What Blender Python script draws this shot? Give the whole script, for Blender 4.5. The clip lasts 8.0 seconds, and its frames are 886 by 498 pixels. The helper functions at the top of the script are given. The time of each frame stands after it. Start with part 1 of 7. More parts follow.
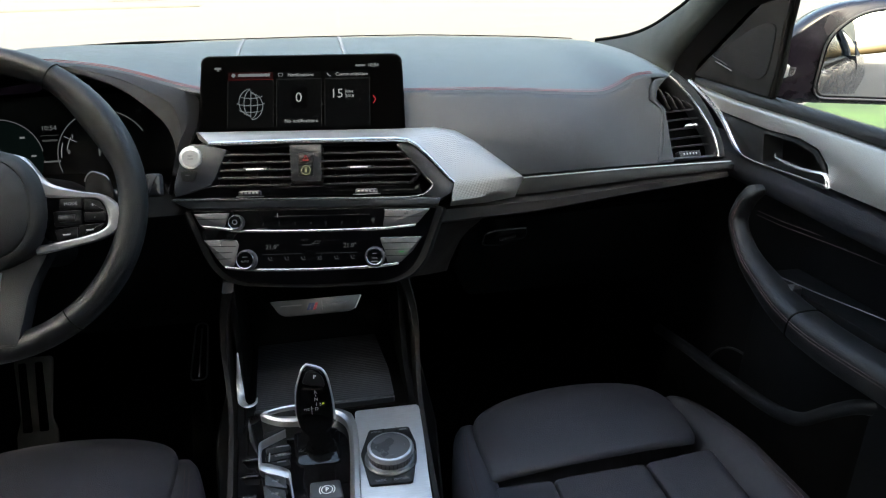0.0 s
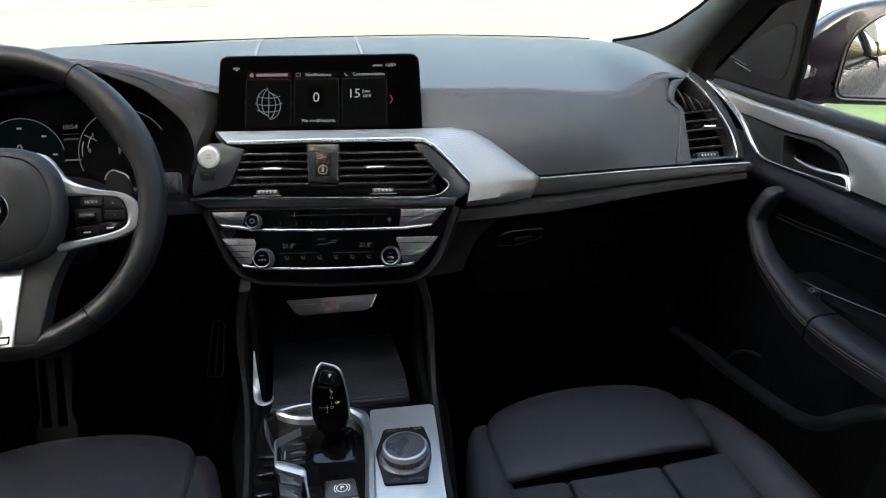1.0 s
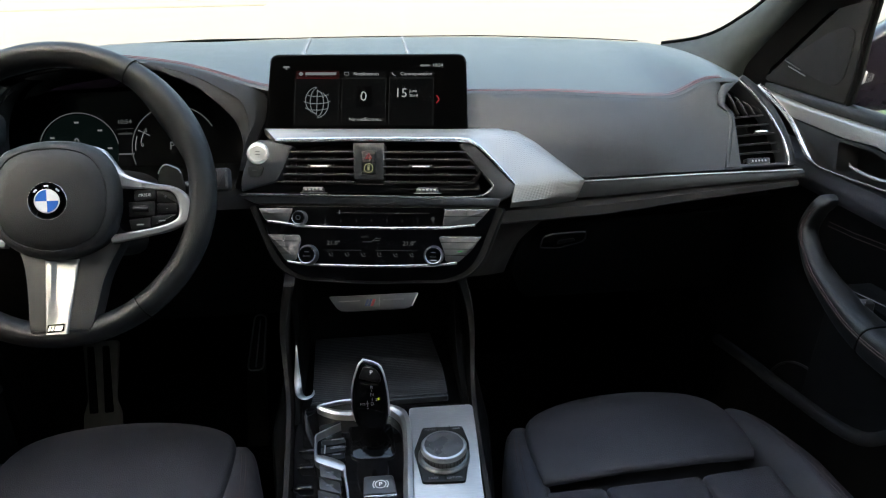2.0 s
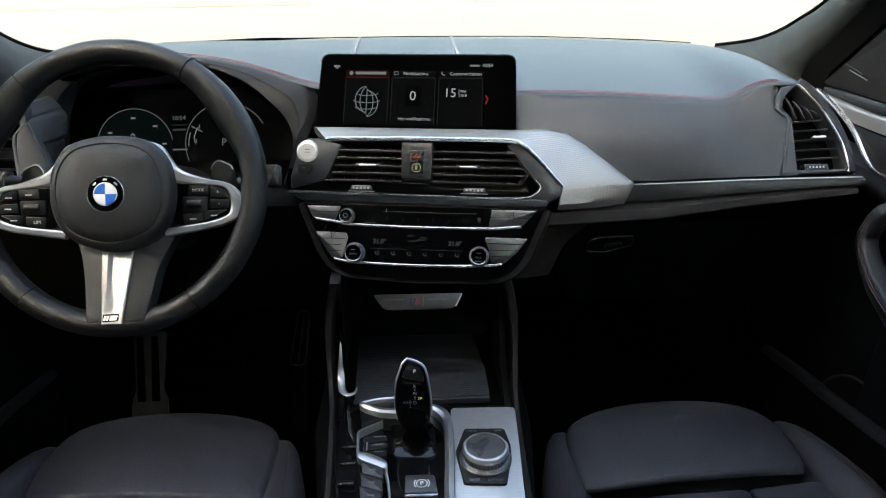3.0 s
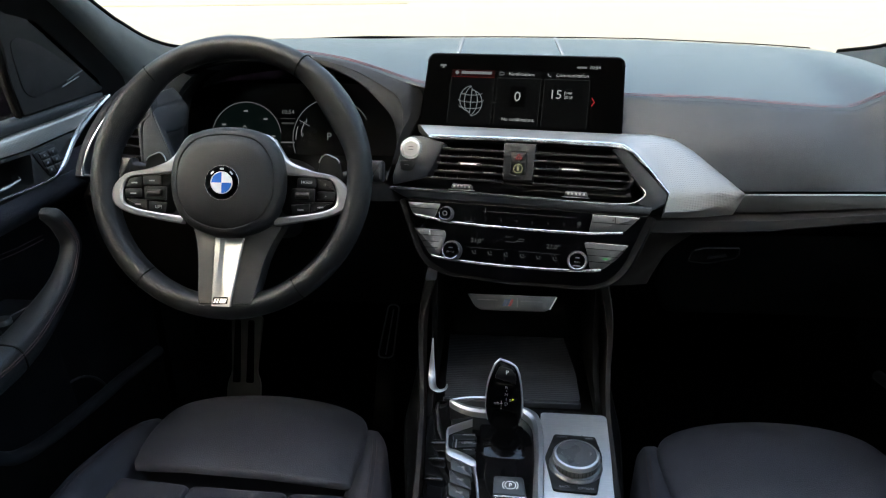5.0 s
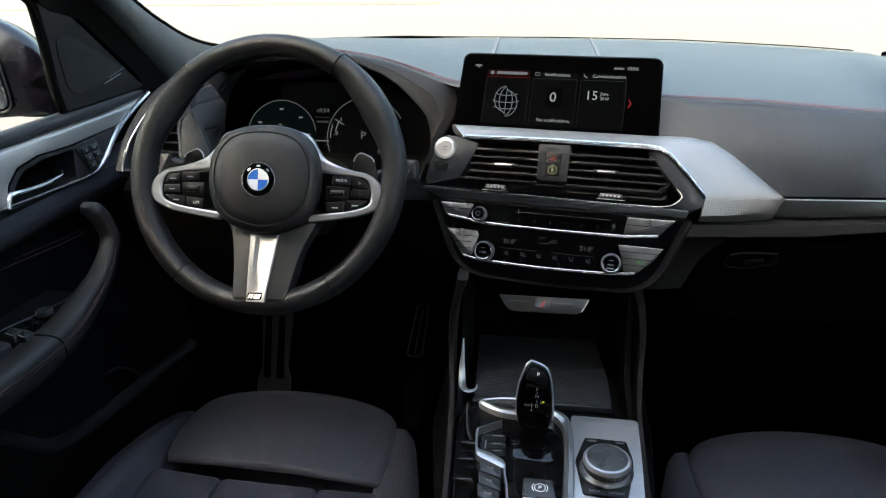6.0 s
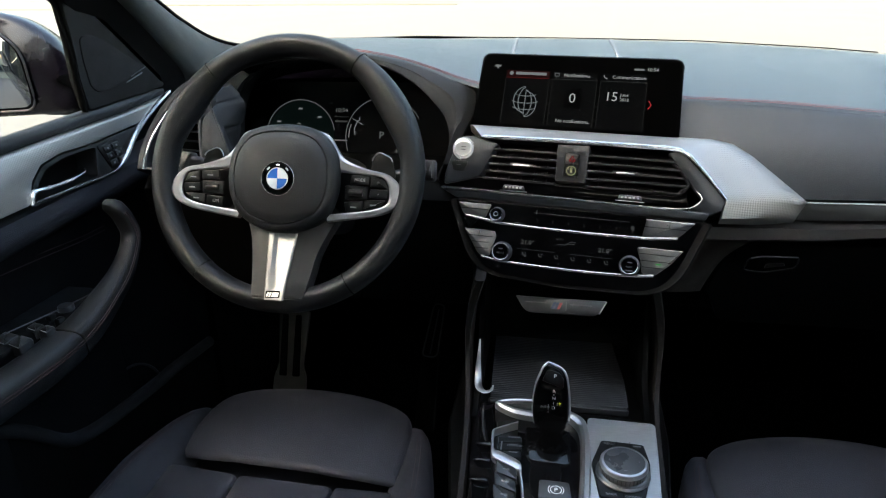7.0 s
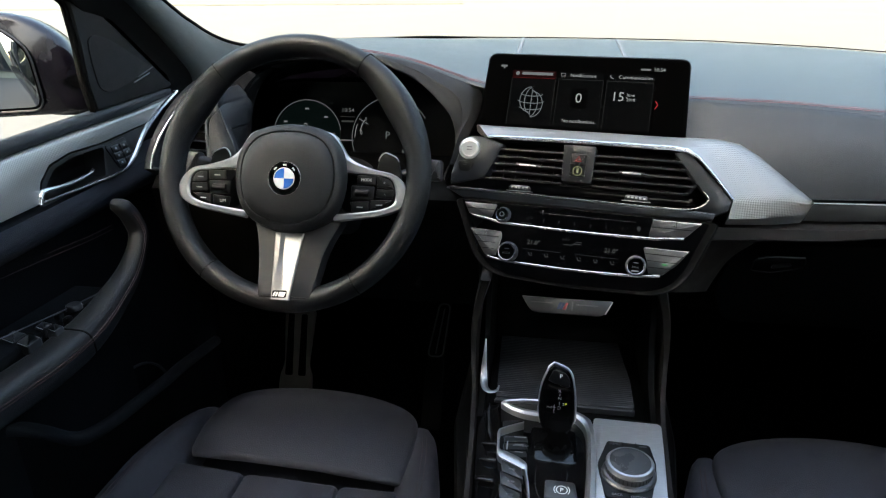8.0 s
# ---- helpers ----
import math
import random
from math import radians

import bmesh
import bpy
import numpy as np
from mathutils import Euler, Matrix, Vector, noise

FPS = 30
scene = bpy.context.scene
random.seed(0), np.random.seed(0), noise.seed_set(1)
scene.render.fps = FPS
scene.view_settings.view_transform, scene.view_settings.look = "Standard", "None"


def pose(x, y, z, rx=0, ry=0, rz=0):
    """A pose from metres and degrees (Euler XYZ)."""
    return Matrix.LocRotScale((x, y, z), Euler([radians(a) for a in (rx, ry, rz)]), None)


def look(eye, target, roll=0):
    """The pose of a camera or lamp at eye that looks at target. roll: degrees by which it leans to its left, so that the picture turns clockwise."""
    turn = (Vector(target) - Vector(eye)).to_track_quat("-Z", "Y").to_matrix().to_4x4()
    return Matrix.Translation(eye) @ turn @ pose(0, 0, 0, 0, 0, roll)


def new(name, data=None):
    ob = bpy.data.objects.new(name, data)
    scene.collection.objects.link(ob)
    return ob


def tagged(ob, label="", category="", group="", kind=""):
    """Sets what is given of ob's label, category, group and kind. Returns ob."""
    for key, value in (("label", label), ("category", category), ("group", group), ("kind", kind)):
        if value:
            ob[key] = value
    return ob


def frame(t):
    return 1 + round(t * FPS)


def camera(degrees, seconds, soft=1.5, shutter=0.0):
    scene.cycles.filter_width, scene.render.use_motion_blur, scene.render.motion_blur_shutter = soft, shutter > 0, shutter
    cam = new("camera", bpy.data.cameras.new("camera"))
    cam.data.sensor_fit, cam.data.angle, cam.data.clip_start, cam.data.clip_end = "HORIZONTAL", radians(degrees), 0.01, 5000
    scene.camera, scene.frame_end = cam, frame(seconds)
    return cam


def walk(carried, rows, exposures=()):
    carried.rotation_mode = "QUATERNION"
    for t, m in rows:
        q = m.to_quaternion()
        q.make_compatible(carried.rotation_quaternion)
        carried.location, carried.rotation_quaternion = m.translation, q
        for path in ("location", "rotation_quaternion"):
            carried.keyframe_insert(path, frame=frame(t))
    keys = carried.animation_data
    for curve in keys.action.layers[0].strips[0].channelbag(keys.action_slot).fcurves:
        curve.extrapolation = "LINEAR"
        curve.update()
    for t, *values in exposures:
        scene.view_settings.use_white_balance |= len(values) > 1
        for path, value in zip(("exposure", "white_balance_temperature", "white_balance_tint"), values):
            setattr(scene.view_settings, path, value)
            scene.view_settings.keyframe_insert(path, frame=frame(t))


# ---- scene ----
cam = camera(65.5, 8.0, soft=1.15)
PATH = [
    (0, (0.011, -0.937, 1.259), (0.355, 0.868, 0.47), -0.7),
    (0.5, (0.01, -0.938, 1.26), (0.345, 0.869, 0.47), -0.7),
    (1, (0.009, -0.937, 1.26), (0.312, 0.876, 0.47), -0.8),
    (1.5, (0.004, -0.938, 1.26), (0.256, 0.883, 0.472), -0.7),
    (3, (-0.009, -0.935, 1.26), (0.077, 0.902, 0.475), -0.6),
    (3.5, (-0.016, -0.936, 1.26), (0.005, 0.904, 0.475), -0.6),
    (4, (-0.021, -0.935, 1.261), (-0.06, 0.904, 0.476), -0.5),
    (4.5, (-0.027, -0.936, 1.26), (-0.125, 0.902, 0.477), -0.5),
    (5, (-0.031, -0.936, 1.261), (-0.181, 0.898, 0.477), -0.5),
    (6.5, (-0.04, -0.937, 1.26), (-0.296, 0.886, 0.479), -0.4),
    (7, (-0.041, -0.937, 1.26), (-0.314, 0.884, 0.479), -0.4),
    (7.5, (-0.041, -0.938, 1.261), (-0.325, 0.881, 0.479), -0.5),
    (8, (-0.042, -0.938, 1.261), (-0.33, 0.88, 0.479), -0.5),
]
walk(cam, [(t, look(eye, target, roll)) for t, eye, target, roll in PATH], exposures=[(0, 2.76, 6150, 3)])

# ---- world, sun, exposure ----
world = bpy.data.worlds.new("world")
scene.world = world
world.use_nodes = True
wn = world.node_tree
sky = wn.nodes.new("ShaderNodeTexSky")
sky.sky_type = "NISHITA"
sky.sun_disc = False
sky.dust_density = 10.0
sky.air_density = 1.7
sky.sun_elevation = radians(41)
sky.sun_rotation = radians(214)
wn.nodes["Background"].inputs["Strength"].default_value = 0.15
wn.links.new(sky.outputs[0], wn.nodes["Background"].inputs["Color"])
sun_data = bpy.data.lights.new("sun", "SUN")
sun_data.energy, sun_data.angle, sun_data.color = 2.7, radians(0.5), (1.0, 0.95, 0.86)
sun = new("sun", sun_data)
sun.matrix_world = look((-6.0, -9.0, 9.5), (0, 0, 0))


# ---- materials ----
def mat(name, base, rough=0.5, metal=0.0, coat=0.0, spec=0.5, var=0.12, vscale=30.0, bump=0.0, bscale=400.0,
        kind="noise", stretch=(1, 1, 1), rvar=0.08, emit=None, power=0.0, sheen=0.0):
    if metal > 0.5:
        rvar = min(rvar, 0.012)
    m = bpy.data.materials.new(name)
    m.use_nodes = True
    nt = m.node_tree
    b = nt.nodes["Principled BSDF"]
    b.inputs["Base Color"].default_value = (*base, 1)
    b.inputs["Roughness"].default_value = rough
    b.inputs["Metallic"].default_value = metal
    b.inputs["Coat Weight"].default_value = coat
    b.inputs["Coat Roughness"].default_value = 0.05
    b.inputs["Specular IOR Level"].default_value = spec
    b.inputs["Sheen Weight"].default_value = sheen
    if emit:
        b.inputs["Emission Color"].default_value = (*emit, 1)
        b.inputs["Emission Strength"].default_value = power
    tc = nt.nodes.new("ShaderNodeTexCoord")
    mp = nt.nodes.new("ShaderNodeMapping")
    mp.inputs["Scale"].default_value = stretch
    nt.links.new(tc.outputs["Object"], mp.inputs["Vector"])
    if var > 0:
        n = nt.nodes.new("ShaderNodeTexNoise")
        n.inputs["Scale"].default_value = vscale
        n.inputs["Detail"].default_value = 6
        nt.links.new(mp.outputs[0], n.inputs["Vector"])
        r = nt.nodes.new("ShaderNodeMapRange")
        r.inputs["From Min"].default_value, r.inputs["From Max"].default_value = 0.3, 0.7
        r.inputs["To Min"].default_value, r.inputs["To Max"].default_value = 1 - var, 1 + var
        nt.links.new(n.outputs["Fac"], r.inputs["Value"])
        mx = nt.nodes.new("ShaderNodeVectorMath")
        mx.operation = "SCALE"
        mx.inputs[0].default_value = base
        nt.links.new(r.outputs[0], mx.inputs["Scale"])
        nt.links.new(mx.outputs[0], b.inputs["Base Color"])
        if rvar > 0:
            r2 = nt.nodes.new("ShaderNodeMapRange")
            r2.inputs["From Min"].default_value, r2.inputs["From Max"].default_value = 0.3, 0.7
            r2.inputs["To Min"].default_value, r2.inputs["To Max"].default_value = max(rough - rvar, 0.02), rough + rvar
            nt.links.new(n.outputs["Fac"], r2.inputs["Value"])
            nt.links.new(r2.outputs[0], b.inputs["Roughness"])
    if bump > 0:
        if kind == "noise":
            t = nt.nodes.new("ShaderNodeTexNoise")
            t.inputs["Scale"].default_value = bscale
            t.inputs["Detail"].default_value = 3
            out = t.outputs["Fac"]
        elif kind == "wave":
            t = nt.nodes.new("ShaderNodeTexWave")
            t.inputs["Scale"].default_value = bscale
            out = t.outputs["Fac"]
        else:
            t = nt.nodes.new("ShaderNodeTexVoronoi")
            t.inputs["Scale"].default_value = bscale
            out = t.outputs["Distance"]
        nt.links.new(mp.outputs[0], t.inputs["Vector"])
        bp = nt.nodes.new("ShaderNodeBump")
        bp.inputs["Strength"].default_value = bump
        bp.inputs["Distance"].default_value = 0.001
        nt.links.new(out, bp.inputs["Height"])
        nt.links.new(bp.outputs[0], b.inputs["Normal"])
    return m


def weave_mat(name, base, pitch):
    """Metal foil with a woven relief of small lozenges."""
    m = mat(name, base, 0.46, 0.95, var=0.05, vscale=12)
    nt = m.node_tree
    b = nt.nodes["Principled BSDF"]
    tc = nt.nodes.new("ShaderNodeTexCoord")
    k = 2 * math.pi / pitch
    waves = []
    for vec in ((k, k, 1.35 * k), (k, k, -1.35 * k)):
        dot = nt.nodes.new("ShaderNodeVectorMath")
        dot.operation = "DOT_PRODUCT"
        dot.inputs[1].default_value = vec
        nt.links.new(tc.outputs["Object"], dot.inputs[0])
        sine = nt.nodes.new("ShaderNodeMath")
        sine.operation = "SINE"
        nt.links.new(dot.outputs["Value"], sine.inputs[0])
        waves.append(sine)
    prod = nt.nodes.new("ShaderNodeMath")
    prod.operation = "MULTIPLY"
    nt.links.new(waves[0].outputs[0], prod.inputs[0])
    nt.links.new(waves[1].outputs[0], prod.inputs[1])
    bp = nt.nodes.new("ShaderNodeBump")
    bp.inputs["Strength"].default_value = 0.42
    bp.inputs["Distance"].default_value = 0.0004
    nt.links.new(prod.outputs[0], bp.inputs["Height"])
    nt.links.new(bp.outputs[0], b.inputs["Normal"])
    return m


def glass_mat(name, tint=(1, 1, 1)):
    m = bpy.data.materials.new(name)
    m.use_nodes = True
    b = m.node_tree.nodes["Principled BSDF"]
    b.inputs["Base Color"].default_value = (*tint, 1)
    b.inputs["Roughness"].default_value = 0.0
    b.inputs["IOR"].default_value = 1.08
    b.inputs["Transmission Weight"].default_value = 1.0
    return m


# blue-green tint puts the sky's reflection into the pad's colour
M_PAD = mat("dash leatherette", (0.034, 0.041, 0.046), 0.36, spec=0.36, bump=0.25, bscale=900, kind="voronoi", var=0.05, vscale=25, rvar=0.015)
M_SOFT = mat("soft touch plastic", (0.031, 0.0345, 0.040), 0.48, spec=0.38, bump=0.2, bscale=1100, kind="voronoi", var=0.1, vscale=20)
# near-black base holds the deep shade of footwell, pockets, console and hood
M_DARK = mat("shade-darkened plastic", (0.0014, 0.0014, 0.0015), 0.7, bump=0.2, bscale=1000, kind="voronoi", var=0.12, spec=0.05)
# shade of the lower door and trim groove is put into this base
M_DOOR = mat("shade-dark door leather", (0.0019, 0.0023, 0.0031), 0.65, spec=0.10, bump=0.3, bscale=650, kind="voronoi", var=0.15, vscale=14)
M_LOWER = mat("lower grained plastic", (0.0112, 0.0094, 0.0080), 0.6, spec=0.26, bump=0.2, bscale=1000, kind="voronoi", var=0.12)
M_SEAT = mat("seat leather", (0.0216, 0.0228, 0.0296), 0.58, spec=0.3, bump=0.3, bscale=650, kind="voronoi", var=0.15, vscale=14)
M_WHEEL = mat("wheel leather", (0.0060, 0.0065, 0.0076), 0.44, spec=0.34, bump=0.25, bscale=800, kind="voronoi", var=0.12)
M_GLOSS = mat("piano black", (0.0016, 0.0016, 0.0019), 0.06, spec=0.06, var=0)
M_DECK = mat("gloss black deck lacquer", (0.003, 0.003, 0.0035), 0.04, spec=0.32, var=0)
M_KEYPRINT = mat("pale key print", (0.42, 0.42, 0.43), 0.5, var=0)
M_SATIN = mat("satin black", (0.005, 0.005, 0.0053), 0.38, var=0.08, spec=0.35)
M_VENT = mat("vent plastic", (0.006, 0.006, 0.0066), 0.42, spec=0.35, var=0.08)
M_SLAT = mat("slat plastic", (0.026, 0.026, 0.028), 0.38, var=0.08)
M_ARM = mat("armrest leather", (0.0062, 0.0069, 0.0084), 0.5, spec=0.32, bump=0.3, bscale=650, kind="voronoi", var=0.12, vscale=14)
M_WEAVE = weave_mat("woven aluminium foil", (0.355, 0.342, 0.326), 0.0058)
M_BRUSH = mat("brushed aluminium", (0.58, 0.58, 0.59), 0.4, 0.85, var=0.08, vscale=60, stretch=(1, 12, 1), bump=0.06, bscale=500)
M_SILVER = mat("satin silver", (0.52, 0.52, 0.53), 0.3, 0.8, var=0.03)
M_CHROME = mat("chrome", (0.8, 0.8, 0.81), 0.2, 0.85, var=0)
M_KEY = mat("grey button metal", (0.08, 0.08, 0.085), 0.38, 0.7, var=0.06)
M_BTN = mat("black button", (0.0048, 0.0050, 0.0058), 0.42, spec=0.16, var=0.06)
M_STITCH = mat("red thread", (0.17, 0.036, 0.042), 0.7, var=0.2, vscale=600)
M_STITCH_DIM = mat("dark thread", (0.032, 0.015, 0.015), 0.7, var=0.2, vscale=600)
# darker than any carpet: the footwell's shade sits in this base colour
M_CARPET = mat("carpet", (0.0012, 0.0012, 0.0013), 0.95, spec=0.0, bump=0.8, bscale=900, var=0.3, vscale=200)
M_HEAD = mat("headliner fabric", (0.03, 0.03, 0.032), 0.9, bump=0.3, bscale=1200, var=0.1)
M_PILLAR = mat("pillar trim fabric", (0.026, 0.032, 0.032), 0.75, bump=0.3, bscale=1200, var=0.1, vscale=40)
# rubber for seals; base lowered so hollows behind openings read as shaded
M_RUBBER = mat("black rubber", (0.0022, 0.0022, 0.0022), 0.85, spec=0.06, var=0.15)
M_PAINT = mat("dark car paint", (0.006, 0.004, 0.008), 0.25, coat=0.3, var=0.05)
M_MIRROR = mat("mirror", (0.9, 0.9, 0.9), 0.0, 1.0, var=0)
M_GLASS = glass_mat("window glass")
M_WHITE = mat("white print", (0.7, 0.7, 0.7), 0.5, var=0, emit=(1, 1, 1), power=0.02)
M_PRINT = mat("grey print", (0.15, 0.15, 0.16), 0.5, var=0)
M_BLUE = mat("blue enamel", (0.03, 0.13, 0.5), 0.25, coat=0.5, var=0)
M_ENAMEL = mat("white enamel", (0.75, 0.76, 0.78), 0.25, coat=0.5, var=0)
M_STEEL = mat("pedal steel", (0.080, 0.074, 0.060), 0.6, 0.35, var=0.15)


def glow(name, col, power):
    return mat(name, (0.0012, 0.0012, 0.0012), 0.3, var=0, spec=0.0, emit=col, power=power * 0.205)


# ---- mesh helpers ----
def part(name, bm, material, parent=None, label="", smooth=40):
    me = bpy.data.meshes.new(name)
    bmesh.ops.recalc_face_normals(bm, faces=bm.faces[:])
    bm.to_mesh(me)
    bm.free()
    me.materials.append(material)
    me.polygons.foreach_set("use_smooth", [smooth > 0] * len(me.polygons))
    if smooth > 0:
        me.set_sharp_from_angle(angle=radians(smooth))
    ob = new(name, me)
    if parent:
        ob.parent = parent
    if label:
        ob["label"] = label
    return ob


def thing(name, m=None, label="", category="", group="", kind=""):
    ob = new(name)
    if m is not None:
        ob.matrix_world = m
    return tagged(ob, label, category, group, kind)


def V(*a):
    return Vector(a)


def smooth_path(pts, n=6, closed=False):
    """Catmull-Rom through the points."""
    pts = [Vector(p) for p in pts]
    k = len(pts)
    out = []
    for i in range(k if closed else k - 1):
        if closed:
            a, b, c, d = (pts[(i + j) % k] for j in (-1, 0, 1, 2))
        else:
            a, b, c, d = pts[max(i - 1, 0)], pts[i], pts[i + 1], pts[min(i + 2, k - 1)]
        for s in range(n):
            t = s / n
            out.append(0.5 * ((2 * b) + (c - a) * t + (2 * a - 5 * b + 4 * c - d) * t * t + (3 * b - 3 * c + d - a) * t ** 3))
    if not closed:
        out.append(pts[-1])
    return out


def rounded(pts, r, n=4):
    """A polygon with its corners rounded by r (a number, or one for each corner)."""
    out = []
    k = len(pts)
    for i in range(k):
        p, a, b = (Vector(pts[j % k]).to_2d() for j in (i, i - 1, i + 1))
        rr = r[i] if isinstance(r, (list, tuple)) else r
        d1, d2 = (a - p), (b - p)
        m = min(rr, d1.length * 0.48, d2.length * 0.48)
        s, e = p + d1.normalized() * m, p + d2.normalized() * m
        for j in range(n + 1):
            t = j / n
            out.append((1 - t) ** 2 * s + 2 * t * (1 - t) * p + t * t * e)
    return out


def prism(bm, pts, z0, z1, bevel=0.0, m=None):
    """A plate: the outline extruded from z0 to z1, its upper edge eased by bevel."""
    pts = [Vector(p).to_2d() for p in pts]
    area = sum(pts[i - 1].x * p.y - p.x * pts[i - 1].y for i, p in enumerate(pts))
    if area < 0:
        pts.reverse()
    k = len(pts)

    def inset(d):
        o = []
        for i in range(k):
            a, p, b = pts[i - 1], pts[i], pts[(i + 1) % k]
            u, w = (p - a), (b - p)
            if u.length < 1e-7 or w.length < 1e-7:
                o.append(p)
                continue
            n1, n2 = V(-u.y, u.x).normalized(), V(-w.y, w.x).normalized()
            h = n1 + n2
            o.append(p + h * (d / max(h.dot(n1), 0.3)) if h.length > 1e-6 else p)
        return o

    rings = [[(p.x, p.y, z0) for p in pts]]
    if bevel > 0:
        rings += [[(p.x, p.y, z1 - bevel) for p in pts], [(p.x, p.y, z1 - bevel * 0.3) for p in inset(bevel * 0.3)],
                  [(p.x, p.y, z1) for p in inset(bevel)]]
    else:
        rings += [[(p.x, p.y, z1) for p in pts]]
    loft(bm, rings, m=m)


def loft(bm, rings, m=None, caps=True, closed=False):
    """Joins closed rings of points, and caps the ends."""
    vs = [[bm.verts.new(m @ Vector(p) if m else Vector(p)) for p in r] for r in rings]
    k = len(vs[0])
    for i in range(len(vs) if closed else len(vs) - 1):
        a, b = vs[i], vs[(i + 1) % len(vs)]
        for j in range(k):
            bm.faces.new((a[j], a[(j + 1) % k], b[(j + 1) % k], b[j]))
    if caps and not closed:
        bm.faces.new(vs[0])
        bm.faces.new(vs[-1][::-1])


def skin(bm, rows):
    """An open sheet over rows of points."""
    vs = [[bm.verts.new(Vector(p)) for p in r] for r in rows]
    for a, b in zip(vs, vs[1:]):
        for j in range(len(a) - 1):
            bm.faces.new((a[j], a[j + 1], b[j + 1], b[j]))


def slab(bm, rows, off):
    """A sheet with thickness: rows of points and the same rows shifted by off."""
    off = Vector(off)
    rings = [[Vector(p) for p in r] + [Vector(p) + off for p in reversed(r)] for r in rows]
    loft(bm, rings)


def tube(bm, path, r, n=8, closed=False, flat=1.0, up=(0, 0, 1)):
    """A round bar along a path; flat squeezes it along up; r a number or one for each point."""
    path = [Vector(p) for p in path]
    k = len(path)
    rings = []
    for i, p in enumerate(path):
        a = path[i - 1] if (i or closed) else p
        b = path[(i + 1) % k] if (i < k - 1 or closed) else p
        d = (b - a).normalized()
        s = d.cross(Vector(up))
        if s.length < 1e-4:
            s = d.cross(V(1, 0, 0))
        s.normalize()
        u = s.cross(d).normalized()
        rr = r[i] if isinstance(r, (list, tuple)) else r
        rings.append([p + s * rr * math.cos(t) + u * rr * flat * math.sin(t) for t in [2 * math.pi * j / n for j in range(n)]])
    loft(bm, rings, closed=closed)


def lathe(bm, prof, n=32, m=None):
    """A turned solid: (radius, height) up the axis z."""
    rings = [[(r * math.cos(2 * math.pi * j / n), r * math.sin(2 * math.pi * j / n), z) for j in range(n)] for r, z in prof]
    loft(bm, rings, m=m)


def box(bm, x0, x1, y0, y1, z0, z1, r=0.0, m=None):
    if r > 0:
        pts = rounded([(x0, y0), (x1, y0), (x1, y1), (x0, y1)], r, 3)
    else:
        pts = [(x0, y0), (x1, y0), (x1, y1), (x0, y1)]
    prism(bm, pts, z0, z1, min(r, (z1 - z0) * 0.4), m)


def B():
    return bmesh.new()


def writing(text, size, m, material, parent, name="lettering", align="CENTER", thin=0.0002):
    cu = bpy.data.curves.new(name, "FONT")
    cu.body, cu.size, cu.align_x, cu.align_y, cu.extrude = text, size, align, "CENTER", thin
    cu.resolution_u = 2
    tmp = bpy.data.objects.new(name, cu)
    scene.collection.objects.link(tmp)
    me = bpy.data.meshes.new_from_object(tmp.evaluated_get(bpy.context.evaluated_depsgraph_get()))
    bpy.data.objects.remove(tmp)
    bpy.data.curves.remove(cu)
    me.name = name
    me.materials.clear()
    me.materials.append(material)
    ob = new(name, me)
    ob.parent = parent
    ob.matrix_local = m
    return ob


def bars(name, rects, z, material, parent, h=0.0004):
    """Flat marks: (x0, x1, y0, y1) each, on the parent's face."""
    bm = B()
    for x0, x1, y0, y1 in rects:
        box(bm, x0, x1, y0, y1, z, z + h)
    return part(name, bm, material, parent, smooth=0)


def at(x, y, z=0.0, rz=0.0):
    return pose(x, y, z, 0, 0, rz)


# the leaning planes on which the controls sit: x right, y up the face, z out of it
def face(origin, lean, turn=0.0):
    """A frame on a face that leans back by lean and turns to the driver by turn degrees."""
    return Matrix.Translation(origin) @ pose(0, 0, 0, 0, 0, -turn) @ pose(0, 0, 0, 90 - lean, 0, 0)


STACK = face((0, 0, 1.0), 24, 9)
SCREEN = face((-0.003, 0.053, 1.031), 30, 9)
WHEEL = face((-0.378, -0.0927, 0.995), 22.6)


# ---- outside: ground, strips of grass, buildings behind ----
def ground():
    m = mat("sunlit concrete", (0.088, 0.083, 0.0735), 0.85, var=0.08, vscale=0.7, bump=0.3, bscale=60)
    bm = B()
    n = 24
    prism(bm, [(900 * math.cos(2 * math.pi * j / n), 900 * math.sin(2 * math.pi * j / n)) for j in range(n)], -0.45, -0.15)
    tagged(part("ground", bm, m, smooth=0), "pale sunlit concrete apron round the parked car", "ground", kind="structure")
    g = mat("lawn", (0.034, 0.062, 0.014), 0.9, var=0.35, vscale=3, bump=0.8, bscale=40)
    bm = B()
    prism(bm, [(3.4, 2.4), (5.2, 2.0), (15, 8), (19, 14), (14, 12.5), (5.2, 5.35), (4.3, 4.6)], -0.15, -0.12)
    tagged(part("lawn", bm, g, smooth=0), "strip of mown green grass beside the concrete", "grass", kind="stuff")
    d = mat("dry verge", (0.088, 0.078, 0.040), 0.9, var=0.2, vscale=4)
    bm = B()
    for x0, x1, y0, y1 in ((-16, -3, 21, 21.5), (-6.5, 1.5, 26, 26.7), (-26, -14, 18, 18.4)):
        prism(bm, [(x0, y0), (x1, y0 + 1.2), (x1, y1 + 1.3), (x0, y1)], -0.15, -0.14)
    tagged(part("verge", bm, d, smooth=0), "thin strips of dry yellow grass across the concrete", "grass", kind="stuff")


ground()


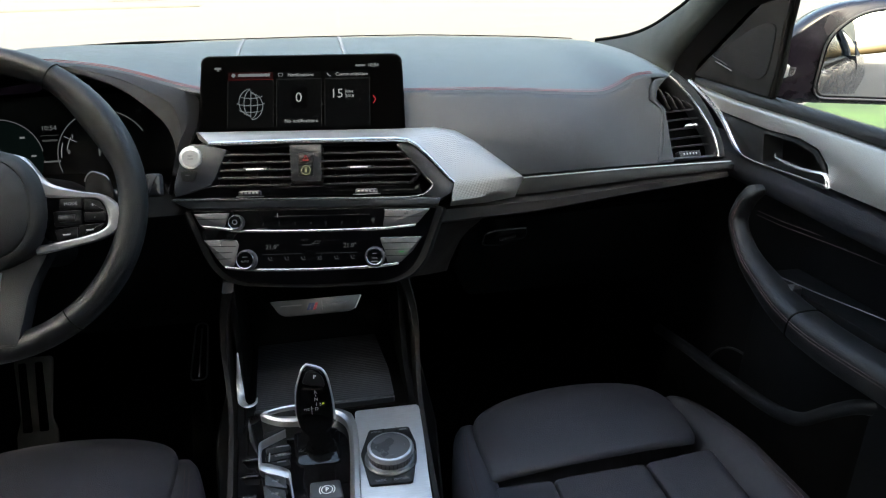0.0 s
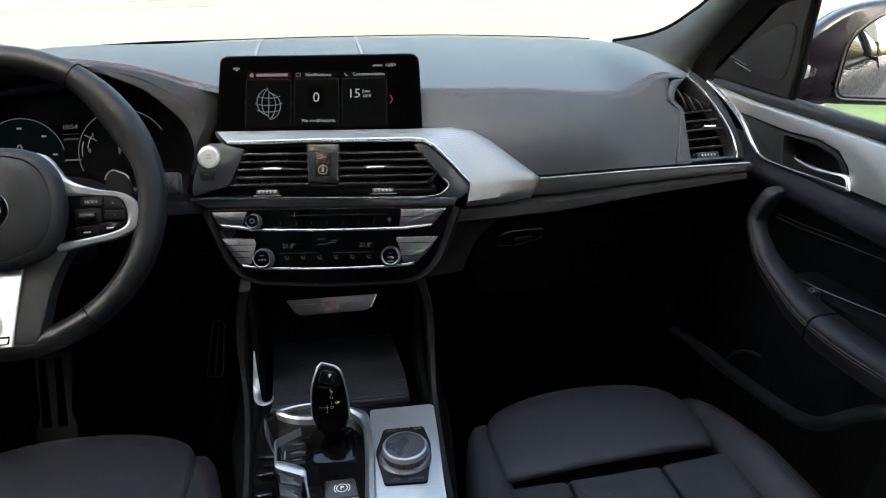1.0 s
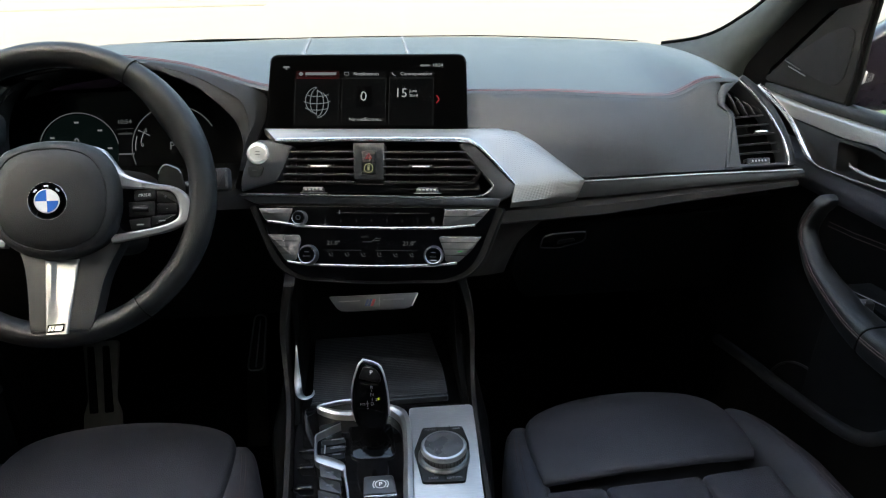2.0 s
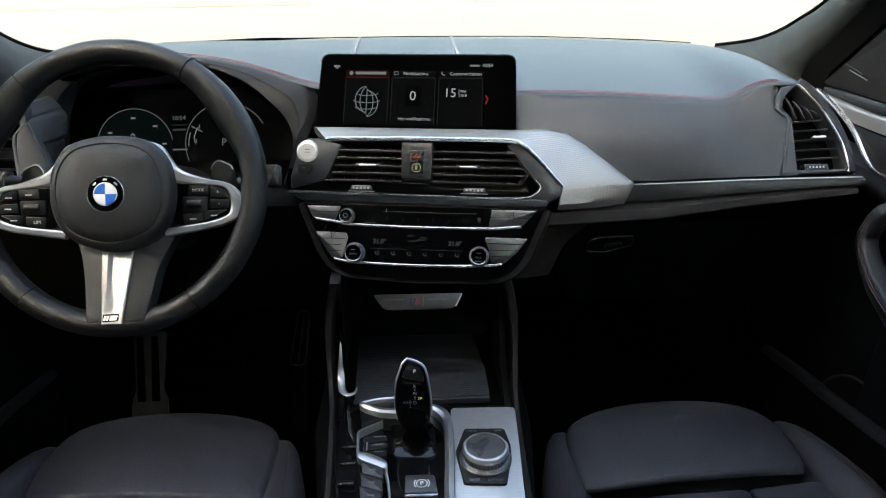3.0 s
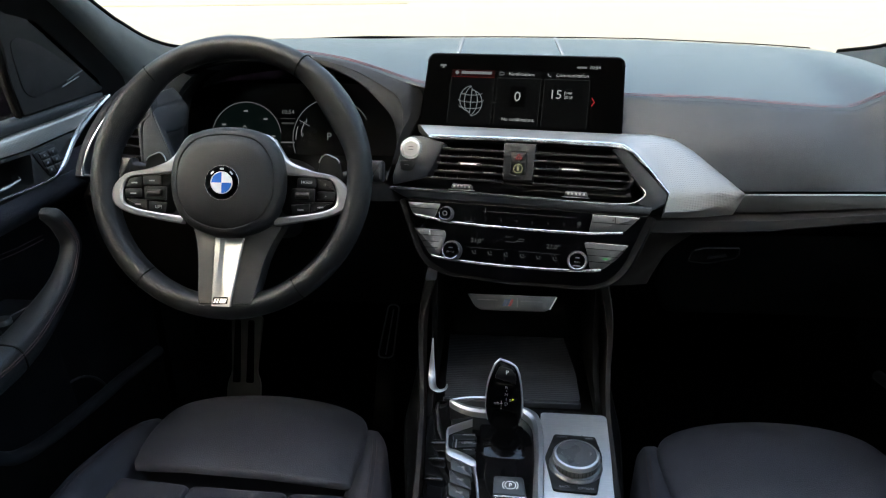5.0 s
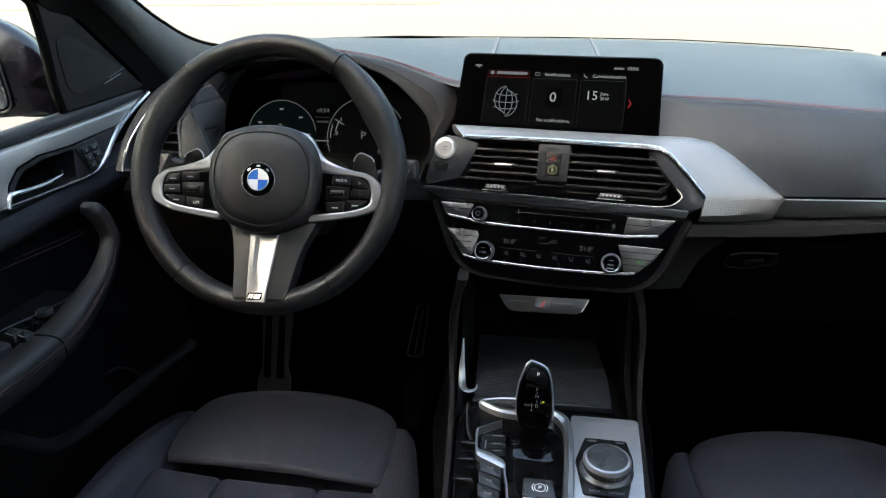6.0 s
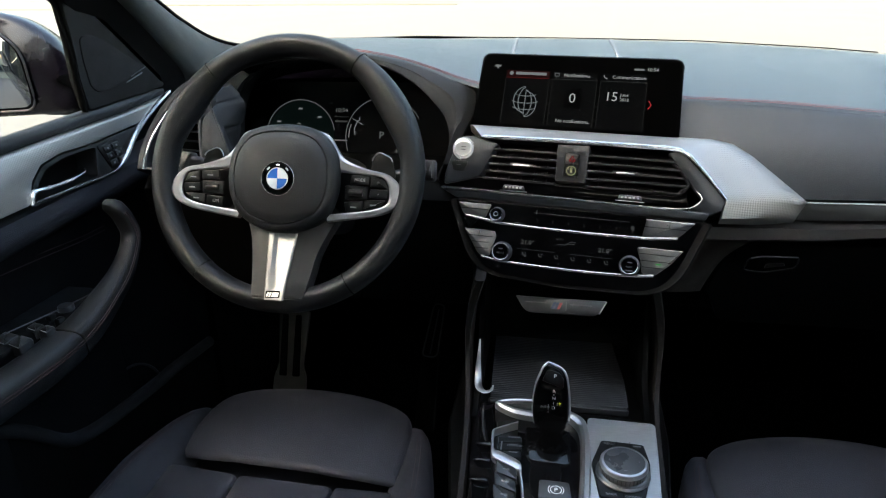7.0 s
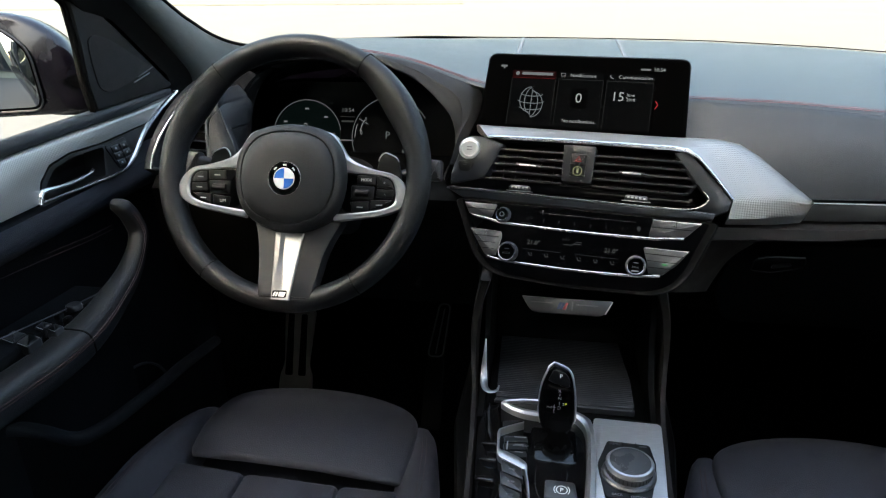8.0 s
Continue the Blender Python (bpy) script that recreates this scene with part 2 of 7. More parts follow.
def building():
    """Cream building for the driver's mirror, set to block the sun from the car."""
    b = thing("long_building", label="long cream building with dark windows, placed to keep sun off the car", category="building")
    cream = mat("cream render", (0.30, 0.28, 0.21), 0.8, var=0.1, vscale=1.5, bump=0.2, bscale=30)
    dark = mat("dark window pane", (0.02, 0.022, 0.025), 0.1, var=0)
    bm = B()
    box(bm, -30, -0.4, -14, -7, -0.15, 9.5)
    part("wall", bm, cream, b)
    bm = B()
    box(bm, -30.3, -0.1, -14.3, -6.7, 9.5, 9.75)
    part("roof", bm, M_LOWER, b)
    for i in range(8):
        x = -27.5 + 3.6 * i
        for z0, z1 in ((0.5, 2.4), (3.6, 5.4), (6.6, 8.4)):
            bm = B()
            box(bm, x, x + 1.6, -7.0, -6.94, z0, z1)
            part("window", bm, dark, b)
            bm = B()
            box(bm, x - 0.08, x + 1.68, -7.0, -6.9, z0 - 0.1, z0)
            part("sill", bm, M_KEY, b)


building()


def white_building():
    """White sunlit building, added to bring bright white into the passenger mirror."""
    b = thing("white_building", label="white sunlit building with dark windows, added for the mirror's brightness", category="building")
    white = mat("white render", (0.72, 0.70, 0.66), 0.8, var=0.06, vscale=1.5, bump=0.2, bscale=30)
    dark = mat("shaded window pane", (0.02, 0.022, 0.025), 0.6, var=0, spec=0.2)
    bm = B()
    box(bm, 13, 20, -26, -5, -0.15, 6.0)
    part("wall", bm, white, b)
    bm = B()
    box(bm, 12.7, 20.3, -26.3, -4.7, 6.0, 6.2)
    part("roof", bm, M_LOWER, b)
    for i in range(4):
        bm = B()
        box(bm, 12.94, 13.0, -24.5 + 5.2 * i, -22.0 + 5.2 * i, 0.0, 3.2)
        part("window", bm, dark, b)


white_building()


# ---- the car's shell ----
def shell():
    bm = B()
    box(bm, -0.78, 0.78, -2.6, 1.1, 0.22, 0.28, 0.02)
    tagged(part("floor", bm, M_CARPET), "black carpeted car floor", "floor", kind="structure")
    # headliner with an unseen opening added to let skylight onto the seats
    def roof(u, y):
        return V(0.68 * u, y, float(np.interp(y, [-2.5, -1.6, -0.9, -0.36], [1.46, 1.56, 1.56, 1.50])) + 0.05 * (1 - u * u))
    bm = B()
    us, ys = [-1, -0.8, -0.62, -0.3, 0, 0.3, 0.62, 0.8, 1], [-0.33, -0.45, -0.52, -0.9, -1.2, -1.5, -1.9, -2.5]
    for i in range(len(us) - 1):
        for j in range(len(ys) - 1):
            if -0.62 <= us[i] < 0.62 and -1.5 < ys[j] <= -0.9:
                continue
            slab(bm, [[roof(us[i], ys[j]), roof(us[i], ys[j + 1])], [roof(us[i + 1], ys[j]), roof(us[i + 1], ys[j + 1])]], (0, 0, 0.03))
    tagged(part("ceiling", bm, M_HEAD), "dark fabric headliner with an unseen opening added for light", "headliner", kind="structure")
    bm = B()
    slab(bm, [[roof(u, y) + V(0, 0, 0.034) for y in (-0.84, -1.2, -1.56)] for u in (-0.7, -0.3, 0, 0.3, 0.7)], (0, 0, 0.004))
    g = part("added_roof_pane", bm, M_GLASS)
    g.visible_shadow = False
    tagged(g, "clear unseen pane over the roof opening added for light", "glass roof", kind="structure")
    bm = B()
    box(bm, -0.78, 0.78, 0.62, 0.66, 0.25, 1.03, 0.01)
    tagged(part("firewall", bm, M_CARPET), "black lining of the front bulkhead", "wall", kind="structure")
    bm = B()
    box(bm, -0.74, 0.74, -2.6, -2.55, 0.25, 1.5, 0.01)
    tagged(part("wall_rear", bm, M_HEAD), "dark rear end of the cabin", "wall", kind="structure")
    for s in (1, -1):
        bm = B()
        slab(bm, [[(s * 0.75, y, 0.25), (s * 0.75, y, 0.8), (s * 0.745, y, 1.05)] for y in (-1.02, -1.8, -2.6)], (s * 0.12, 0, 0))
        tagged(part("rear_side_panel", bm, M_PAINT), "dark painted rear flank of the car", "car body", kind="structure")
        bm = B()
        slab(bm, [[(s * 0.745, -1.0, 1.05), (s * 0.72, -1.02, 1.3), (s * 0.66, -1.05, 1.58)],
                  [(s * 0.745, -1.14, 1.05), (s * 0.72, -1.14, 1.3), (s * 0.66, -1.14, 1.58)]], (s * 0.05, 0, 0))
        tagged(part("centre_pillar", bm, M_HEAD), "dark trimmed pillar between the side windows", "pillar", kind="structure")
        bm = B()
        slab(bm, [[(s * 0.745, -1.9, 1.05), (s * 0.70, -2.1, 1.3), (s * 0.64, -2.3, 1.5)],
                  [(s * 0.745, -2.6, 1.05), (s * 0.70, -2.6, 1.3), (s * 0.64, -2.6, 1.5)]], (s * 0.05, 0, 0))
        tagged(part("rear_pillar", bm, M_HEAD), "dark trimmed rear corner of the cabin", "pillar", kind="structure")
        bm = B()
        slab(bm, [[(s * 0.765, -1.14, 1.05), (s * 0.745, -1.14, 1.3), (s * 0.69, -1.14, 1.55)], [(s * 0.765, -2.2, 1.05), (s * 0.745, -2.2, 1.3), (s * 0.68, -2.2, 1.5)]], (s * 0.004, 0, 0))
        tagged(part("rear_side_window", bm, M_DECK), "dark tinted rear side window", "car window", kind="structure")
    # rear bench, out of sight behind the camera
    bench = thing("rear_bench", label="black leather rear bench seat behind the front seats", category="seat")
    bm = B()
    box(bm, -0.68, 0.68, -2.15, -1.6, 0.28, 0.62, 0.05)
    part("seat", bm, M_SEAT, bench)
    bm = B()
    box(bm, -0.68, 0.68, -2.4, -2.2, 0.45, 1.2, 0.05)
    part("backrest", bm, M_SEAT, bench)


shell()


# ---- windscreen and pillars ----
W_EDGE = [(0.608, 0.47, 1.085), (0.661, 0.43, 1.098), (0.690, 0.39, 1.118), (0.706, 0.34, 1.148), (0.708, 0.29, 1.173), (0.70, 0.15, 1.245),
          (0.68, -0.05, 1.35), (0.65, -0.30, 1.475)]
D_EDGE = [(0.660, 0.33, 1.030), (0.694, 0.30, 1.038), (0.698, 0.285, 1.071), (0.702, 0.21, 1.139), (0.696, 0.14, 1.186), (0.68, 0.03, 1.25),
          (0.66, -0.14, 1.36), (0.63, -0.34, 1.475)]


def pillars():
    for s in (1, -1):
        w, d = smooth_path(W_EDGE, 5), smooth_path(D_EDGE, 5)
        bm = B()
        rings = []
        for a, b in zip(w, d):
            mid = (a + b) / 2 + V(-0.019, -0.017, 0.0)
            out = V(0.05, 0.03, 0.0)
            rings.append([V(s * p.x, p.y, p.z) for p in (a, a * 0.75 + b * 0.25 + V(-0.014, -0.010, 0), mid, a * 0.25 + b * 0.75 + V(-0.015, -0.015, 0), b, b + out, a + out)])
        loft(bm, rings)
        p = thing("windscreen_pillar", None if s > 0 else Matrix.Translation((-0.0165, 0, 0)), label="grey fabric-covered windscreen pillar trim", category="pillar", group="windscreen pillars")
        part("trim", bm, M_PILLAR, p, smooth=75)
        bm = B()
        tube(bm, [V(s * (q.x + 0.004), q.y + 0.006, q.z) for q in w], 0.006, 8)
        part("seal", bm, M_RUBBER, p, "black rubber glass seal")
        # black door-frame seal beside the pillar
        bm = B()
        loft(bm, [[V(s * (q.x + a), q.y + b, q.z + c) for a, b, c in ((0.0, 0.0, 0.0), (0.006, -0.020, 0.0), (0.014, -0.05, -0.004), (0.020, -0.075, -0.012), (0.05, -0.07, -0.012), (0.05, 0.0, 0.0))] for q in d])
        part("door_seal", bm, M_RUBBER, p, "black rubber door seal")
    bm = B()
    rows = []
    n = 16
    for i in range(n + 1):
        u = -1 + 2 * i / n
        rows.append([(0.76 * u, 0.60 - 0.13 * u * u, 1.065), (0.78 * u, 0.36 - 0.05 * u * u, 1.19), (0.76 * u, 0.05 - 0.02 * u * u, 1.36),
                     (0.72 * u, -0.30, 1.525 - 0.02 * u * u)])
    slab(bm, rows, (0, 0.002, 0.004))
    g = part("windscreen", bm, M_GLASS)
    g.visible_shadow = False
    tagged(g, "clear curved windscreen glass", "windscreen", kind="structure")
    # dark lower rim of the glass with the wiper ledge
    bm = B()
    slab(bm, [[(0.66 * u, 0.575 - 0.13 * u * u, 1.066), (0.66 * u, 0.63 - 0.13 * u * u, 1.062)] for u in [-1 + i / 6 for i in range(13)]], (0, 0, -0.01))
    tagged(part("windscreen_rim", bm, M_RUBBER), "black lower rim of the windscreen", "windscreen", kind="structure")
    bm = B()
    rows = [[(0.78 * u, 0.62 - 0.13 * u * u, 1.045), (0.82 * u, 0.9, 1.02 - 0.02 * u * u), (0.8 * u, 1.5, 0.95 - 0.03 * u * u), (0.7 * u, 2.0, 0.75)] for u in [-1 + i / 6 for i in range(13)]]
    slab(bm, rows, (0, 0, -0.03))
    tagged(part("bonnet", bm, M_PAINT), "dark painted bonnet in front of the windscreen", "car body", kind="structure")


pillars()


# ---- dashboard ----
NX = [-0.66, -0.62, -0.58, -0.522, -0.435, -0.36, -0.323, -0.269, -0.22, -0.171, -0.12, 0.0, 0.28, 0.39, 0.447, 0.468, 0.487, 0.505, 0.53, 0.565, 0.60, 0.64, 0.66]
NY = [0.07, 0.075, 0.10, 0.12, 0.13, 0.13, 0.135, 0.14, 0.14, 0.125, 0.112, 0.10, 0.072, 0.061, 0.058, 0.058, 0.060, 0.061, 0.058, 0.052, 0.046, 0.05, 0.06]
NZ = [0.985, 1.03, 1.074, 1.110, 1.1255, 1.1275, 1.1225, 1.1130, 1.0985, 1.0845, 1.075, 1.072, 1.0685, 1.0620, 1.0590, 1.0600, 1.0715, 1.0820, 1.0845, 1.0830, 1.060, 1.01, 0.985]
FX = [-0.66, -0.6, -0.479, -0.312, 0, 0.248, 0.463, 0.595, 0.66]
FZ = [1.05, 1.094, 1.108, 1.109, 1.108, 1.106, 1.099, 1.092, 1.05]


def near(x):
    return float(np.interp(x, NX, NY)), float(np.interp(x, NX, NZ))


def far(x):
    return 0.50 - 0.20 * x * x, float(np.interp(x, FX, FZ))


def blur(f, x, w=0.02):
    """A mean over a short stretch, to round the corners of a broken line."""
    vals = [f(x + w * k / 3) for k in range(-3, 4)]
    return tuple(sum(v[i] for v in vals) / 7 for i in range(len(vals[0])))


def pad_point(x, s):
    (yn, zn), (yf, zf) = blur(near, x, 0.018), blur(far, x, 0.03)
    return V(x, yn + (yf - yn) * s, zn + (zf - zn) * s + 0.010 * math.sin(math.pi * s))


dashboard = thing("dashboard", label="dark grey leather-trimmed dashboard with red stitching and aluminium trim", category="dashboard")


def top_pad():
    bm = B()
    rings = []
    n = 88
    for i in range(n + 1):
        x = -0.655 + 1.31 * i / n
        (yn, zn), (yf, zf) = blur(near, x, 0.018), blur(far, x, 0.03)
        ring = [V(x, yn + 0.02, zn - 0.012), V(x, yn + 0.004, zn - 0.007), V(x, yn - 0.0005, zn - 0.003), V(x, yn + 0.001, zn - 0.0005)]
        ring += [pad_point(x, s) for s in (0.03, 0.08, 0.2, 0.35, 0.5, 0.65, 0.8, 0.9, 0.96, 1.0)]
        dd = 0.016 if x < -0.15 else 0.06
        ring += [V(x, yf + 0.03, zf - 0.012), V(x, yf + 0.03, zf - 0.06), V(x, yn + 0.03, zn - dd)]
        rings.append(ring)
    loft(bm, rings)
    part("top_pad", bm, M_PAD, dashboard, "black leatherette top pad tinted blue-grey for its sky sheen", smooth=60)
    # twin red seams along the near edge
    for k, off in enumerate((0.010, 0.016)):
        bm = B()
        pts = []
        for i in range(100):
            x = -0.45 + 0.985 * i / 99
            (yn, zn) = blur(near, x, 0.018)
            p = V(x, yn + off, zn + 0.0016 + 0.001 * k)
            pts.append(p)
        tube(bm, pts, 0.00062, 5)
        part("seam", bm, M_STITCH, dashboard, "red stitching")
    # speaker panel in the middle of the pad
    bm = B()
    rows = [[pad_point(-0.098 + 0.172 * i / 6, s) + V(0, 0, 0.0015) for s in (0.5, 0.7, 0.85, 0.95, 0.985)] for i in range(7)]
    slab(bm, rows, (0, 0, -0.006))
    part("speaker_panel", bm, M_PAD, dashboard)
    for x in (-0.103, 0.078):
        bm = B()
        tube(bm, [pad_point(x, s) + V(0, 0, 0.001) for s in (0.45, 0.6, 0.75, 0.88, 0.985)], 0.0036, 8, flat=0.7)
        part("speaker_rib", bm, M_PRINT, dashboard, "pale grey edge strip")


top_pad()


def strip_line(x):
    """Where the passenger side's chrome strip runs."""
    return float(np.interp(x, [0.0, 0.309, 0.467, 0.56, 0.66], [-0.012, -0.012, -0.016, -0.022, -0.03])), float(np.interp(x, [0, 0.309, 0.54, 0.66], [0.957, 0.957, 0.963, 0.966]))


def fascia():
    bm = B()
    rings = []
    for i in range(50):
        x = -0.10 + 0.642 * i / 49
        yt, zt = blur(near, x, 0.018)
        ys, zs = strip_line(max(x, 0))
        amp = float(np.interp(x, [0.15, 0.22, 0.33, 0.41, 0.50], [0.0, 0.3, 0.75, 0.75, 0.0]))
        top, low = (yt - 0.0012, zt - 0.0012), (ys + 0.004, zs + 0.003)
        ring = []
        for f, o in ((0, 0), (0.06, -0.0050), (0.13, -0.0110), (0.21, -0.0175), (0.29, -0.0225), (0.38, -0.0255), (0.5, -0.0260), (0.62, -0.0230), (0.75, -0.0170), (0.88, -0.0090), (1.0, 0)):
            ring.append((top[0] + (low[0] - top[0]) * f + o * amp, top[1] + (low[1] - top[1]) * f))
        if x < 0.05:
            d = min((0.05 - x) / 0.1, 1) * 0.045
            ring[5:] = [(y + d, z) for y, z in ring[5:]]
        if x > 0.527:
            ring[:5] = [(y + 0.03 * (x - 0.527) / 0.015, z) for y, z in ring[:5]]
        ring += [(ys + 0.012, zs - 0.002), (0.16, zs - 0.002), (0.16, zt - 0.02)]
        rings.append([V(x, y, z) for y, z in ring])
    loft(bm, rings)
    part("fascia", bm, M_SOFT, dashboard, "smooth dark grey padded passenger fascia", smooth=60)
    # bright strip from the trim's tip to the vent
    bm = B()
    tube(bm, [V(x, strip_line(x)[0] - 0.0005, strip_line(x)[1]) for x in [0.30 + 0.33 * i / 12 for i in range(13)]], 0.0008, 8)
    part("chrome_strip", bm, M_SILVER, dashboard, "thin bright metal strip")
    # band below the strip, lip, and the recessed glove compartment
    bm = B()
    rings = []
    for i in range(40):
        x = 0.10 + 0.535 * i / 39
        ys, zs = strip_line(x)
        h = float(np.interp(x, [0.10, 0.34, 0.63], [1.0, 1.0, 0.5]))
        ring = [(ys + 0.002, zs - 0.0025), (ys - 0.001, zs - 0.010 * h), (ys - 0.004 * h, zs - 0.024 * h), (ys + 0.006, zs - 0.0265 * h)]
        rings.append([V(x, y, z) for y, z in ring + [(0.14, zs - 0.03 * h), (0.14, zs - 0.0025)]])
    loft(bm, rings)
    part("lower_band", bm, M_SATIN, dashboard)
    bm = B()
    rings = []
    for i in range(40):
        x = 0.10 + 0.525 * i / 39
        ys, zs = strip_line(x)
        k = max(0.0, min(1.0, (0.66 - x) / 0.5))
        d = 0.010 + 0.023 * k
        h = float(np.interp(x, [0.10, 0.34, 0.63], [1.0, 1.0, 0.5]))
        ring = [(ys + 0.004, zs - 0.0275 * h), (ys - 0.004 - 0.022 * k, zs - 0.031 * h), (ys - 0.006 - 0.026 * k, zs - 0.034 * h - d * 0.4), (ys + 0.0, zs - 0.03 * h - d), (0.06, zs - 0.034 * h - d), (0.3, zs - 0.034 * h - d), (0.3, 0.93)]
        rings.append([V(x, y, z) for y, z in ring])
    loft(bm, rings)
    part("lower_panel", bm, M_LOWER, dashboard, "dark brown-grey lower panel", smooth=50)
    bm = B()
    rings = []
    for i in range(30):
        x = -0.655 + 0.515 * i / 29
        ring = [(0.03, 0.945), (0.012, 0.93), (0.02, 0.86), (0.045, 0.78), (0.09, 0.72), (0.3, 0.70), (0.3, 0.945)]
        rings.append([V(x, y, z) for y, z in ring])
    loft(bm, rings)
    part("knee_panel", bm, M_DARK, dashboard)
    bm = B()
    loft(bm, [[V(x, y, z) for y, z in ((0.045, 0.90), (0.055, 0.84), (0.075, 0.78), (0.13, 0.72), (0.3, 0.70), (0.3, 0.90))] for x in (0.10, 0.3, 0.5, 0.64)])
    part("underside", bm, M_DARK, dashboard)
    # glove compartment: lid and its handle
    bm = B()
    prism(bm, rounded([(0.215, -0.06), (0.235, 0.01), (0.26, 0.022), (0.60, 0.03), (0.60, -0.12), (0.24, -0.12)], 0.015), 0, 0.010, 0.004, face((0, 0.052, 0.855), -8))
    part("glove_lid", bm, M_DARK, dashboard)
    G = face((0, 0.052, 0.855), -8)
    hold = rounded([(0.2605, -0.0220), (0.2640, -0.0030), (0.2790, 0.0028), (0.3340, 0.0040), (0.3320, -0.0140), (0.2900, -0.0245)], 0.006)
    # handle hollow is a raised plate; its shade is the black colour
    bm = B()
    prism(bm, hold, 0.004, 0.0125, 0.0015, G)
    part("recess_plate", bm, M_RUBBER, dashboard, "raised black plate for the shaded hollow of the glove compartment handle")
    bm = B()
    tube(bm, [G @ V(p.x, p.y, 0.0130) for p in hold], 0.0010, 6, closed=True)
    part("recess_edge", bm, M_BTN, dashboard)
    bm = B()
    tube(bm, [G @ V(*p) for p in ((0.268, 0.0000, 0.0145), (0.281, 0.0034, 0.0145), (0.305, 0.0042, 0.0145), (0.331, 0.0044, 0.0145))], 0.0013, 8)
    part("glove_handle", bm, M_KEY, dashboard, "thin bright handle edge")
    bm = B()
    prism(bm, rounded([(0.288, -0.0165), (0.316, -0.0110), (0.314, -0.0065), (0.290, -0.0095)], 0.002), 0.0120, 0.0155, 0.001, G)
    part("handle_tab", bm, M_SATIN, dashboard)
    # lower panel sweeping down beside the centre stack
    near_edge = smooth_path([(0.1859, -0.0220, 0.9288), (0.1722, -0.0300, 0.9066), (0.1559, -0.0420, 0.8800), (0.1376, -0.0520, 0.8522), (0.1156, -0.0580, 0.8359)], 4)
    far_edge = smooth_path([(0.2792, -0.0040, 0.9171), (0.2533, 0.0040, 0.8936), (0.2245, 0.0160, 0.8615), (0.2087, 0.0240, 0.8253), (0.2012, 0.0300, 0.7987)], 4)
    bm = B()
    slab(bm, [[p + V(-0.012, 0.02, 0), p] + [p.lerp(q, t) + V(0.3, -0.8, 0.2) * (0.006 * math.sin(math.pi * t)) for t in (0.08, 0.3, 0.55, 0.8, 0.95)] + [q, q + V(0.004, 0.035, 0)] for p, q in zip(near_edge, far_edge)], (0, 0.01, 0))
    part("stack_flank", bm, M_LOWER, dashboard, "dark brown-grey flank beside the centre stack", smooth=60)


fascia()


def resample(pts, n):
    """n points at even steps along the smoothed path."""
    q = smooth_path(pts, 6)
    acc = [0.0]
    for a, b in zip(q, q[1:]):
        acc.append(acc[-1] + (b - a).length)
    return [V(*(float(np.interp(acc[-1] * i / (n - 1), acc, [p[k] for p in q])) for k in range(3))) for i in range(n)]


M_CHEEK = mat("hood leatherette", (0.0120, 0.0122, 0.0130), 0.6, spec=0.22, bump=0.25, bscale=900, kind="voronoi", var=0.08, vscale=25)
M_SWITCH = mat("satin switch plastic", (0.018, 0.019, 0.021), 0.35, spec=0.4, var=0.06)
# paler copy of the hood leatherette for flank faces turned to the light
M_FLANK = mat("lighter leatherette", (0.0175, 0.0190, 0.0215), 0.55, spec=0.3, bump=0.25, bscale=900, kind="voronoi", var=0.08, vscale=25)


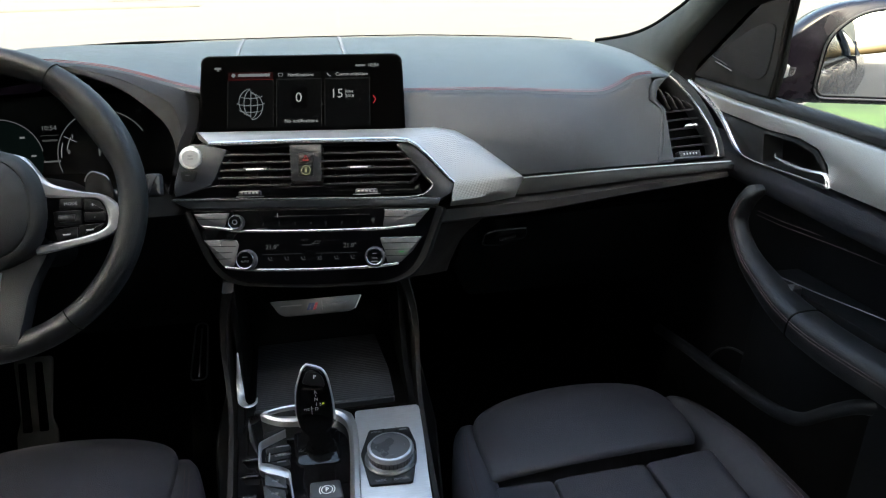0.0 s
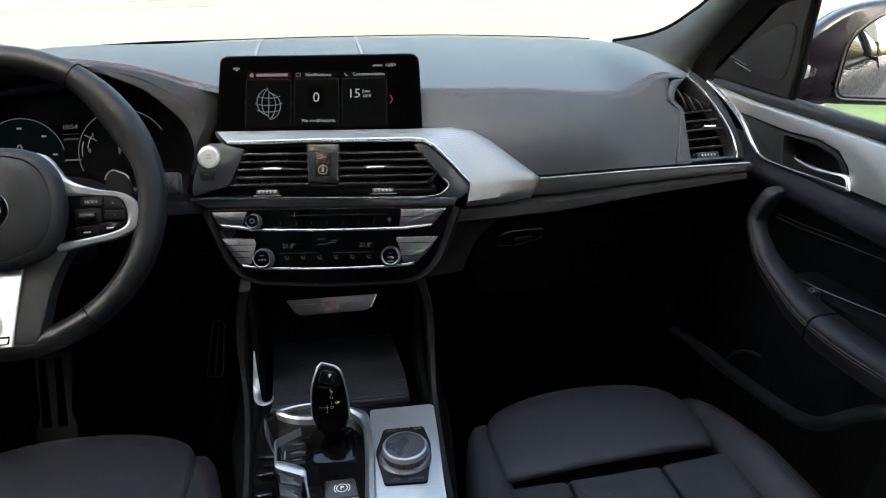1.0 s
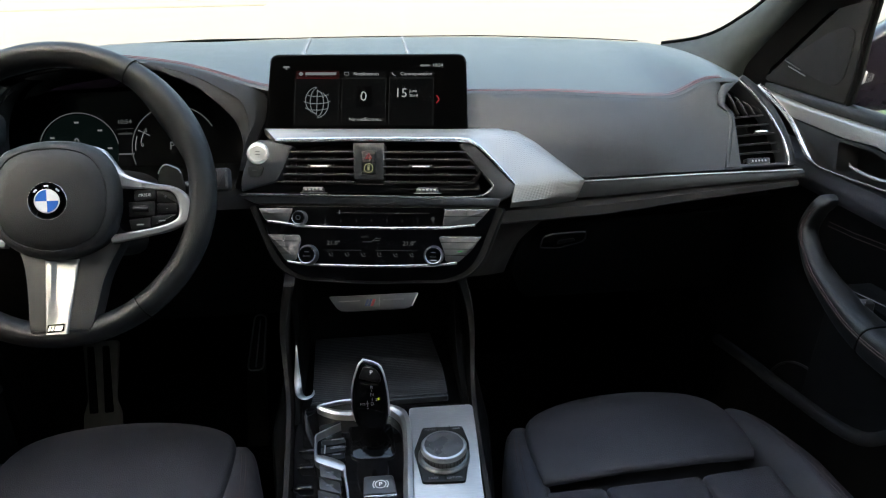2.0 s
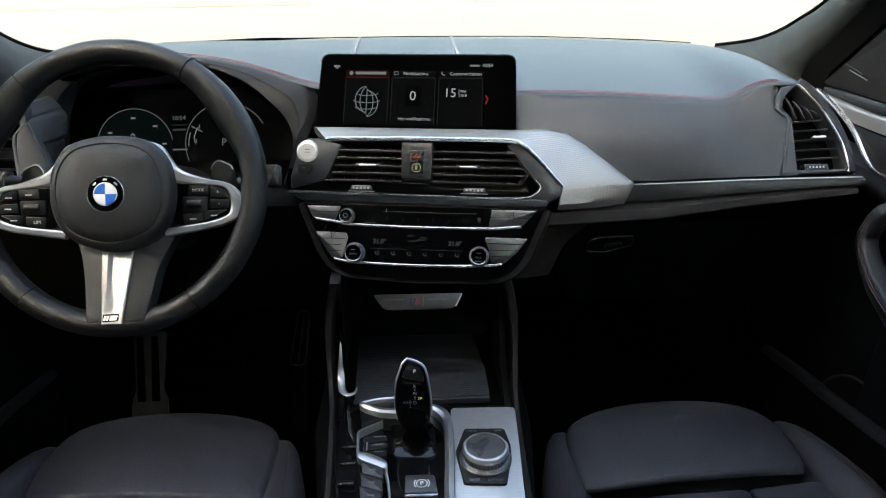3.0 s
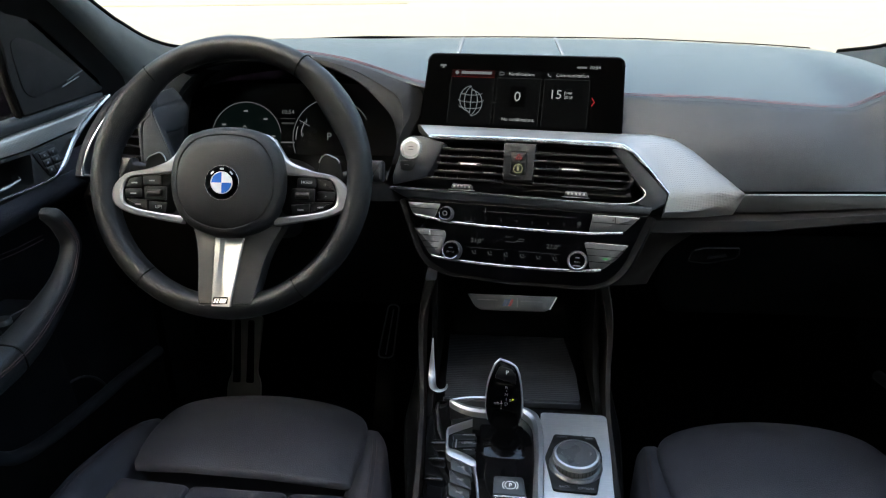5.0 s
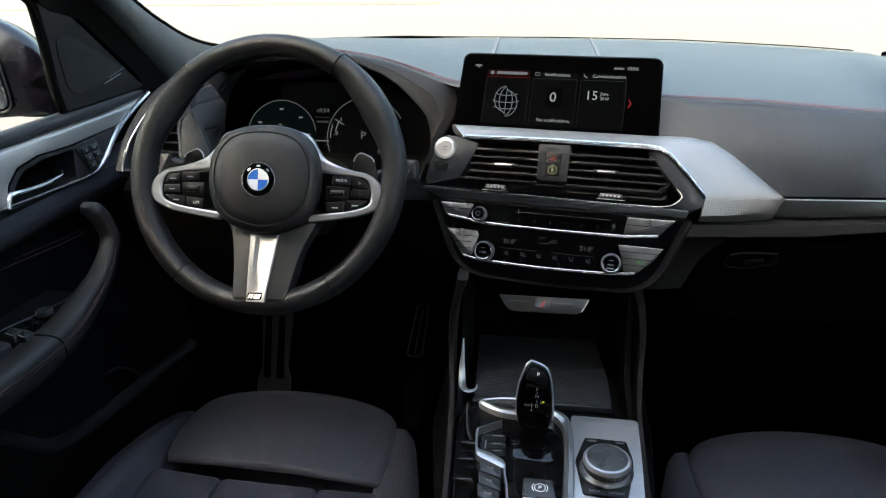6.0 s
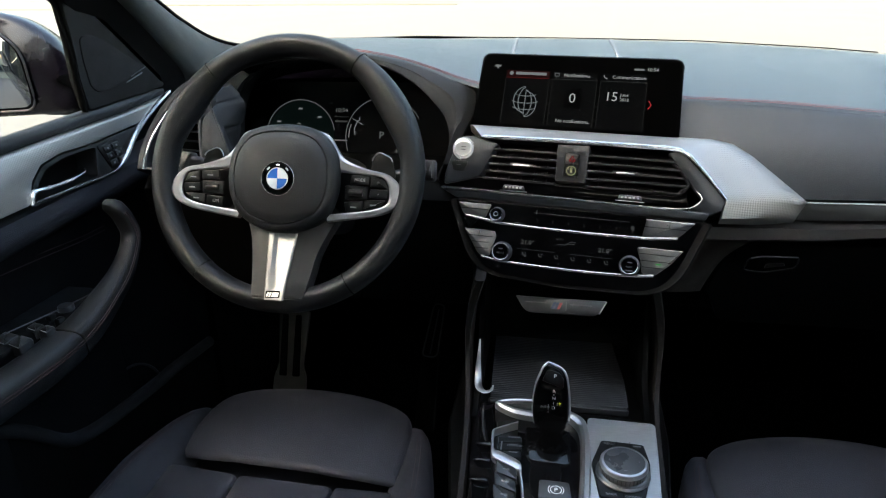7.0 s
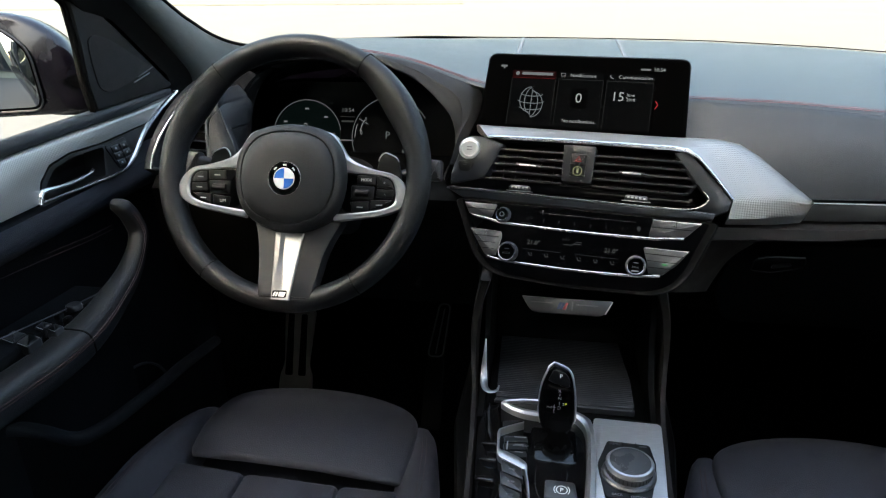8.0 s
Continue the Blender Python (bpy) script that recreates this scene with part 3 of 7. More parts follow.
def hood_flanks():
    """Leather cheeks on both sides of the instrument opening."""
    flanks = (([(-0.330, 0.137, 1.1220), (-0.293, 0.137, 1.1165), (-0.249, 0.140, 1.1065), (-0.204, 0.132, 1.0920), (-0.167, 0.120, 1.080), (-0.159, 0.110, 1.060), (-0.163, 0.095, 1.039), (-0.176, 0.070, 1.014), (-0.186, 0.04, 0.978)],
               [(-0.325, 0.135, 1.113), (-0.29, 0.124, 1.106), (-0.248, 0.112, 1.089), (-0.217, 0.10, 1.066), (-0.192, 0.09, 1.039), (-0.181, 0.08, 1.007), (-0.183, 0.06, 0.972), (-0.194, 0.04, 0.952)]),
              ([(-0.528, 0.122, 1.100), (-0.543, 0.118, 1.091), (-0.556, 0.110, 1.076), (-0.567, 0.09, 1.045), (-0.566, 0.08, 1.009), (-0.55, 0.06, 0.955)],
               [(-0.508, 0.122, 1.090), (-0.522, 0.118, 1.077), (-0.535, 0.11, 1.056), (-0.543, 0.10, 1.029), (-0.546, 0.09, 0.994), (-0.54, 0.07, 0.950)]))
    for k, (outer, inner) in enumerate(flanks):
        a, b = resample(outer, 28), resample(inner, 28)
        bm = B()
        rows = []
        for i, (p, q) in enumerate(zip(a, b)):
            e = math.sin(math.pi * i / 27)
            n = V(-0.25 if k == 0 else 0.25, -0.8, 0.4)
            row = [p + V(0.012 if k == 0 else -0.012, 0.012, -0.004)]
            row += [p.lerp(q, t) + n * (0.007 * e * (math.sin(math.pi * t) if k == 0 else 0.5 * math.sin(math.pi * t)) * (1.0 if t < 0.5 else 0.75)) for t in (0, 0.12, 0.3, 0.48, 0.54, 0.7, 0.88, 1.0)]
            rows.append(row + [q + V(-0.004 if k == 0 else 0.004, 0.012, 0.002), q + V(-0.004 if k == 0 else 0.004, 0.05, 0.004)])
        slab(bm, rows, (0.0, 0.012, -0.006))
        part("hood_cheek", bm, M_CHEEK, dashboard, "grey leatherette cheek beside the instruments", smooth=35)
    # wall from the driver's corner vent back to the cheek
    F = Matrix.Diagonal((-1, 1, 1, 1)) @ face((0.5865, -0.016, 0.966), 31)
    edge = [F @ V(x - 0.001, y, 0.0035) for x, y in ((-0.0400, 0.1310), (-0.0465, 0.1203), (-0.0500, 0.1000), (-0.0385, 0.0800), (-0.0440, 0.0327), (-0.0530, 0.0))]
    front = [(-0.5435, 0.045, 1.0756), (-0.5396, 0.040, 1.0618), (-0.5288, 0.028, 1.0439), (-0.5203, 0.020, 1.0293), (-0.5088, 0.008, 1.0117), (-0.4977, -0.004, 0.9925), (-0.4893, -0.015, 0.975)]
    back = [(-0.5354, 0.112, 1.0751), (-0.519, 0.112, 1.0517), (-0.5175, 0.108, 1.035), (-0.5203, 0.104, 1.019), (-0.5269, 0.100, 0.9966), (-0.5294, 0.090, 0.9675), (-0.527, 0.080, 0.9457)]
    n = 48
    a, f, b = resample(edge, n), resample(front, n), resample(back, n)
    bm = B()
    slab(bm, [[p + V(0, 0.02, 0), p, p.lerp(q, 0.15) + V(0, -0.002, 0.001), p.lerp(q, 0.6) + V(0, -0.003, 0.001), p.lerp(q, 0.94) + V(0, -0.0015, 0), q, q + V(0, 0.010, 0)] for p, q in zip(a, f)], (-0.002, 0.006, 0))
    part("vent_cheek", bm, M_FLANK, dashboard, "slate grey flank between corner vent and instruments", smooth=50)
    # inner face: padded field above a fold, made paler as lit; darker leatherette below
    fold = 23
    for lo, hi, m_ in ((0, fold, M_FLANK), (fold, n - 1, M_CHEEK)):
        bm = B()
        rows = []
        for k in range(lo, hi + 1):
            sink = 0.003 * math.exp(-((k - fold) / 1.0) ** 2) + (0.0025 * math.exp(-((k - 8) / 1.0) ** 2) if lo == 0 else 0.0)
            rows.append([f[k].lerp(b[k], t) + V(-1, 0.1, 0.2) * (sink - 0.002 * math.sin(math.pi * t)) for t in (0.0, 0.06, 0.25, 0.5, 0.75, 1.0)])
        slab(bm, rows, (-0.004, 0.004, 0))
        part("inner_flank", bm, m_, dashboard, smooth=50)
    # paler bead along the front corner, for the light its edge catches
    bm = B()
    tube(bm, [p + V(0.0003, -0.0008, 0.0004) for p in f[10:]], 0.0011, 6)
    part("flank_edge", bm, M_SWITCH, dashboard)
    # dark ledge that closes the pad towards the glass
    bm = B()
    pts = [V(x, far(x)[0] + 0.012, far(x)[1] + 0.0015) for x in [-0.5 + 1.05 * i / 40 for i in range(41)]]
    tube(bm, pts, [0.0012 + 0.0022 * math.exp(-((p.x + 0.29) / 0.07) ** 2) for p in pts], 6)
    part("glass_ledge", bm, M_RUBBER, dashboard)


hood_flanks()


def aluminium_trim():
    inner = [(-0.1303, 0.0241), (-0.0218, 0.0259), (0.1201, 0.0258), (0.1381, 0.0241), (0.1530, 0.0162), (0.1765, -0.0072), (0.2023, -0.0359), (0.1982, -0.0606)]
    outer = [(-0.1500, 0.073, 1.0294), (-0.0199, 0.066, 1.0262), (0.1391, 0.044, 1.0258), (0.1894, 0.034, 1.0269), (0.2142, 0.027, 1.0232), (0.2396, 0.018, 1.0092), (0.3075, -0.015, 0.9590), (0.2950, -0.020, 0.9345)]

    def dense(pts):
        return [pts[i].lerp(pts[i + 1], k / 4) for i in range(len(pts) - 1) for k in range(4)] + [pts[-1]]

    a = dense([STACK @ V(x, y, 0.002) for x, y in inner])
    b = dense([Vector(p) for p in outer])
    bm = B()
    rings = []
    for p, q in zip(a, b):
        n = V(0.0, -0.5, 0.87)
        row = [p.lerp(q, t) + n * (0.0050 * math.sin(math.pi * t ** 2.2)) for t in (0, 0.05, 0.15, 0.3, 0.45, 0.6, 0.75, 0.88, 0.96, 1.0)]
        rings.append(row + [q + V(0, 0.012, -0.012), p + V(0, 0.012, -0.012)])
    loft(bm, rings)
    part("aluminium_trim", bm, M_WEAVE, dashboard, "silver aluminium trim with a woven texture", smooth=50)
    bm = B()
    tube(bm, [p + V(0, -0.001, 0.0005) for p in a[:-4]], [0.0032 if i < 13 else 0.0032 - 0.00018 * (i - 12) for i in range(len(a) - 4)], 8)
    part("trim_edge", bm, M_CHROME, dashboard, "polished edge of the trim")


aluminium_trim()


def ring_plate(bm, outer, k, z0, z1, m=None, inner=None):
    """A frame: the outline and the same outline drawn in by k."""
    c = sum((Vector(p).to_2d() for p in outer), V(0, 0)) / len(outer)
    if inner is None:
        inner = [c + (Vector(p).to_2d() - c) * k for p in outer]
    ring = lambda pts, z: [(p[0], p[1], z) for p in pts]
    loft(bm, [ring(inner, z0), ring(outer, z0), ring(outer, z1), ring(inner, z1)], m=m, closed=True)


LEFT_OUT = -0.0165  # the driver's flank stands a little further out


def side_vent(s):
    m = Matrix.Diagonal((s, 1, 1, 1)) @ face((0.57, -0.016, 0.966), 31)
    v = thing("side_air_vent", None if s > 0 else Matrix.Translation((LEFT_OUT, 0, 0)), label="black corner air vent with horizontal slats and a bright curved edge", category="air vent", group="corner air vents")
    arc = [p.to_2d() for p in smooth_path([(-0.0152, 0.1348, 0), (-0.0023, 0.1216, 0), (0.0147, 0.0990, 0), (0.0297, 0.0711, 0), (0.0410, 0.0436, 0), (0.0457, 0.0165, 0), (0.0446, 0.0032, 0)], 4)]
    left = [V(-0.0540, 0.0009), V(-0.0446, 0.0327), V(-0.0364, 0.0720), V(-0.0361, 0.0852), V(-0.0505, 0.0995), V(-0.0456, 0.1203), V(-0.0372, 0.1315)]
    left_in = [V(-0.0439, 0.0082), V(-0.0375, 0.0327), V(-0.0302, 0.0699), V(-0.0299, 0.0814), V(-0.0395, 0.0960), V(-0.0353, 0.1130), V(-0.0294, 0.1215)]
    outline = left + arc
    bm = B()
    prism(bm, left_in + arc, -0.10, -0.030, m=m)
    part("housing", bm, M_SATIN, v)
    bm = B()
    inner = left_in + [V(p.x - 0.0022, p.y * 0.955 + 0.0045) for p in arc]
    lip = lambda f, z: [(*(Vector(q).lerp(p, f)), z) for p, q in zip(outline, inner)]
    loft(bm, [lip(0, -0.035), lip(0, -0.004), lip(0.12, -0.0005), lip(0.5, 0.0006), lip(0.85, 0.0004), lip(1, -0.001), lip(1, -0.035)], m=m, closed=True)
    part("frame", bm, M_SOFT, v, smooth=60)
    bm = B()
    prism(bm, inner, -0.033, -0.028, m=m)
    part("backing", bm, M_RUBBER, v)
    bm = B()
    tube(bm, [m @ V(p.x, p.y, 0.003) for p in arc], 0.0015, 8)
    part("bright_edge", bm, M_CHROME, v, "polished curved edge")
    # rounded end band between the bright edge and the door gap
    band = smooth_path([(-0.0042, 0.1464, 0), (0.0098, 0.1357, 0), (0.0285, 0.1129, 0), (0.0439, 0.0850, 0), (0.0549, 0.0548, 0), (0.0608, 0.0250, 0), (0.0608, 0.0041, 0)], 4)
    bm = B()
    rows = [[V(p.x, p.y, -0.06), V(p.x, p.y, 0.0012), p.lerp(q.to_3d(), 0.08) + V(0, 0, 0.0022), p.lerp(q.to_3d(), 0.35) + V(0, 0, 0.0020), p.lerp(q.to_3d(), 0.8) + V(0, 0, -0.0005), q.to_3d() + V(0, 0, -0.0050), q.to_3d() + V(0, 0, -0.06)] for p, q in zip([w.to_3d() for w in arc], [w.to_2d() for w in band])]
    loft(bm, rows, m=m)
    part("end_cap", bm, M_FLANK, v, "dark grey rounded end band", smooth=60)
    for i, h in enumerate((0.0798, 0.0658, 0.0512, 0.0368, 0.0235)):
        bm = B()
        xr = float(np.interp(h, [0.0098, 0.0505, 0.0885, 0.1133], [0.0406, 0.0338, 0.0147, -0.0022]))
        tube(bm, [m @ V(-0.038, h, -0.008), m @ V(0.01, h + 0.001, -0.003), m @ V(xr, h + 0.003, -0.008)], 0.004, 8, flat=0.35, up=m.to_3x3() @ V(0, 1, 0.2))
        part("slat", bm, M_SLAT, v)
    # scooped blades above the slats
    for i in range(4):
        x, top, low = -0.0265 + 0.0125 * i, 0.1190 - 0.0072 * i, 0.0885 - 0.0008 * i
        bm = B()
        rows = []
        for k in range(8):
            t = k / 7
            px_, py_ = x - 0.002 + 0.011 * t ** 1.6, top + (low - top) * t
            rows.append([V(px_ - 0.0030, py_ + 0.001, -0.001 - 0.006 * (2 * t - 1) ** 2), V(px_ + 0.0012, py_, -0.0035 - 0.006 * (2 * t - 1) ** 2), V(px_ + 0.0065, py_ - 0.001, -0.014), V(px_ + 0.0080, py_ - 0.001, -0.024)])
        loft(bm, [[m @ p for p in r] + [m @ (p + V(-0.0012, 0, -0.0012)) for p in reversed(r)] for r in rows])
        part("fin", bm, M_SLAT, v, smooth=70)
    bm = B()
    box(bm, 0.000, 0.019, 0.0538, 0.0573, -0.004, 0.003, 0.001, m)
    part("slider", bm, M_CHROME, v, "small chrome slider")
    bm = B()
    box(bm, -0.017, 0.0190, 0.0060, 0.0160, -0.012, 0.0, 0.002, m)
    part("thumb_wheel", bm, M_SWITCH, v)
    bm = B()
    for k in range(5):
        box(bm, -0.0097 + 0.005 * k, -0.0079 + 0.005 * k, 0.0100, 0.0128, 0.0, 0.0007, m=m)
    part("wheel_ridges", bm, M_KEYPRINT, v)


side_vent(1)
side_vent(-1)


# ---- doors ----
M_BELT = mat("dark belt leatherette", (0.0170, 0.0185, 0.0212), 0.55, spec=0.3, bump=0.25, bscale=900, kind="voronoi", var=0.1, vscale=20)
M_INSERT = mat("dark handle insert", (0.005, 0.005, 0.0055), 0.6, var=0.08, spec=0.25)
M_SAIL = mat("sail panel plastic", (0.013, 0.0132, 0.0136), 0.7, spec=0.2, bump=0.2, bscale=1000, kind="voronoi", var=0.1)


def car_door(s):
    D = Matrix(((0, 0.3 * s, -s, s * (0.70 - 0.3 * 0.995)), (1, 0, 0, 0), (0, 1, 0, 0), (0, 0, 0, 1)))  # (along the car, up, towards the cabin)
    D0 = Matrix(((0, 0, -s, s * 0.70), (1, 0, 0, 0), (0, 1, 0, 0), (0, 0, 0, 1)))
    side = "driver" if s < 0 else "passenger"
    d = thing("car_door", None if s > 0 else Matrix.Translation((LEFT_OUT, 0, 0)), label="closed black %s door with woven aluminium trim and red-stitched armrest" % side, category="car door", group="front doors")
    prof = [(0.764, 1.010), (0.762, 1.026), (0.752, 1.0380), (0.737, 1.0440), (0.7200, 1.0465), (0.7130, 1.0435), (0.7115, 1.033), (0.736, 1.028), (0.732, 0.965), (0.700, 0.955), (0.687, 0.952), (0.686, 0.944), (0.682, 0.934),
            (0.688, 0.918), (0.702, 0.905), (0.712, 0.88), (0.715, 0.80), (0.705, 0.73), (0.70, 0.60), (0.705, 0.45), (0.70, 0.28)]
    bm = B()
    ys = [0.34, 0.26, 0.2, 0.1, 0.0, -0.1, -0.2, -0.35, -0.5, -0.7, -1.0]
    slab(bm, [[V(s * x, y, z) for x, z in prof[:7]] for y in ys], (s * 0.012, 0, -0.012))
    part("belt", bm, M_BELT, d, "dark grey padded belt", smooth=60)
    # groove behind the trim, its shade in the darkened leather
    bm = B()
    slab(bm, [[V(s * x, y, z) for x, z in prof[6:9]] for y in ys], (s * 0.05, 0, -0.01))
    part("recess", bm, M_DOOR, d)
    # roll takes the paler seat leather for the light it catches
    bm = B()
    slab(bm, [[V(s * x, y, z) for x, z in prof[8:15]] for y in ys], (s * 0.05, 0, 0))
    part("roll", bm, M_SEAT, d, "padded leather roll", smooth=60)
    bm = B()
    slab(bm, [[V(s * x, y, z) for x, z in prof[14:]] for y in ys], (s * 0.05, 0, -0.02))
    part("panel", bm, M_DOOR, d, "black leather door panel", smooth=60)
    bm = B()
    slab(bm, [[V(s * 0.865, y, 0.2), V(s * 0.88, y, 0.7), V(s * 0.85, y, 0.985), V(s * 0.80, y, 1.0)] for y in (0.9, 0.4, -0.3, -1.0)], (-s * 0.03, 0, 0))
    part("outer_skin", bm, M_PAINT, d, "dark painted outer skin")
    bm = B()
    slab(bm, [[V(s * 0.752, y, 1.01), V(s * 0.735, y - 0.01, 1.2), V(s * 0.70, -0.10 + (y + 0.10) * 0.8, 1.38), V(s * 0.66, -0.40 + (y + 0.4) * 0.6, 1.53)] for y in (0.08, -0.3, -0.6, -0.98)], (s * 0.004, 0, 0))
    g = part("window_pane", bm, M_GLASS, d)
    g.visible_shadow = False
    # sail panel with tweeter grille in front of the glass
    bm = B()
    prism(bm, rounded([(0.262, 1.0465), (0.026, 1.0465), (0.017, 1.094), (0.018, 1.145), (0.012, 1.20), (-0.012, 1.262), (0.0861, 1.1800), (0.1585, 1.1300), (0.2330, 1.0640)], 0.006), -0.030, -0.012, 0.004, D0)
    part("sail_panel", bm, M_SAIL, d)
    bm = B()
    tube(bm, [D0 @ V(0.024, 1.040, -0.020), D0 @ V(0.015, 1.094, -0.018), D0 @ V(0.016, 1.145, -0.020), D0 @ V(0.010, 1.20, -0.022), D0 @ V(-0.06, 1.28, -0.02)], 0.0045, 8)
    part("glass_seal", bm, M_RUBBER, d)
    bm = B()
    gr = rounded([(0.1900, 1.0885), (0.1024, 1.0715), (0.0553, 1.0680), (0.0360, 1.0800), (0.0300, 1.1252), (0.0310, 1.1530), (0.0507, 1.1570), (0.0908, 1.1437)], 0.012)
    prism(bm, gr, -0.013, -0.010, 0.0012, D0)
    part("tweeter_grille", bm, mat("fine speaker mesh", (0.010, 0.010, 0.011), 0.7, spec=0.2, bump=0.6, bscale=1500, kind="voronoi", var=0.1), d)
    bm = B()
    tube(bm, [D0 @ V(0.188, 1.0895, -0.0085), D0 @ V(0.140, 1.0800, -0.0085)], 0.0009, 6)
    part("badge_bar", bm, M_KEY, d, "thin silver maker's bar")
    bm = B()
    tube(bm, [D0 @ V(0.176, 1.0815, -0.0088), D0 @ V(0.126, 1.0730, -0.0088)], 0.0011, 4)
    part("badge_print", bm, M_PRINT, d)
    # woven aluminium band, dark handle insert and polished border
    low = [(0.235, 1.034), (0.18, 1.0205), (0.12, 1.006), (-0.007, 1.004), (-0.075, 1.008), (-0.122, 1.003), (-0.150, 0.988), (-0.172, 0.963), (-0.30, 0.964), (-0.60, 0.975), (-1.0, 0.99)]
    top = [(-1.0, 1.040), (-0.6, 1.033), (-0.234, 1.028), (-0.053, 1.029), (0.10, 1.027), (0.18, 1.030)]
    bm = B()
    prism(bm, low + top, -0.004, 0.006, 0.003, D)
    part("woven_trim", bm, M_WEAVE, d, "silver aluminium band with a woven texture")
    bm = B()
    prism(bm, [(0.185, 1.022), (0.11, 1.004), (0.002, 1.002), (-0.020, 0.956), (0.015, 0.955), (0.04, 0.962), (0.06, 0.971), (0.11, 0.997)], -0.004, 0.003, 0.001, D)
    part("front_insert", bm, M_INSERT, d)
    cup = rounded([(-0.002, 0.998), (-0.072, 1.001), (-0.116, 0.996), (-0.141, 0.982), (-0.160, 0.964), (-0.026, 0.959)], 0.006)
    outer = rounded([(0.002, 1.002), (-0.075, 1.006), (-0.120, 1.001), (-0.148, 0.986), (-0.172, 0.959), (-0.020, 0.956)], 0.006)
    bm = B()
    ring_plate(bm, outer, 0, -0.032, 0.004, D, cup)
    part("handle_insert", bm, M_INSERT, d)
    bm = B()
    prism(bm, cup, -0.034, -0.030, m=D)
    part("handle_cup", bm, M_RUBBER, d)
    bm = B()
    tube(bm, smooth_path([D @ V(*p) for p in ((-0.036, 0.9738, -0.004), (-0.047, 0.9728, 0.003), (-0.064, 0.9725, 0.006), (-0.096, 0.9725, 0.008), (-0.131, 0.9750, 0.008), (-0.154, 0.9775, 0.007), (-0.163, 0.9730, 0.006), (-0.169, 0.9620, 0.004))], 4), [0.0014 + 0.0026 * min(1, i / 18) for i in range(29)], 8, flat=0.75)
    part("inner_handle", bm, M_CHROME, d, "polished chrome inner handle")
    bm = B()
    path = smooth_path([D @ V(*p) for p in ((0.2475, 1.0369, 0.006), (0.171, 1.0182, 0.007), (0.1065, 0.9964, 0.007), (0.059, 0.9707, 0.006), (0.0383, 0.9620, 0.006), (0.0183, 0.9563, 0.005), (-0.02, 0.9560, 0.005))], 5)
    path += [D @ V(-0.0581, 0.9579, 0.005), D @ V(-0.19, 0.9655, 0.004), D @ V(-0.32, 0.970, 0.004), D @ V(-1.0, 0.986, 0.004)]
    k = len(path)
    tube(bm, path, [0.0044 if i < 16 else max(0.0014, 0.0044 - 0.0004 * (i - 16)) for i in range(k)], 8)
    part("bright_border", bm, M_CHROME, d, "polished metal border strip")
    # pull handle that runs on into the armrest
    ax = -LEFT_OUT if s < 0 else -0.008
    bm = B()
    path = smooth_path([(s * 0.655, -0.083, 0.940), (s * 0.648, -0.076, 0.927), (s * 0.642, -0.071, 0.910), (s * 0.635, -0.074, 0.882), (s * 0.630, -0.115, 0.848), (s * 0.630, -0.165, 0.826),
                        (s * 0.632, -0.220, 0.808), (s * 0.636, -0.29, 0.80), (s * 0.642, -0.38, 0.802), (s * 0.65, -0.55, 0.81), (s * 0.65, -0.9, 0.82)], 5)
    k = len(path)
    rings, ups = [], []
    for i, p in enumerate(path):
        r = (0.0125 + 0.0120 * max(0, min(1, (i - 17) / 16))) * min(1.0, 0.5 + 0.17 * i)
        t = path[min(i + 1, k - 1)] - path[max(i - 1, 0)]
        t = V(0, t.y, t.z).normalized()
        u = V(0, t.z, -t.y)
        ups.append(u)
        ring = []
        for j in range(20):
            c, e = math.cos(2 * math.pi * j / 20), math.sin(2 * math.pi * j / 20)
            ring.append(p + V(1, 0, 0) * (r * 1.05 * math.copysign(abs(c) ** 0.6, c)) + u * (r * 0.9 * math.copysign(abs(e) ** 0.6, e)))
        rings.append(ring)
    loft(bm, rings)
    part("armrest", bm, M_ARM, d, "black leather armrest").location.x = ax
    for off in (0.0, 0.004):
        bm = B()
        pts = []
        for i in range(6, k):
            r = 0.0125 + 0.0120 * max(0, min(1, (i - 17) / 16))
            pts.append(path[i] + V(-s * r * 1.045, 0, 0) + ups[i] * (0.38 * r - off))
        tube(bm, pts, 0.0008, 5)
        part("armrest_seam", bm, M_STITCH_DIM, d, "dark red stitching").location.x = ax
    bm = B()
    j = 32
    q = [path[j] + (p - path[j]) * 1.005 for p in rings[j]]
    tube(bm, q, 0.0014, 5, closed=True)
    part("armrest_joint", bm, M_RUBBER, d).location.x = ax
    # switch shelf between armrest and panel, in the leather darkened for shade
    bm = B()
    prism(bm, rounded([(-0.10, 0.60), (-0.115, 0.82), (-0.46, 0.838), (-0.46, 0.60)], 0.01), -0.01, 0.045, 0.004, Matrix(((0, 0, -s, s * 0.70), (1, 0, 0, 0), (0, 1, 0, 0), (0, 0, 0, 1))))
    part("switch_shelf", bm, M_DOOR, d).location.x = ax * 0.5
    bm = B()
    tube(bm, [(s * 0.647, -0.140, 0.832), (s * 0.664, -0.215, 0.834), (s * 0.686, -0.290, 0.837), (s * 0.70, -0.34, 0.839)], 0.0008, 6)
    part("shelf_line", bm, M_KEY, d, "thin bright line").location.x = ax
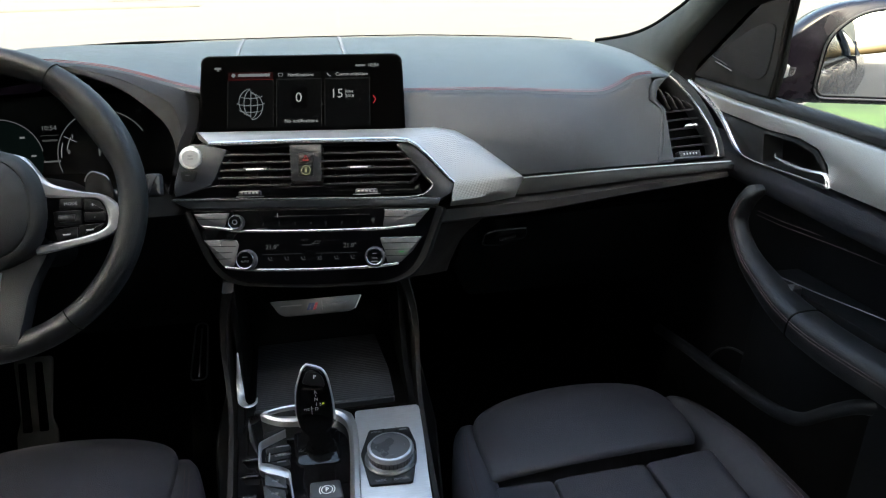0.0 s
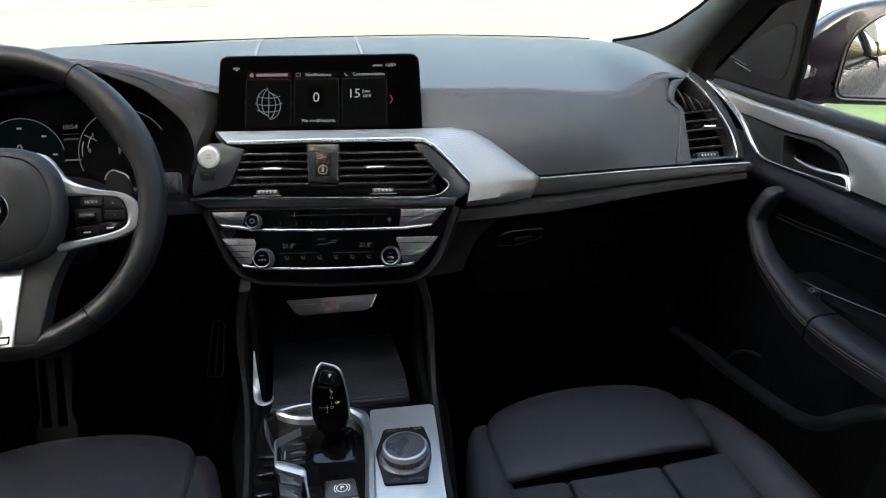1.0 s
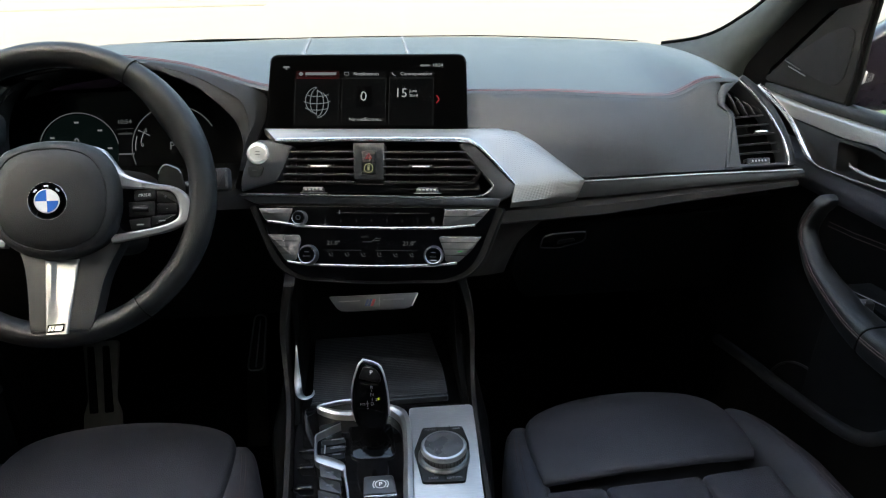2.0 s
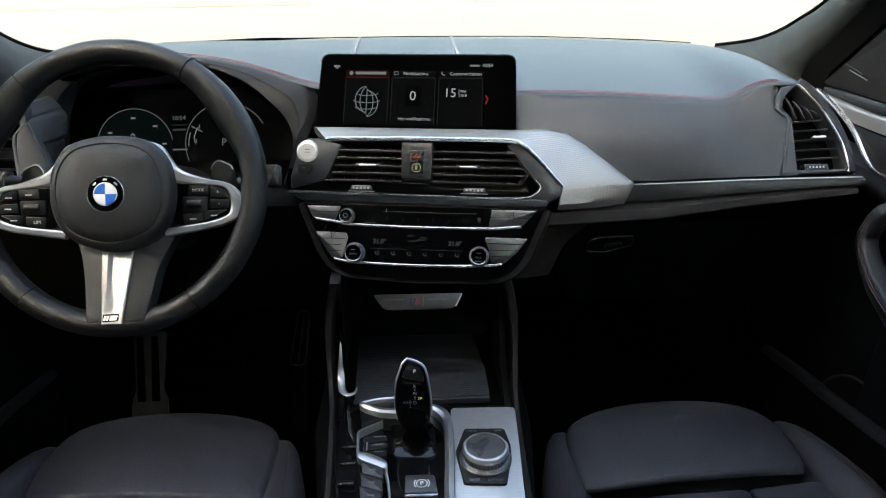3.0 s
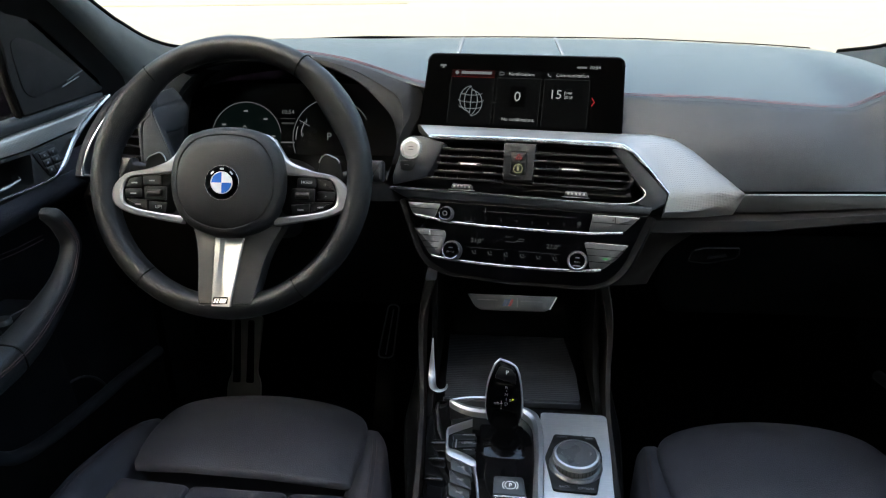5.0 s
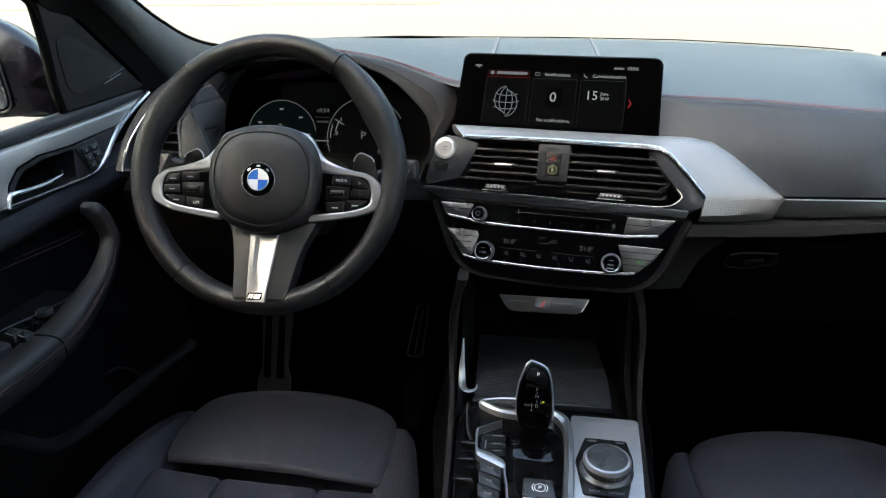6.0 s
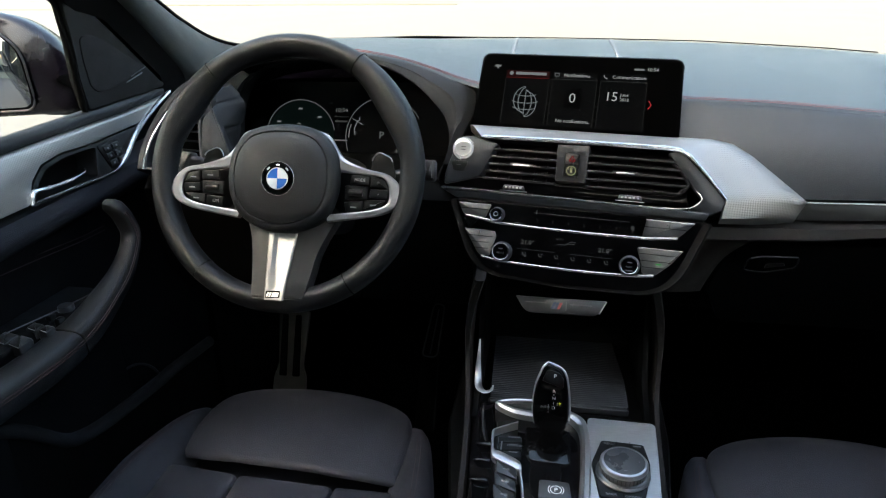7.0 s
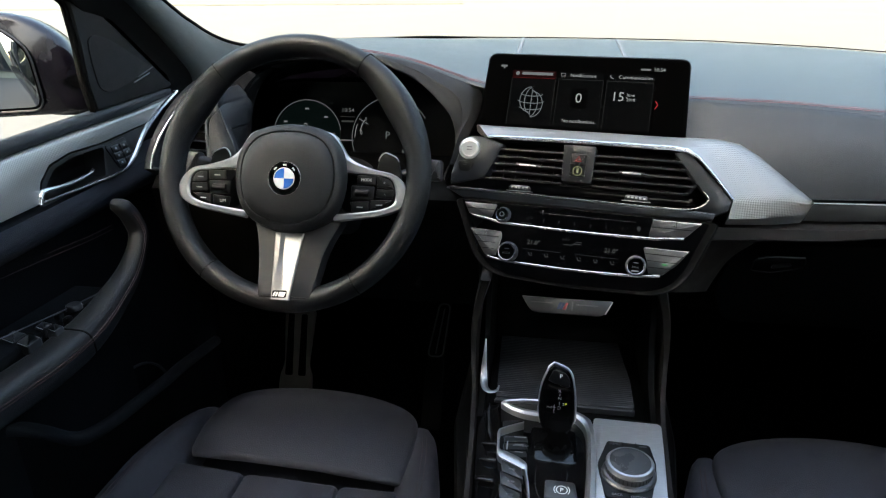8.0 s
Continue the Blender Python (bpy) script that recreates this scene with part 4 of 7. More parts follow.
    if s > 0:
        bm = B()
        box(bm, 0.634, 0.650, -0.204, -0.188, 0.818, 0.834, 0.003)
        part("window_switch", bm, M_KEY, d)
    else:
        for x0, x1, y0, y1, skew in ((-0.6985, -0.6745, -0.2990, -0.2690, 0.006), (-0.6730, -0.6505, -0.3050, -0.2745, 0.006), (-0.6780, -0.6605, -0.2635, -0.2425, 0.004), (-0.6590, -0.6425, -0.2660, -0.2460, 0.004)):
            bm = B()
            prism(bm, rounded([(x0, y0 + skew), (x1, y0), (x1, y1 - skew), (x0, y1)], 0.003), 0.818, 0.8315, 0.003)
            k = part("window_switch", bm, M_SWITCH, d)
            k.location.x = ax
            bm = B()
            tube(bm, [(x0 + 0.003, y0 + skew + 0.001, 0.8305), (x1 - 0.002, y0 + 0.001, 0.8305)], 0.0006, 6)
            part("switch_edge", bm, M_SILVER, k, "thin bright edge")
        bm = B()
        lathe(bm, [(0.001, 0), (0.0105, 0), (0.0105, 0.005), (0.009, 0.007), (0.0005, 0.007)], 24, Matrix.Translation((-0.6605, -0.2035, 0.829)))
        part("mirror_knob", bm, M_SWITCH, d, "round mirror knob").location.x = ax
        for x0, y0 in ((-0.6735, -0.2290), (-0.6570, -0.2345)):
            bm = B()
            box(bm, x0, x0 + 0.0085, y0, y0 + 0.011, 0.820, 0.8315, 0.002)
            part("mirror_switch", bm, M_BTN, d).location.x = ax
        # seat memory keys in the trim
        bm = B()
        prism(bm, rounded([(0.055, 1.0), (0.0, 0.998), (0.012, 0.958), (0.060, 0.962)], 0.006), 0.002, 0.005, 0.001, D)
        part("memory_panel", bm, M_BTN, d)
        for i in range(3):
            for jx in range(2):
                bm = B()
                cx, cz = 0.042 - 0.022 * jx, 0.990 - 0.011 * i
                box(bm, cx - 0.009, cx + 0.009, cz - 0.0045, cz + 0.0045, 0.004, 0.0068, 0.001, D)
                part("memory_key", bm, M_SATIN, d)
                bm = B()
                box(bm, cx - 0.002, cx + 0.002, cz - 0.0015, cz + 0.0015, 0.0068, 0.0071, m=D)
                part("key_mark", bm, M_PRINT, d)
    for off in (0, 0.007):
        bm = B()
        tube(bm, [(s * 0.7125, 0.0, 0.868 - off), (s * 0.7125, -0.06, 0.872 - off), (s * 0.7115, -0.16, 0.884 - off), (s * 0.709, -0.274, 0.897 - off), (s * 0.706, -0.6, 0.91 - off)], 0.0009, 5)
        part("panel_seam", bm, M_STITCH_DIM, d, "dark red stitching")
    # map pocket
    bm = B()
    path = smooth_path([(s * 0.655, 0.17, 0.560), (s * 0.645, 0.03, 0.592), (s * 0.64, -0.035, 0.6037), (s * 0.638, -0.115, 0.618), (s * 0.637, -0.186, 0.631), (s * 0.637, -0.235, 0.645), (s * 0.638, -0.268, 0.664), (s * 0.642, -0.314, 0.712), (s * 0.648, -0.352, 0.742), (s * 0.66, -0.40, 0.752), (s * 0.66, -0.8, 0.755)], 4)
    rings = [[p, p + V(s * 0.012, 0, 0.0), V(p.x + s * 0.012, p.y, 0.30), V(p.x, p.y, 0.30)] for p in path]
    loft(bm, rings)
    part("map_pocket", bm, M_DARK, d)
    bm = B()
    tube(bm, [p + V(s * 0.006, 0, 0) for p in path], 0.0105, 10)
    part("pocket_rim", bm, M_ARM, d)
    # speaker ring low in the door
    bm = B()
    tube(bm, [(s * 0.699, -0.06 + 0.118 * math.cos(t), 0.510 + 0.118 * math.sin(t)) for t in [2 * math.pi * i / 48 for i in range(48)]], 0.0022, 6, closed=True)
    part("speaker_ring", bm, M_KEY, d, "thin satin speaker ring")


car_door(1)
car_door(-1)


# ---- outside mirrors ----
def side_mirror(s):
    m = thing("side_mirror", None if s > 0 else Matrix.Translation((-0.027, 0, 0.004)), label="dark glossy outside mirror with framed mirror glass", category="side mirror", group="outside mirrors")
    bm = B()
    F = Matrix.Diagonal((s, 1, 1, 1)) @ pose(1.015, 0.20, 1.085, 87.5, 0, -17)
    out = rounded([(-0.143, -0.092), (0.11, -0.098), (0.125, 0.06), (0.04, 0.094), (-0.070, 0.080), (-0.132, 0.03)], [0.03, 0.04, 0.05, 0.05, 0.05, 0.03], 5)
    rings = []
    for sc, z in ((0.90, 0.012), (1.0, 0.004), (1.02, -0.02), (0.97, -0.06), (0.80, -0.10), (0.45, -0.12)):
        rings.append([(p.x * sc, p.y * sc, z) for p in out])
    loft(bm, rings, m=F)
    part("housing", bm, M_PAINT, m, "dark glossy painted housing", smooth=60)
    inner = [V(p.x * 0.72 + 0.030, p.y * 0.84 - 0.002) for p in out]
    bm = B()
    ring_plate(bm, [V((p.x - 0.04) * 1.07 + 0.04, p.y * 1.06) for p in inner], 0, 0.004, 0.018, F, inner)
    part("bezel", bm, M_GLOSS, m)
    bm = B()
    tube(bm, [F @ V((p.x - 0.04) * 1.05 + 0.04, p.y * 1.045, 0.018) for p in inner], 0.0022, 6, closed=True)
    part("bezel_edge", bm, M_KEY, m, "bright edge round the mirror glass")
    bm = B()
    prism(bm, inner, 0.012, 0.015, 0.001, F)
    part("mirror_glass", bm, M_MIRROR, m, "mirror glass")
    bm = B()
    prism(bm, rounded([(0.88, 0.34), (0.80, 0.36), (0.80, 0.29), (0.87, 0.25), (0.96, 0.24), (0.96, 0.31)], 0.02), 0.985, 1.035, 0.015, Matrix.Diagonal((s, 1, 1, 1)))
    part("foot", bm, M_DECK, m)
    # passenger lens silver for its glint, driver lens black for its dark reflection
    bm = B()
    prism(bm, rounded([(-0.148, -0.050), (-0.112, -0.046), (-0.108, -0.026), (-0.146, -0.020)], 0.006), -0.004, 0.012, 0.003, F)
    part("indicator", bm, M_SILVER if s > 0 else M_GLOSS, m, "small indicator lens")


side_mirror(1)
side_mirror(-1)


# ---- seats ----
def pillow(bm, pts, z0, z1, r, dome=0.004, m=None, lean=None, tuck=0.0):
    pts = [Vector(p).to_2d() for p in pts]
    c = sum(pts, V(0, 0)) / len(pts)
    size = sum((p - c).length for p in pts) / len(pts)
    rings = [[(p.x, p.y + (tuck if p.y < c.y - 0.06 else 0.0), z0) for p in pts]]
    for a in (0, 20, 40, 60, 80):
        k = 1 - r * (1 - math.cos(radians(a))) / size
        rings.append([(*(c + (p - c) * k), z1 - r + r * math.sin(radians(a))) for p in pts])
    k0 = 1 - r / size
    for f, h in ((0.75, 0.5), (0.45, 0.85), (0.15, 1.0)):
        rings.append([(*(c + (p - c) * k0 * f), z1 + dome * h) for p in pts])
    if lean:
        rings = [[(x, y, z + lean(x, y)) for x, y, z in rr] for rr in rings]
    loft(bm, rings, m=m)


def front_seat(s):
    st = thing("front_seat", label="black leather sports seat with red-stitched bolsters and thigh rest", category="car seat", group="front seats")
    S = Matrix.Diagonal((s, 1, 1, 1))
    if s < 0:
        st.location = (-0.006, 0.003, 0.004)
    bm = B()
    plan = rounded([(0.17, -0.64), (0.60, -0.64), (0.615, -0.30), (0.575, -0.13), (0.50, -0.075), (0.24, -0.075), (0.18, -0.13), (0.155, -0.30)], 0.05)
    pillow(bm, plan, 0.34, 0.545, 0.03, m=S)
    part("seat_base", bm, M_SEAT, st)
    bm = B()
    front = [(0.210, -0.226), (0.207, -0.16), (0.212, -0.105), (0.232, -0.070), (0.29, -0.042), (0.375, -0.028), (0.455, -0.030), (0.508, -0.045), (0.533, -0.080), (0.537, -0.14), (0.528, -0.196)]
    reach = 0.017 if s < 0 else 0.0  # the driver's thigh rest is drawn out further
    front = [(x, y + reach * max(0.0, min(1.0, (y + 0.17) / 0.08))) for x, y in front]
    plan = [p.to_2d() for p in smooth_path([(x, y, 0) for x, y in front], 4)] + [V(0.518, -0.212), V(0.45, -0.219), V(0.33, -0.226)]
    pillow(bm, plan, 0.54, 0.612, 0.010, 0.006, S, lean=lambda x, y: -0.10 * max(0.0, y + 0.16) - 1.3 * max(0.0, y + 0.11) ** 2 + 0.006 - 0.014 * ((x - 0.378) / 0.17) ** 2, tuck=0.07)
    part("thigh_rest", bm, M_SEAT, st, "padded leather thigh rest", smooth=60)
    for x0, x1 in ((0.206, 0.292), (0.294, 0.430), (0.432, 0.536)):
        bm = B()
        rear = lambda x: float(np.interp(x, [0.21, 0.33, 0.45, 0.545], [-0.228, -0.228, -0.222, -0.212])) - 0.006
        pillow(bm, rounded([(x0, -0.62), (x1, -0.62), (x1, rear(x1)), (x0, rear(x0))], 0.010), 0.5, 0.599, 0.012, 0.003, S)
        part("seat_panel", bm, M_SEAT, st)
    # side bolsters: a slanted flank up to a rounded crest, then down the outside
    for inner_, crest, outer_, rise in ((0.533, 0.030, 0.066, 0.028), (0.219, -0.024, -0.060, 0.016)):
        rings, crests = [], []
        for i in range(22):
            t = i / 21
            y = -0.080 - 0.54 * t ** 1.4
            k = min(1.0, math.sqrt(max(0.0, t) / 0.42)) if t < 0.42 else 1.0
            k = 0.12 + 0.88 * k
            zc = 0.578 + (rise + 0.006) * k + 0.02 * t
            sec = [(inner_, zc - rise * k - 0.035), (inner_, zc - rise * k), (inner_ + crest * 0.5 * k, zc - rise * 0.35 * k), (inner_ + crest * 0.95 * k, zc), (inner_ + (crest + (outer_ - crest) * 0.45) * k, zc - 0.001),
                   (inner_ + (crest + (outer_ - crest) * 0.8) * k, zc - 0.006 * k), (inner_ + outer_ * k * 1.02, zc - 0.020 * k), (inner_ + outer_ * k * 1.06, zc - 0.060), (inner_ + outer_ * k * 0.9, 0.45), (inner_, 0.45)]
            rings.append([V(s * x, y, z) for x, z in sec])
            crests.append(V(s * (inner_ + (crest + (outer_ - crest) * 0.45) * k), y, zc + 0.0003))
        bm = B()
        loft(bm, rings)
        part("bolster", bm, M_SEAT, st, "padded side bolster", smooth=70)
        for off in (0.0, 0.006):
            bm = B()
            tube(bm, [p + V(s * (-off if outer_ > 0 else off), 0, 0.0) for p in crests[3:]], 0.00045, 5)
            part("bolster_seam", bm, M_STITCH_DIM, st, "dark red stitching")
    # reclined backrest and head restraint
    R = S @ Matrix.Translation((0.375, -0.62, 0.56)) @ pose(0, 0, 0, 90 + 24, 0, 0)
    bm = B()
    pillow(bm, rounded([(-0.22, 0.0), (0.22, 0.0), (0.24, 0.35), (0.17, 0.62), (-0.17, 0.62), (-0.24, 0.35)], 0.05), -0.02, 0.10, 0.03, m=R)
    part("backrest", bm, M_SEAT, st)
    bm = B()
    pillow(bm, rounded([(-0.12, 0.66), (0.12, 0.66), (0.11, 0.82), (-0.11, 0.82)], 0.04), 0.0, 0.09, 0.03, m=R)
    part("head_restraint", bm, M_SEAT, st)


front_seat(1)
front_seat(-1)


# ---- centre console ----
console = thing("centre_console", label="black centre console with roller cover and brushed aluminium panel", category="console")


def centre_console():
    bm = B()
    prism(bm, rounded([(-0.150, 0.10), (-0.155, -0.14), (-0.125, -0.34), (-0.12, -0.75), (0.12, -0.75), (0.125, -0.34), (0.150, -0.14), (0.155, 0.10)], 0.02), 0.26, 0.655, 0.01)
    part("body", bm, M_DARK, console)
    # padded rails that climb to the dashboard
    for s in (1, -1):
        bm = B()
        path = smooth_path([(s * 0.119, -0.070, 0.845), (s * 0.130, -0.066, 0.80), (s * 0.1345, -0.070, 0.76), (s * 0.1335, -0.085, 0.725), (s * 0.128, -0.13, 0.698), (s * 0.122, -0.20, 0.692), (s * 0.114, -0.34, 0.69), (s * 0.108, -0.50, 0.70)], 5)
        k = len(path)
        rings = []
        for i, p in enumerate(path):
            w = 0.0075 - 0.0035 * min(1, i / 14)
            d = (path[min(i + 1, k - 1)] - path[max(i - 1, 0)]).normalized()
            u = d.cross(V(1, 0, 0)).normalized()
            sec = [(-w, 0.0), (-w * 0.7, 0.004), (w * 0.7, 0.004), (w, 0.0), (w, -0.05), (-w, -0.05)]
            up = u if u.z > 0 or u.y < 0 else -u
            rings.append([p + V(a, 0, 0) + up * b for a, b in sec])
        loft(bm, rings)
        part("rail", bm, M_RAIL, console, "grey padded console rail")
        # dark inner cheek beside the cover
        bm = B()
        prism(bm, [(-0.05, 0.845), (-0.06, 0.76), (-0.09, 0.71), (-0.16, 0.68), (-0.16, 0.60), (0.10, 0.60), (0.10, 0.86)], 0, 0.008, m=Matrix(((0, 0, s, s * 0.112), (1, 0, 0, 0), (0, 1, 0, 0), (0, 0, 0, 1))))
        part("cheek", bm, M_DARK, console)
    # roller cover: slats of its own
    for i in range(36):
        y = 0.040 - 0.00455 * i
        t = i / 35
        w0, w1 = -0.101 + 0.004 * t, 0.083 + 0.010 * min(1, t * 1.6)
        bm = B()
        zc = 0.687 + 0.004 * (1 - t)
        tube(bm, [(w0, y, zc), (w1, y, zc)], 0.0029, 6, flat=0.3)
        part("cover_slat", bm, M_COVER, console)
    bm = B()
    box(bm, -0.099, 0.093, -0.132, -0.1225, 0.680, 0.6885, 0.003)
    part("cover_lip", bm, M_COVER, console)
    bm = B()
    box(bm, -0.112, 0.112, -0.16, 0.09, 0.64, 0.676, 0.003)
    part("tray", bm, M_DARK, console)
    # gloss black deck round the lever
    bm = B()
    prism(bm, rounded([(-0.106, -0.142), (0.120, -0.158), (0.118, -0.20), (0.108, -0.34), (0.104, -0.52), (-0.104, -0.52), (-0.106, -0.34), (-0.115, -0.20)], 0.008), 0.655, 0.694, 0.003)
    part("deck", bm, M_DECK, console, "gloss black deck")
    # brushed aluminium panel
    bm = B()
    prism(bm, rounded([(0.035, -0.169), (0.121, -0.171), (0.115, -0.26), (0.108, -0.338), (0.104, -0.50), (0.024, -0.50), (0.029, -0.30), (0.032, -0.22)], [0.006, 0.008, 0.05, 0.05, 0.005, 0.005, 0.05, 0.05]), 0.69, 0.7005, 0.0015)
    part("aluminium_panel", bm, M_BRUSH, console, "brushed aluminium panel")
    # satin bow round the lever's front and right side
    bm = B()
    outer = smooth_path([(-0.030, -0.1545, 0), (-0.010, -0.1575, 0), (0.006, -0.1625, 0), (0.0185, -0.168, 0), (0.029, -0.1775, 0), (0.0335, -0.193, 0), (0.0355, -0.2152, 0), (0.034, -0.268, 0), (0.030, -0.3367, 0), (0.024, -0.50, 0)], 5)
    inner = smooth_path([(-0.032, -0.159, 0), (-0.012, -0.164, 0), (0.004, -0.172, 0), (0.0137, -0.181, 0), (0.0205, -0.193, 0), (0.0230, -0.205, 0), (0.0236, -0.2199, 0), (0.0222, -0.2676, 0), (0.0175, -0.3364, 0), (0.011, -0.50, 0)], 5)
    rings = []
    for o, q in zip(outer, inner):
        rings.append([V(o.x, o.y, 0.690), V(o.x, o.y, 0.7035), o.lerp(q, 0.12) + V(0, 0, 0.7055), o.lerp(q, 0.55) + V(0, 0, 0.7065), o.lerp(q, 0.9) + V(0, 0, 0.7035), V(q.x, q.y, 0.700), V(q.x, q.y, 0.690)])
    loft(bm, rings)
    part("bow", bm, M_BOW, console, "satin silver bow", smooth=25)
    bm = B()
    outer = smooth_path([(-0.030, -0.144, 0), (-0.055, -0.145, 0), (-0.074, -0.149, 0), (-0.088, -0.155, 0), (-0.078, -0.166, 0), (-0.062, -0.175, 0), (-0.046, -0.179, 0), (-0.028, -0.180, 0)], 4)
    inner = smooth_path([(-0.030, -0.148, 0), (-0.055, -0.149, 0), (-0.070, -0.152, 0), (-0.078, -0.156, 0), (-0.070, -0.160, 0), (-0.060, -0.164, 0), (-0.046, -0.167, 0), (-0.028, -0.168, 0)], 4)
    loft(bm, [[V(o.x, o.y, 0.692), V(o.x, o.y, 0.7025), o.lerp(q, 0.3) + V(0, 0, 0.705), o.lerp(q, 0.8) + V(0, 0, 0.704), V(q.x, q.y, 0.699), V(q.x, q.y, 0.692)] for o, q in zip(outer, inner)])
    part("front_bow", bm, M_BOW, console, "satin silver front edge")
    bm = B()
    prism(bm, [p.to_2d() for p in inner], 0.69, 0.699)
    part("bow_fill", bm, M_SATIN, console)
    # drive mode keys with bright frame
    bm = B()
    o2 = smooth_path([(-0.055, -0.1956, 0), (-0.0816, -0.2119, 0), (-0.0869, -0.2193, 0), (-0.0862, -0.240, 0), (-0.0848, -0.2599, 0), (-0.0782, -0.2692, 0), (-0.0538, -0.284, 0), (-0.0492, -0.294, 0), (-0.0445, -0.3384, 0), (-0.036, -0.50, 0)], 4)
    i2 = smooth_path([(-0.0547, -0.1985, 0), (-0.0800, -0.2140, 0), (-0.0842, -0.2215, 0), (-0.0832, -0.240, 0), (-0.0816, -0.2531, 0), (-0.0729, -0.2567, 0), (-0.0500, -0.2722, 0), (-0.0465, -0.294, 0), (-0.0418, -0.3385, 0), (-0.033, -0.50, 0)], 4)
    loft(bm, [[V(a.x, a.y, 0.690), V(a.x, a.y, 0.7035), a.lerp(c, 0.25) + V(0, 0, 0.7050), a.lerp(c, 0.8) + V(0, 0, 0.7050), V(c.x, c.y, 0.7035), V(c.x, c.y, 0.690)] for a, c in zip(o2, i2)])
    part("key_frame", bm, M_BOW, console, "satin silver frame of the drive mode keys")
    bm = B()
    prism(bm, rounded([(-0.0826, -0.1951), (-0.0552, -0.1879), (-0.0550, -0.1950), (-0.0810, -0.2100)], 0.002), 0.69, 0.702, 0.001)
    part("key", bm, M_BTN, console)
    for i in range(3):
        y = -0.222 - 0.014 * i
        bm = B()
        prism(bm, rounded([(-0.079, y), (-0.050, y + 0.004), (-0.048, y - 0.008), (-0.077, y - 0.012)], 0.002), 0.69, 0.699, 0.001)
        part("key", bm, M_BTN, console)
        bars("key_print", [(-0.066, -0.051, y - 0.0005, y + 0.001)] if i == 0 else [(-0.064, -0.0535, y - 0.001, y + 0.0003)], 0.699, M_PRINT_DIM, console)
    bars("key_print", [(-0.0745, -0.0728, -0.248, -0.232)], 0.6992, M_PRINT_DIM, console)
    writing("COMFORT", 0.0042, Matrix.Translation((-0.057, -0.2385, 0.6993)), M_PRINT, console)
    for i in range(3):
        y = -0.284 - 0.021 * i
        bm = B()
        prism(bm, rounded([(-0.0785, y + 0.013), (-0.054, y + 0.001), (-0.0515, y - 0.018), (-0.076, y - 0.0075)], 0.001), 0.69, 0.7028, 0.0006)
        part("key", bm, M_KEYPAD, console, "dark grey key with a white symbol")
        bars("key_print", [(-0.069, -0.065, y - 0.003, y - 0.0017), (-0.0645, -0.061, y - 0.0045, y - 0.0012)], 0.7028, M_PRINT, console)
    # parking brake key
    bm = B()
    prism(bm, rounded([(-0.026, -0.297), (0.008, -0.298), (0.011, -0.328), (-0.027, -0.327)], 0.003), 0.69, 0.7025, 0.002)
    part("parking_key", bm, M_KEYPAD, console, "grey parking brake key")
    bm = B()
    tube(bm, [(-0.026, -0.330, 0.701), (0.011, -0.331, 0.701)], 0.0015, 6)
    part("parking_key_edge", bm, M_CHROME, console)
    writing("P", 0.0085, Matrix.Translation((-0.007, -0.313, 0.7027)), M_WHITE, console)
    bm = B()
    tube(bm, [(-0.007 + 0.0062 * math.cos(t), -0.313 + 0.0062 * math.sin(t), 0.7028) for t in [2 * math.pi * i / 24 for i in range(24)]], 0.0005, 4, closed=True)
    for sx in (-1, 1):
        tube(bm, [(-0.007 + sx * 0.0088 * math.cos(t), -0.313 + 0.0088 * math.sin(t), 0.7028) for t in [radians(-40 + 10 * i) for i in range(9)]], 0.0005, 4)
    part("parking_symbol", bm, M_WHITE, console)
    # gloss ribs on the driver's side of the deck
    for i, y in enumerate((-0.235, -0.265, -0.30)):
        bm = B()
        tube(bm, [(-0.108, y + 0.006, 0.690), (-0.100, y, 0.697), (-0.086, y - 0.002, 0.697)], 0.0045, 8, flat=0.5)
        part("rib", bm, M_DECK, console)
    # bright tapered bar for the reflection streaking the gloss black beside the cover
    bm = B()
    path = smooth_path([(-0.1170, -0.074, 0.752), (-0.1172, -0.084, 0.735), (-0.1175, -0.092, 0.717), (-0.1168, -0.101, 0.705), (-0.1140, -0.1175, 0.700), (-0.1060, -0.1290, 0.700), (-0.0960, -0.1240, 0.700), (-0.0940, -0.1130, 0.701)], 4)
    k = len(path) - 1
    tube(bm, path, [0.0006 + 0.0046 * math.sin(math.pi * min(1.0, 0.02 + 0.96 * i / k)) ** 1.3 for i in range(k + 1)], 8, flat=0.3)
    part("cup_glint", bm, M_BOW, console, "bright bar standing for a reflection beside the cover")
    bm = B()
    box(bm, -0.112, 0.112, 0.06, 0.10, 0.62, 0.90, 0.003)
    part("bay_back", bm, M_RUBBER, console)
    # armrest box behind
    bm = B()
    box(bm, -0.10, 0.10, -1.2, -0.55, 0.30, 0.80, 0.03)
    part("armrest_box", bm, M_SEAT, console)


M_RAIL = mat("dark padded rail", (0.0120, 0.0103, 0.0096), 0.65, spec=0.15, bump=0.2, bscale=1000, kind="voronoi", var=0.12)
M_COVER = mat("ribbed cover", (0.0115, 0.0125, 0.0150), 0.5, spec=0.3, var=0.1, vscale=80)
M_PRINT_DIM = mat("dim key print grey", (0.16, 0.16, 0.165), 0.5, var=0)
M_BOW = mat("satin bow metal", (0.4, 0.4, 0.41), 0.3, 0.85, var=0.04)
M_KEYPAD = mat("grey keypad", (0.020, 0.021, 0.0235), 0.4, var=0.06)
centre_console()


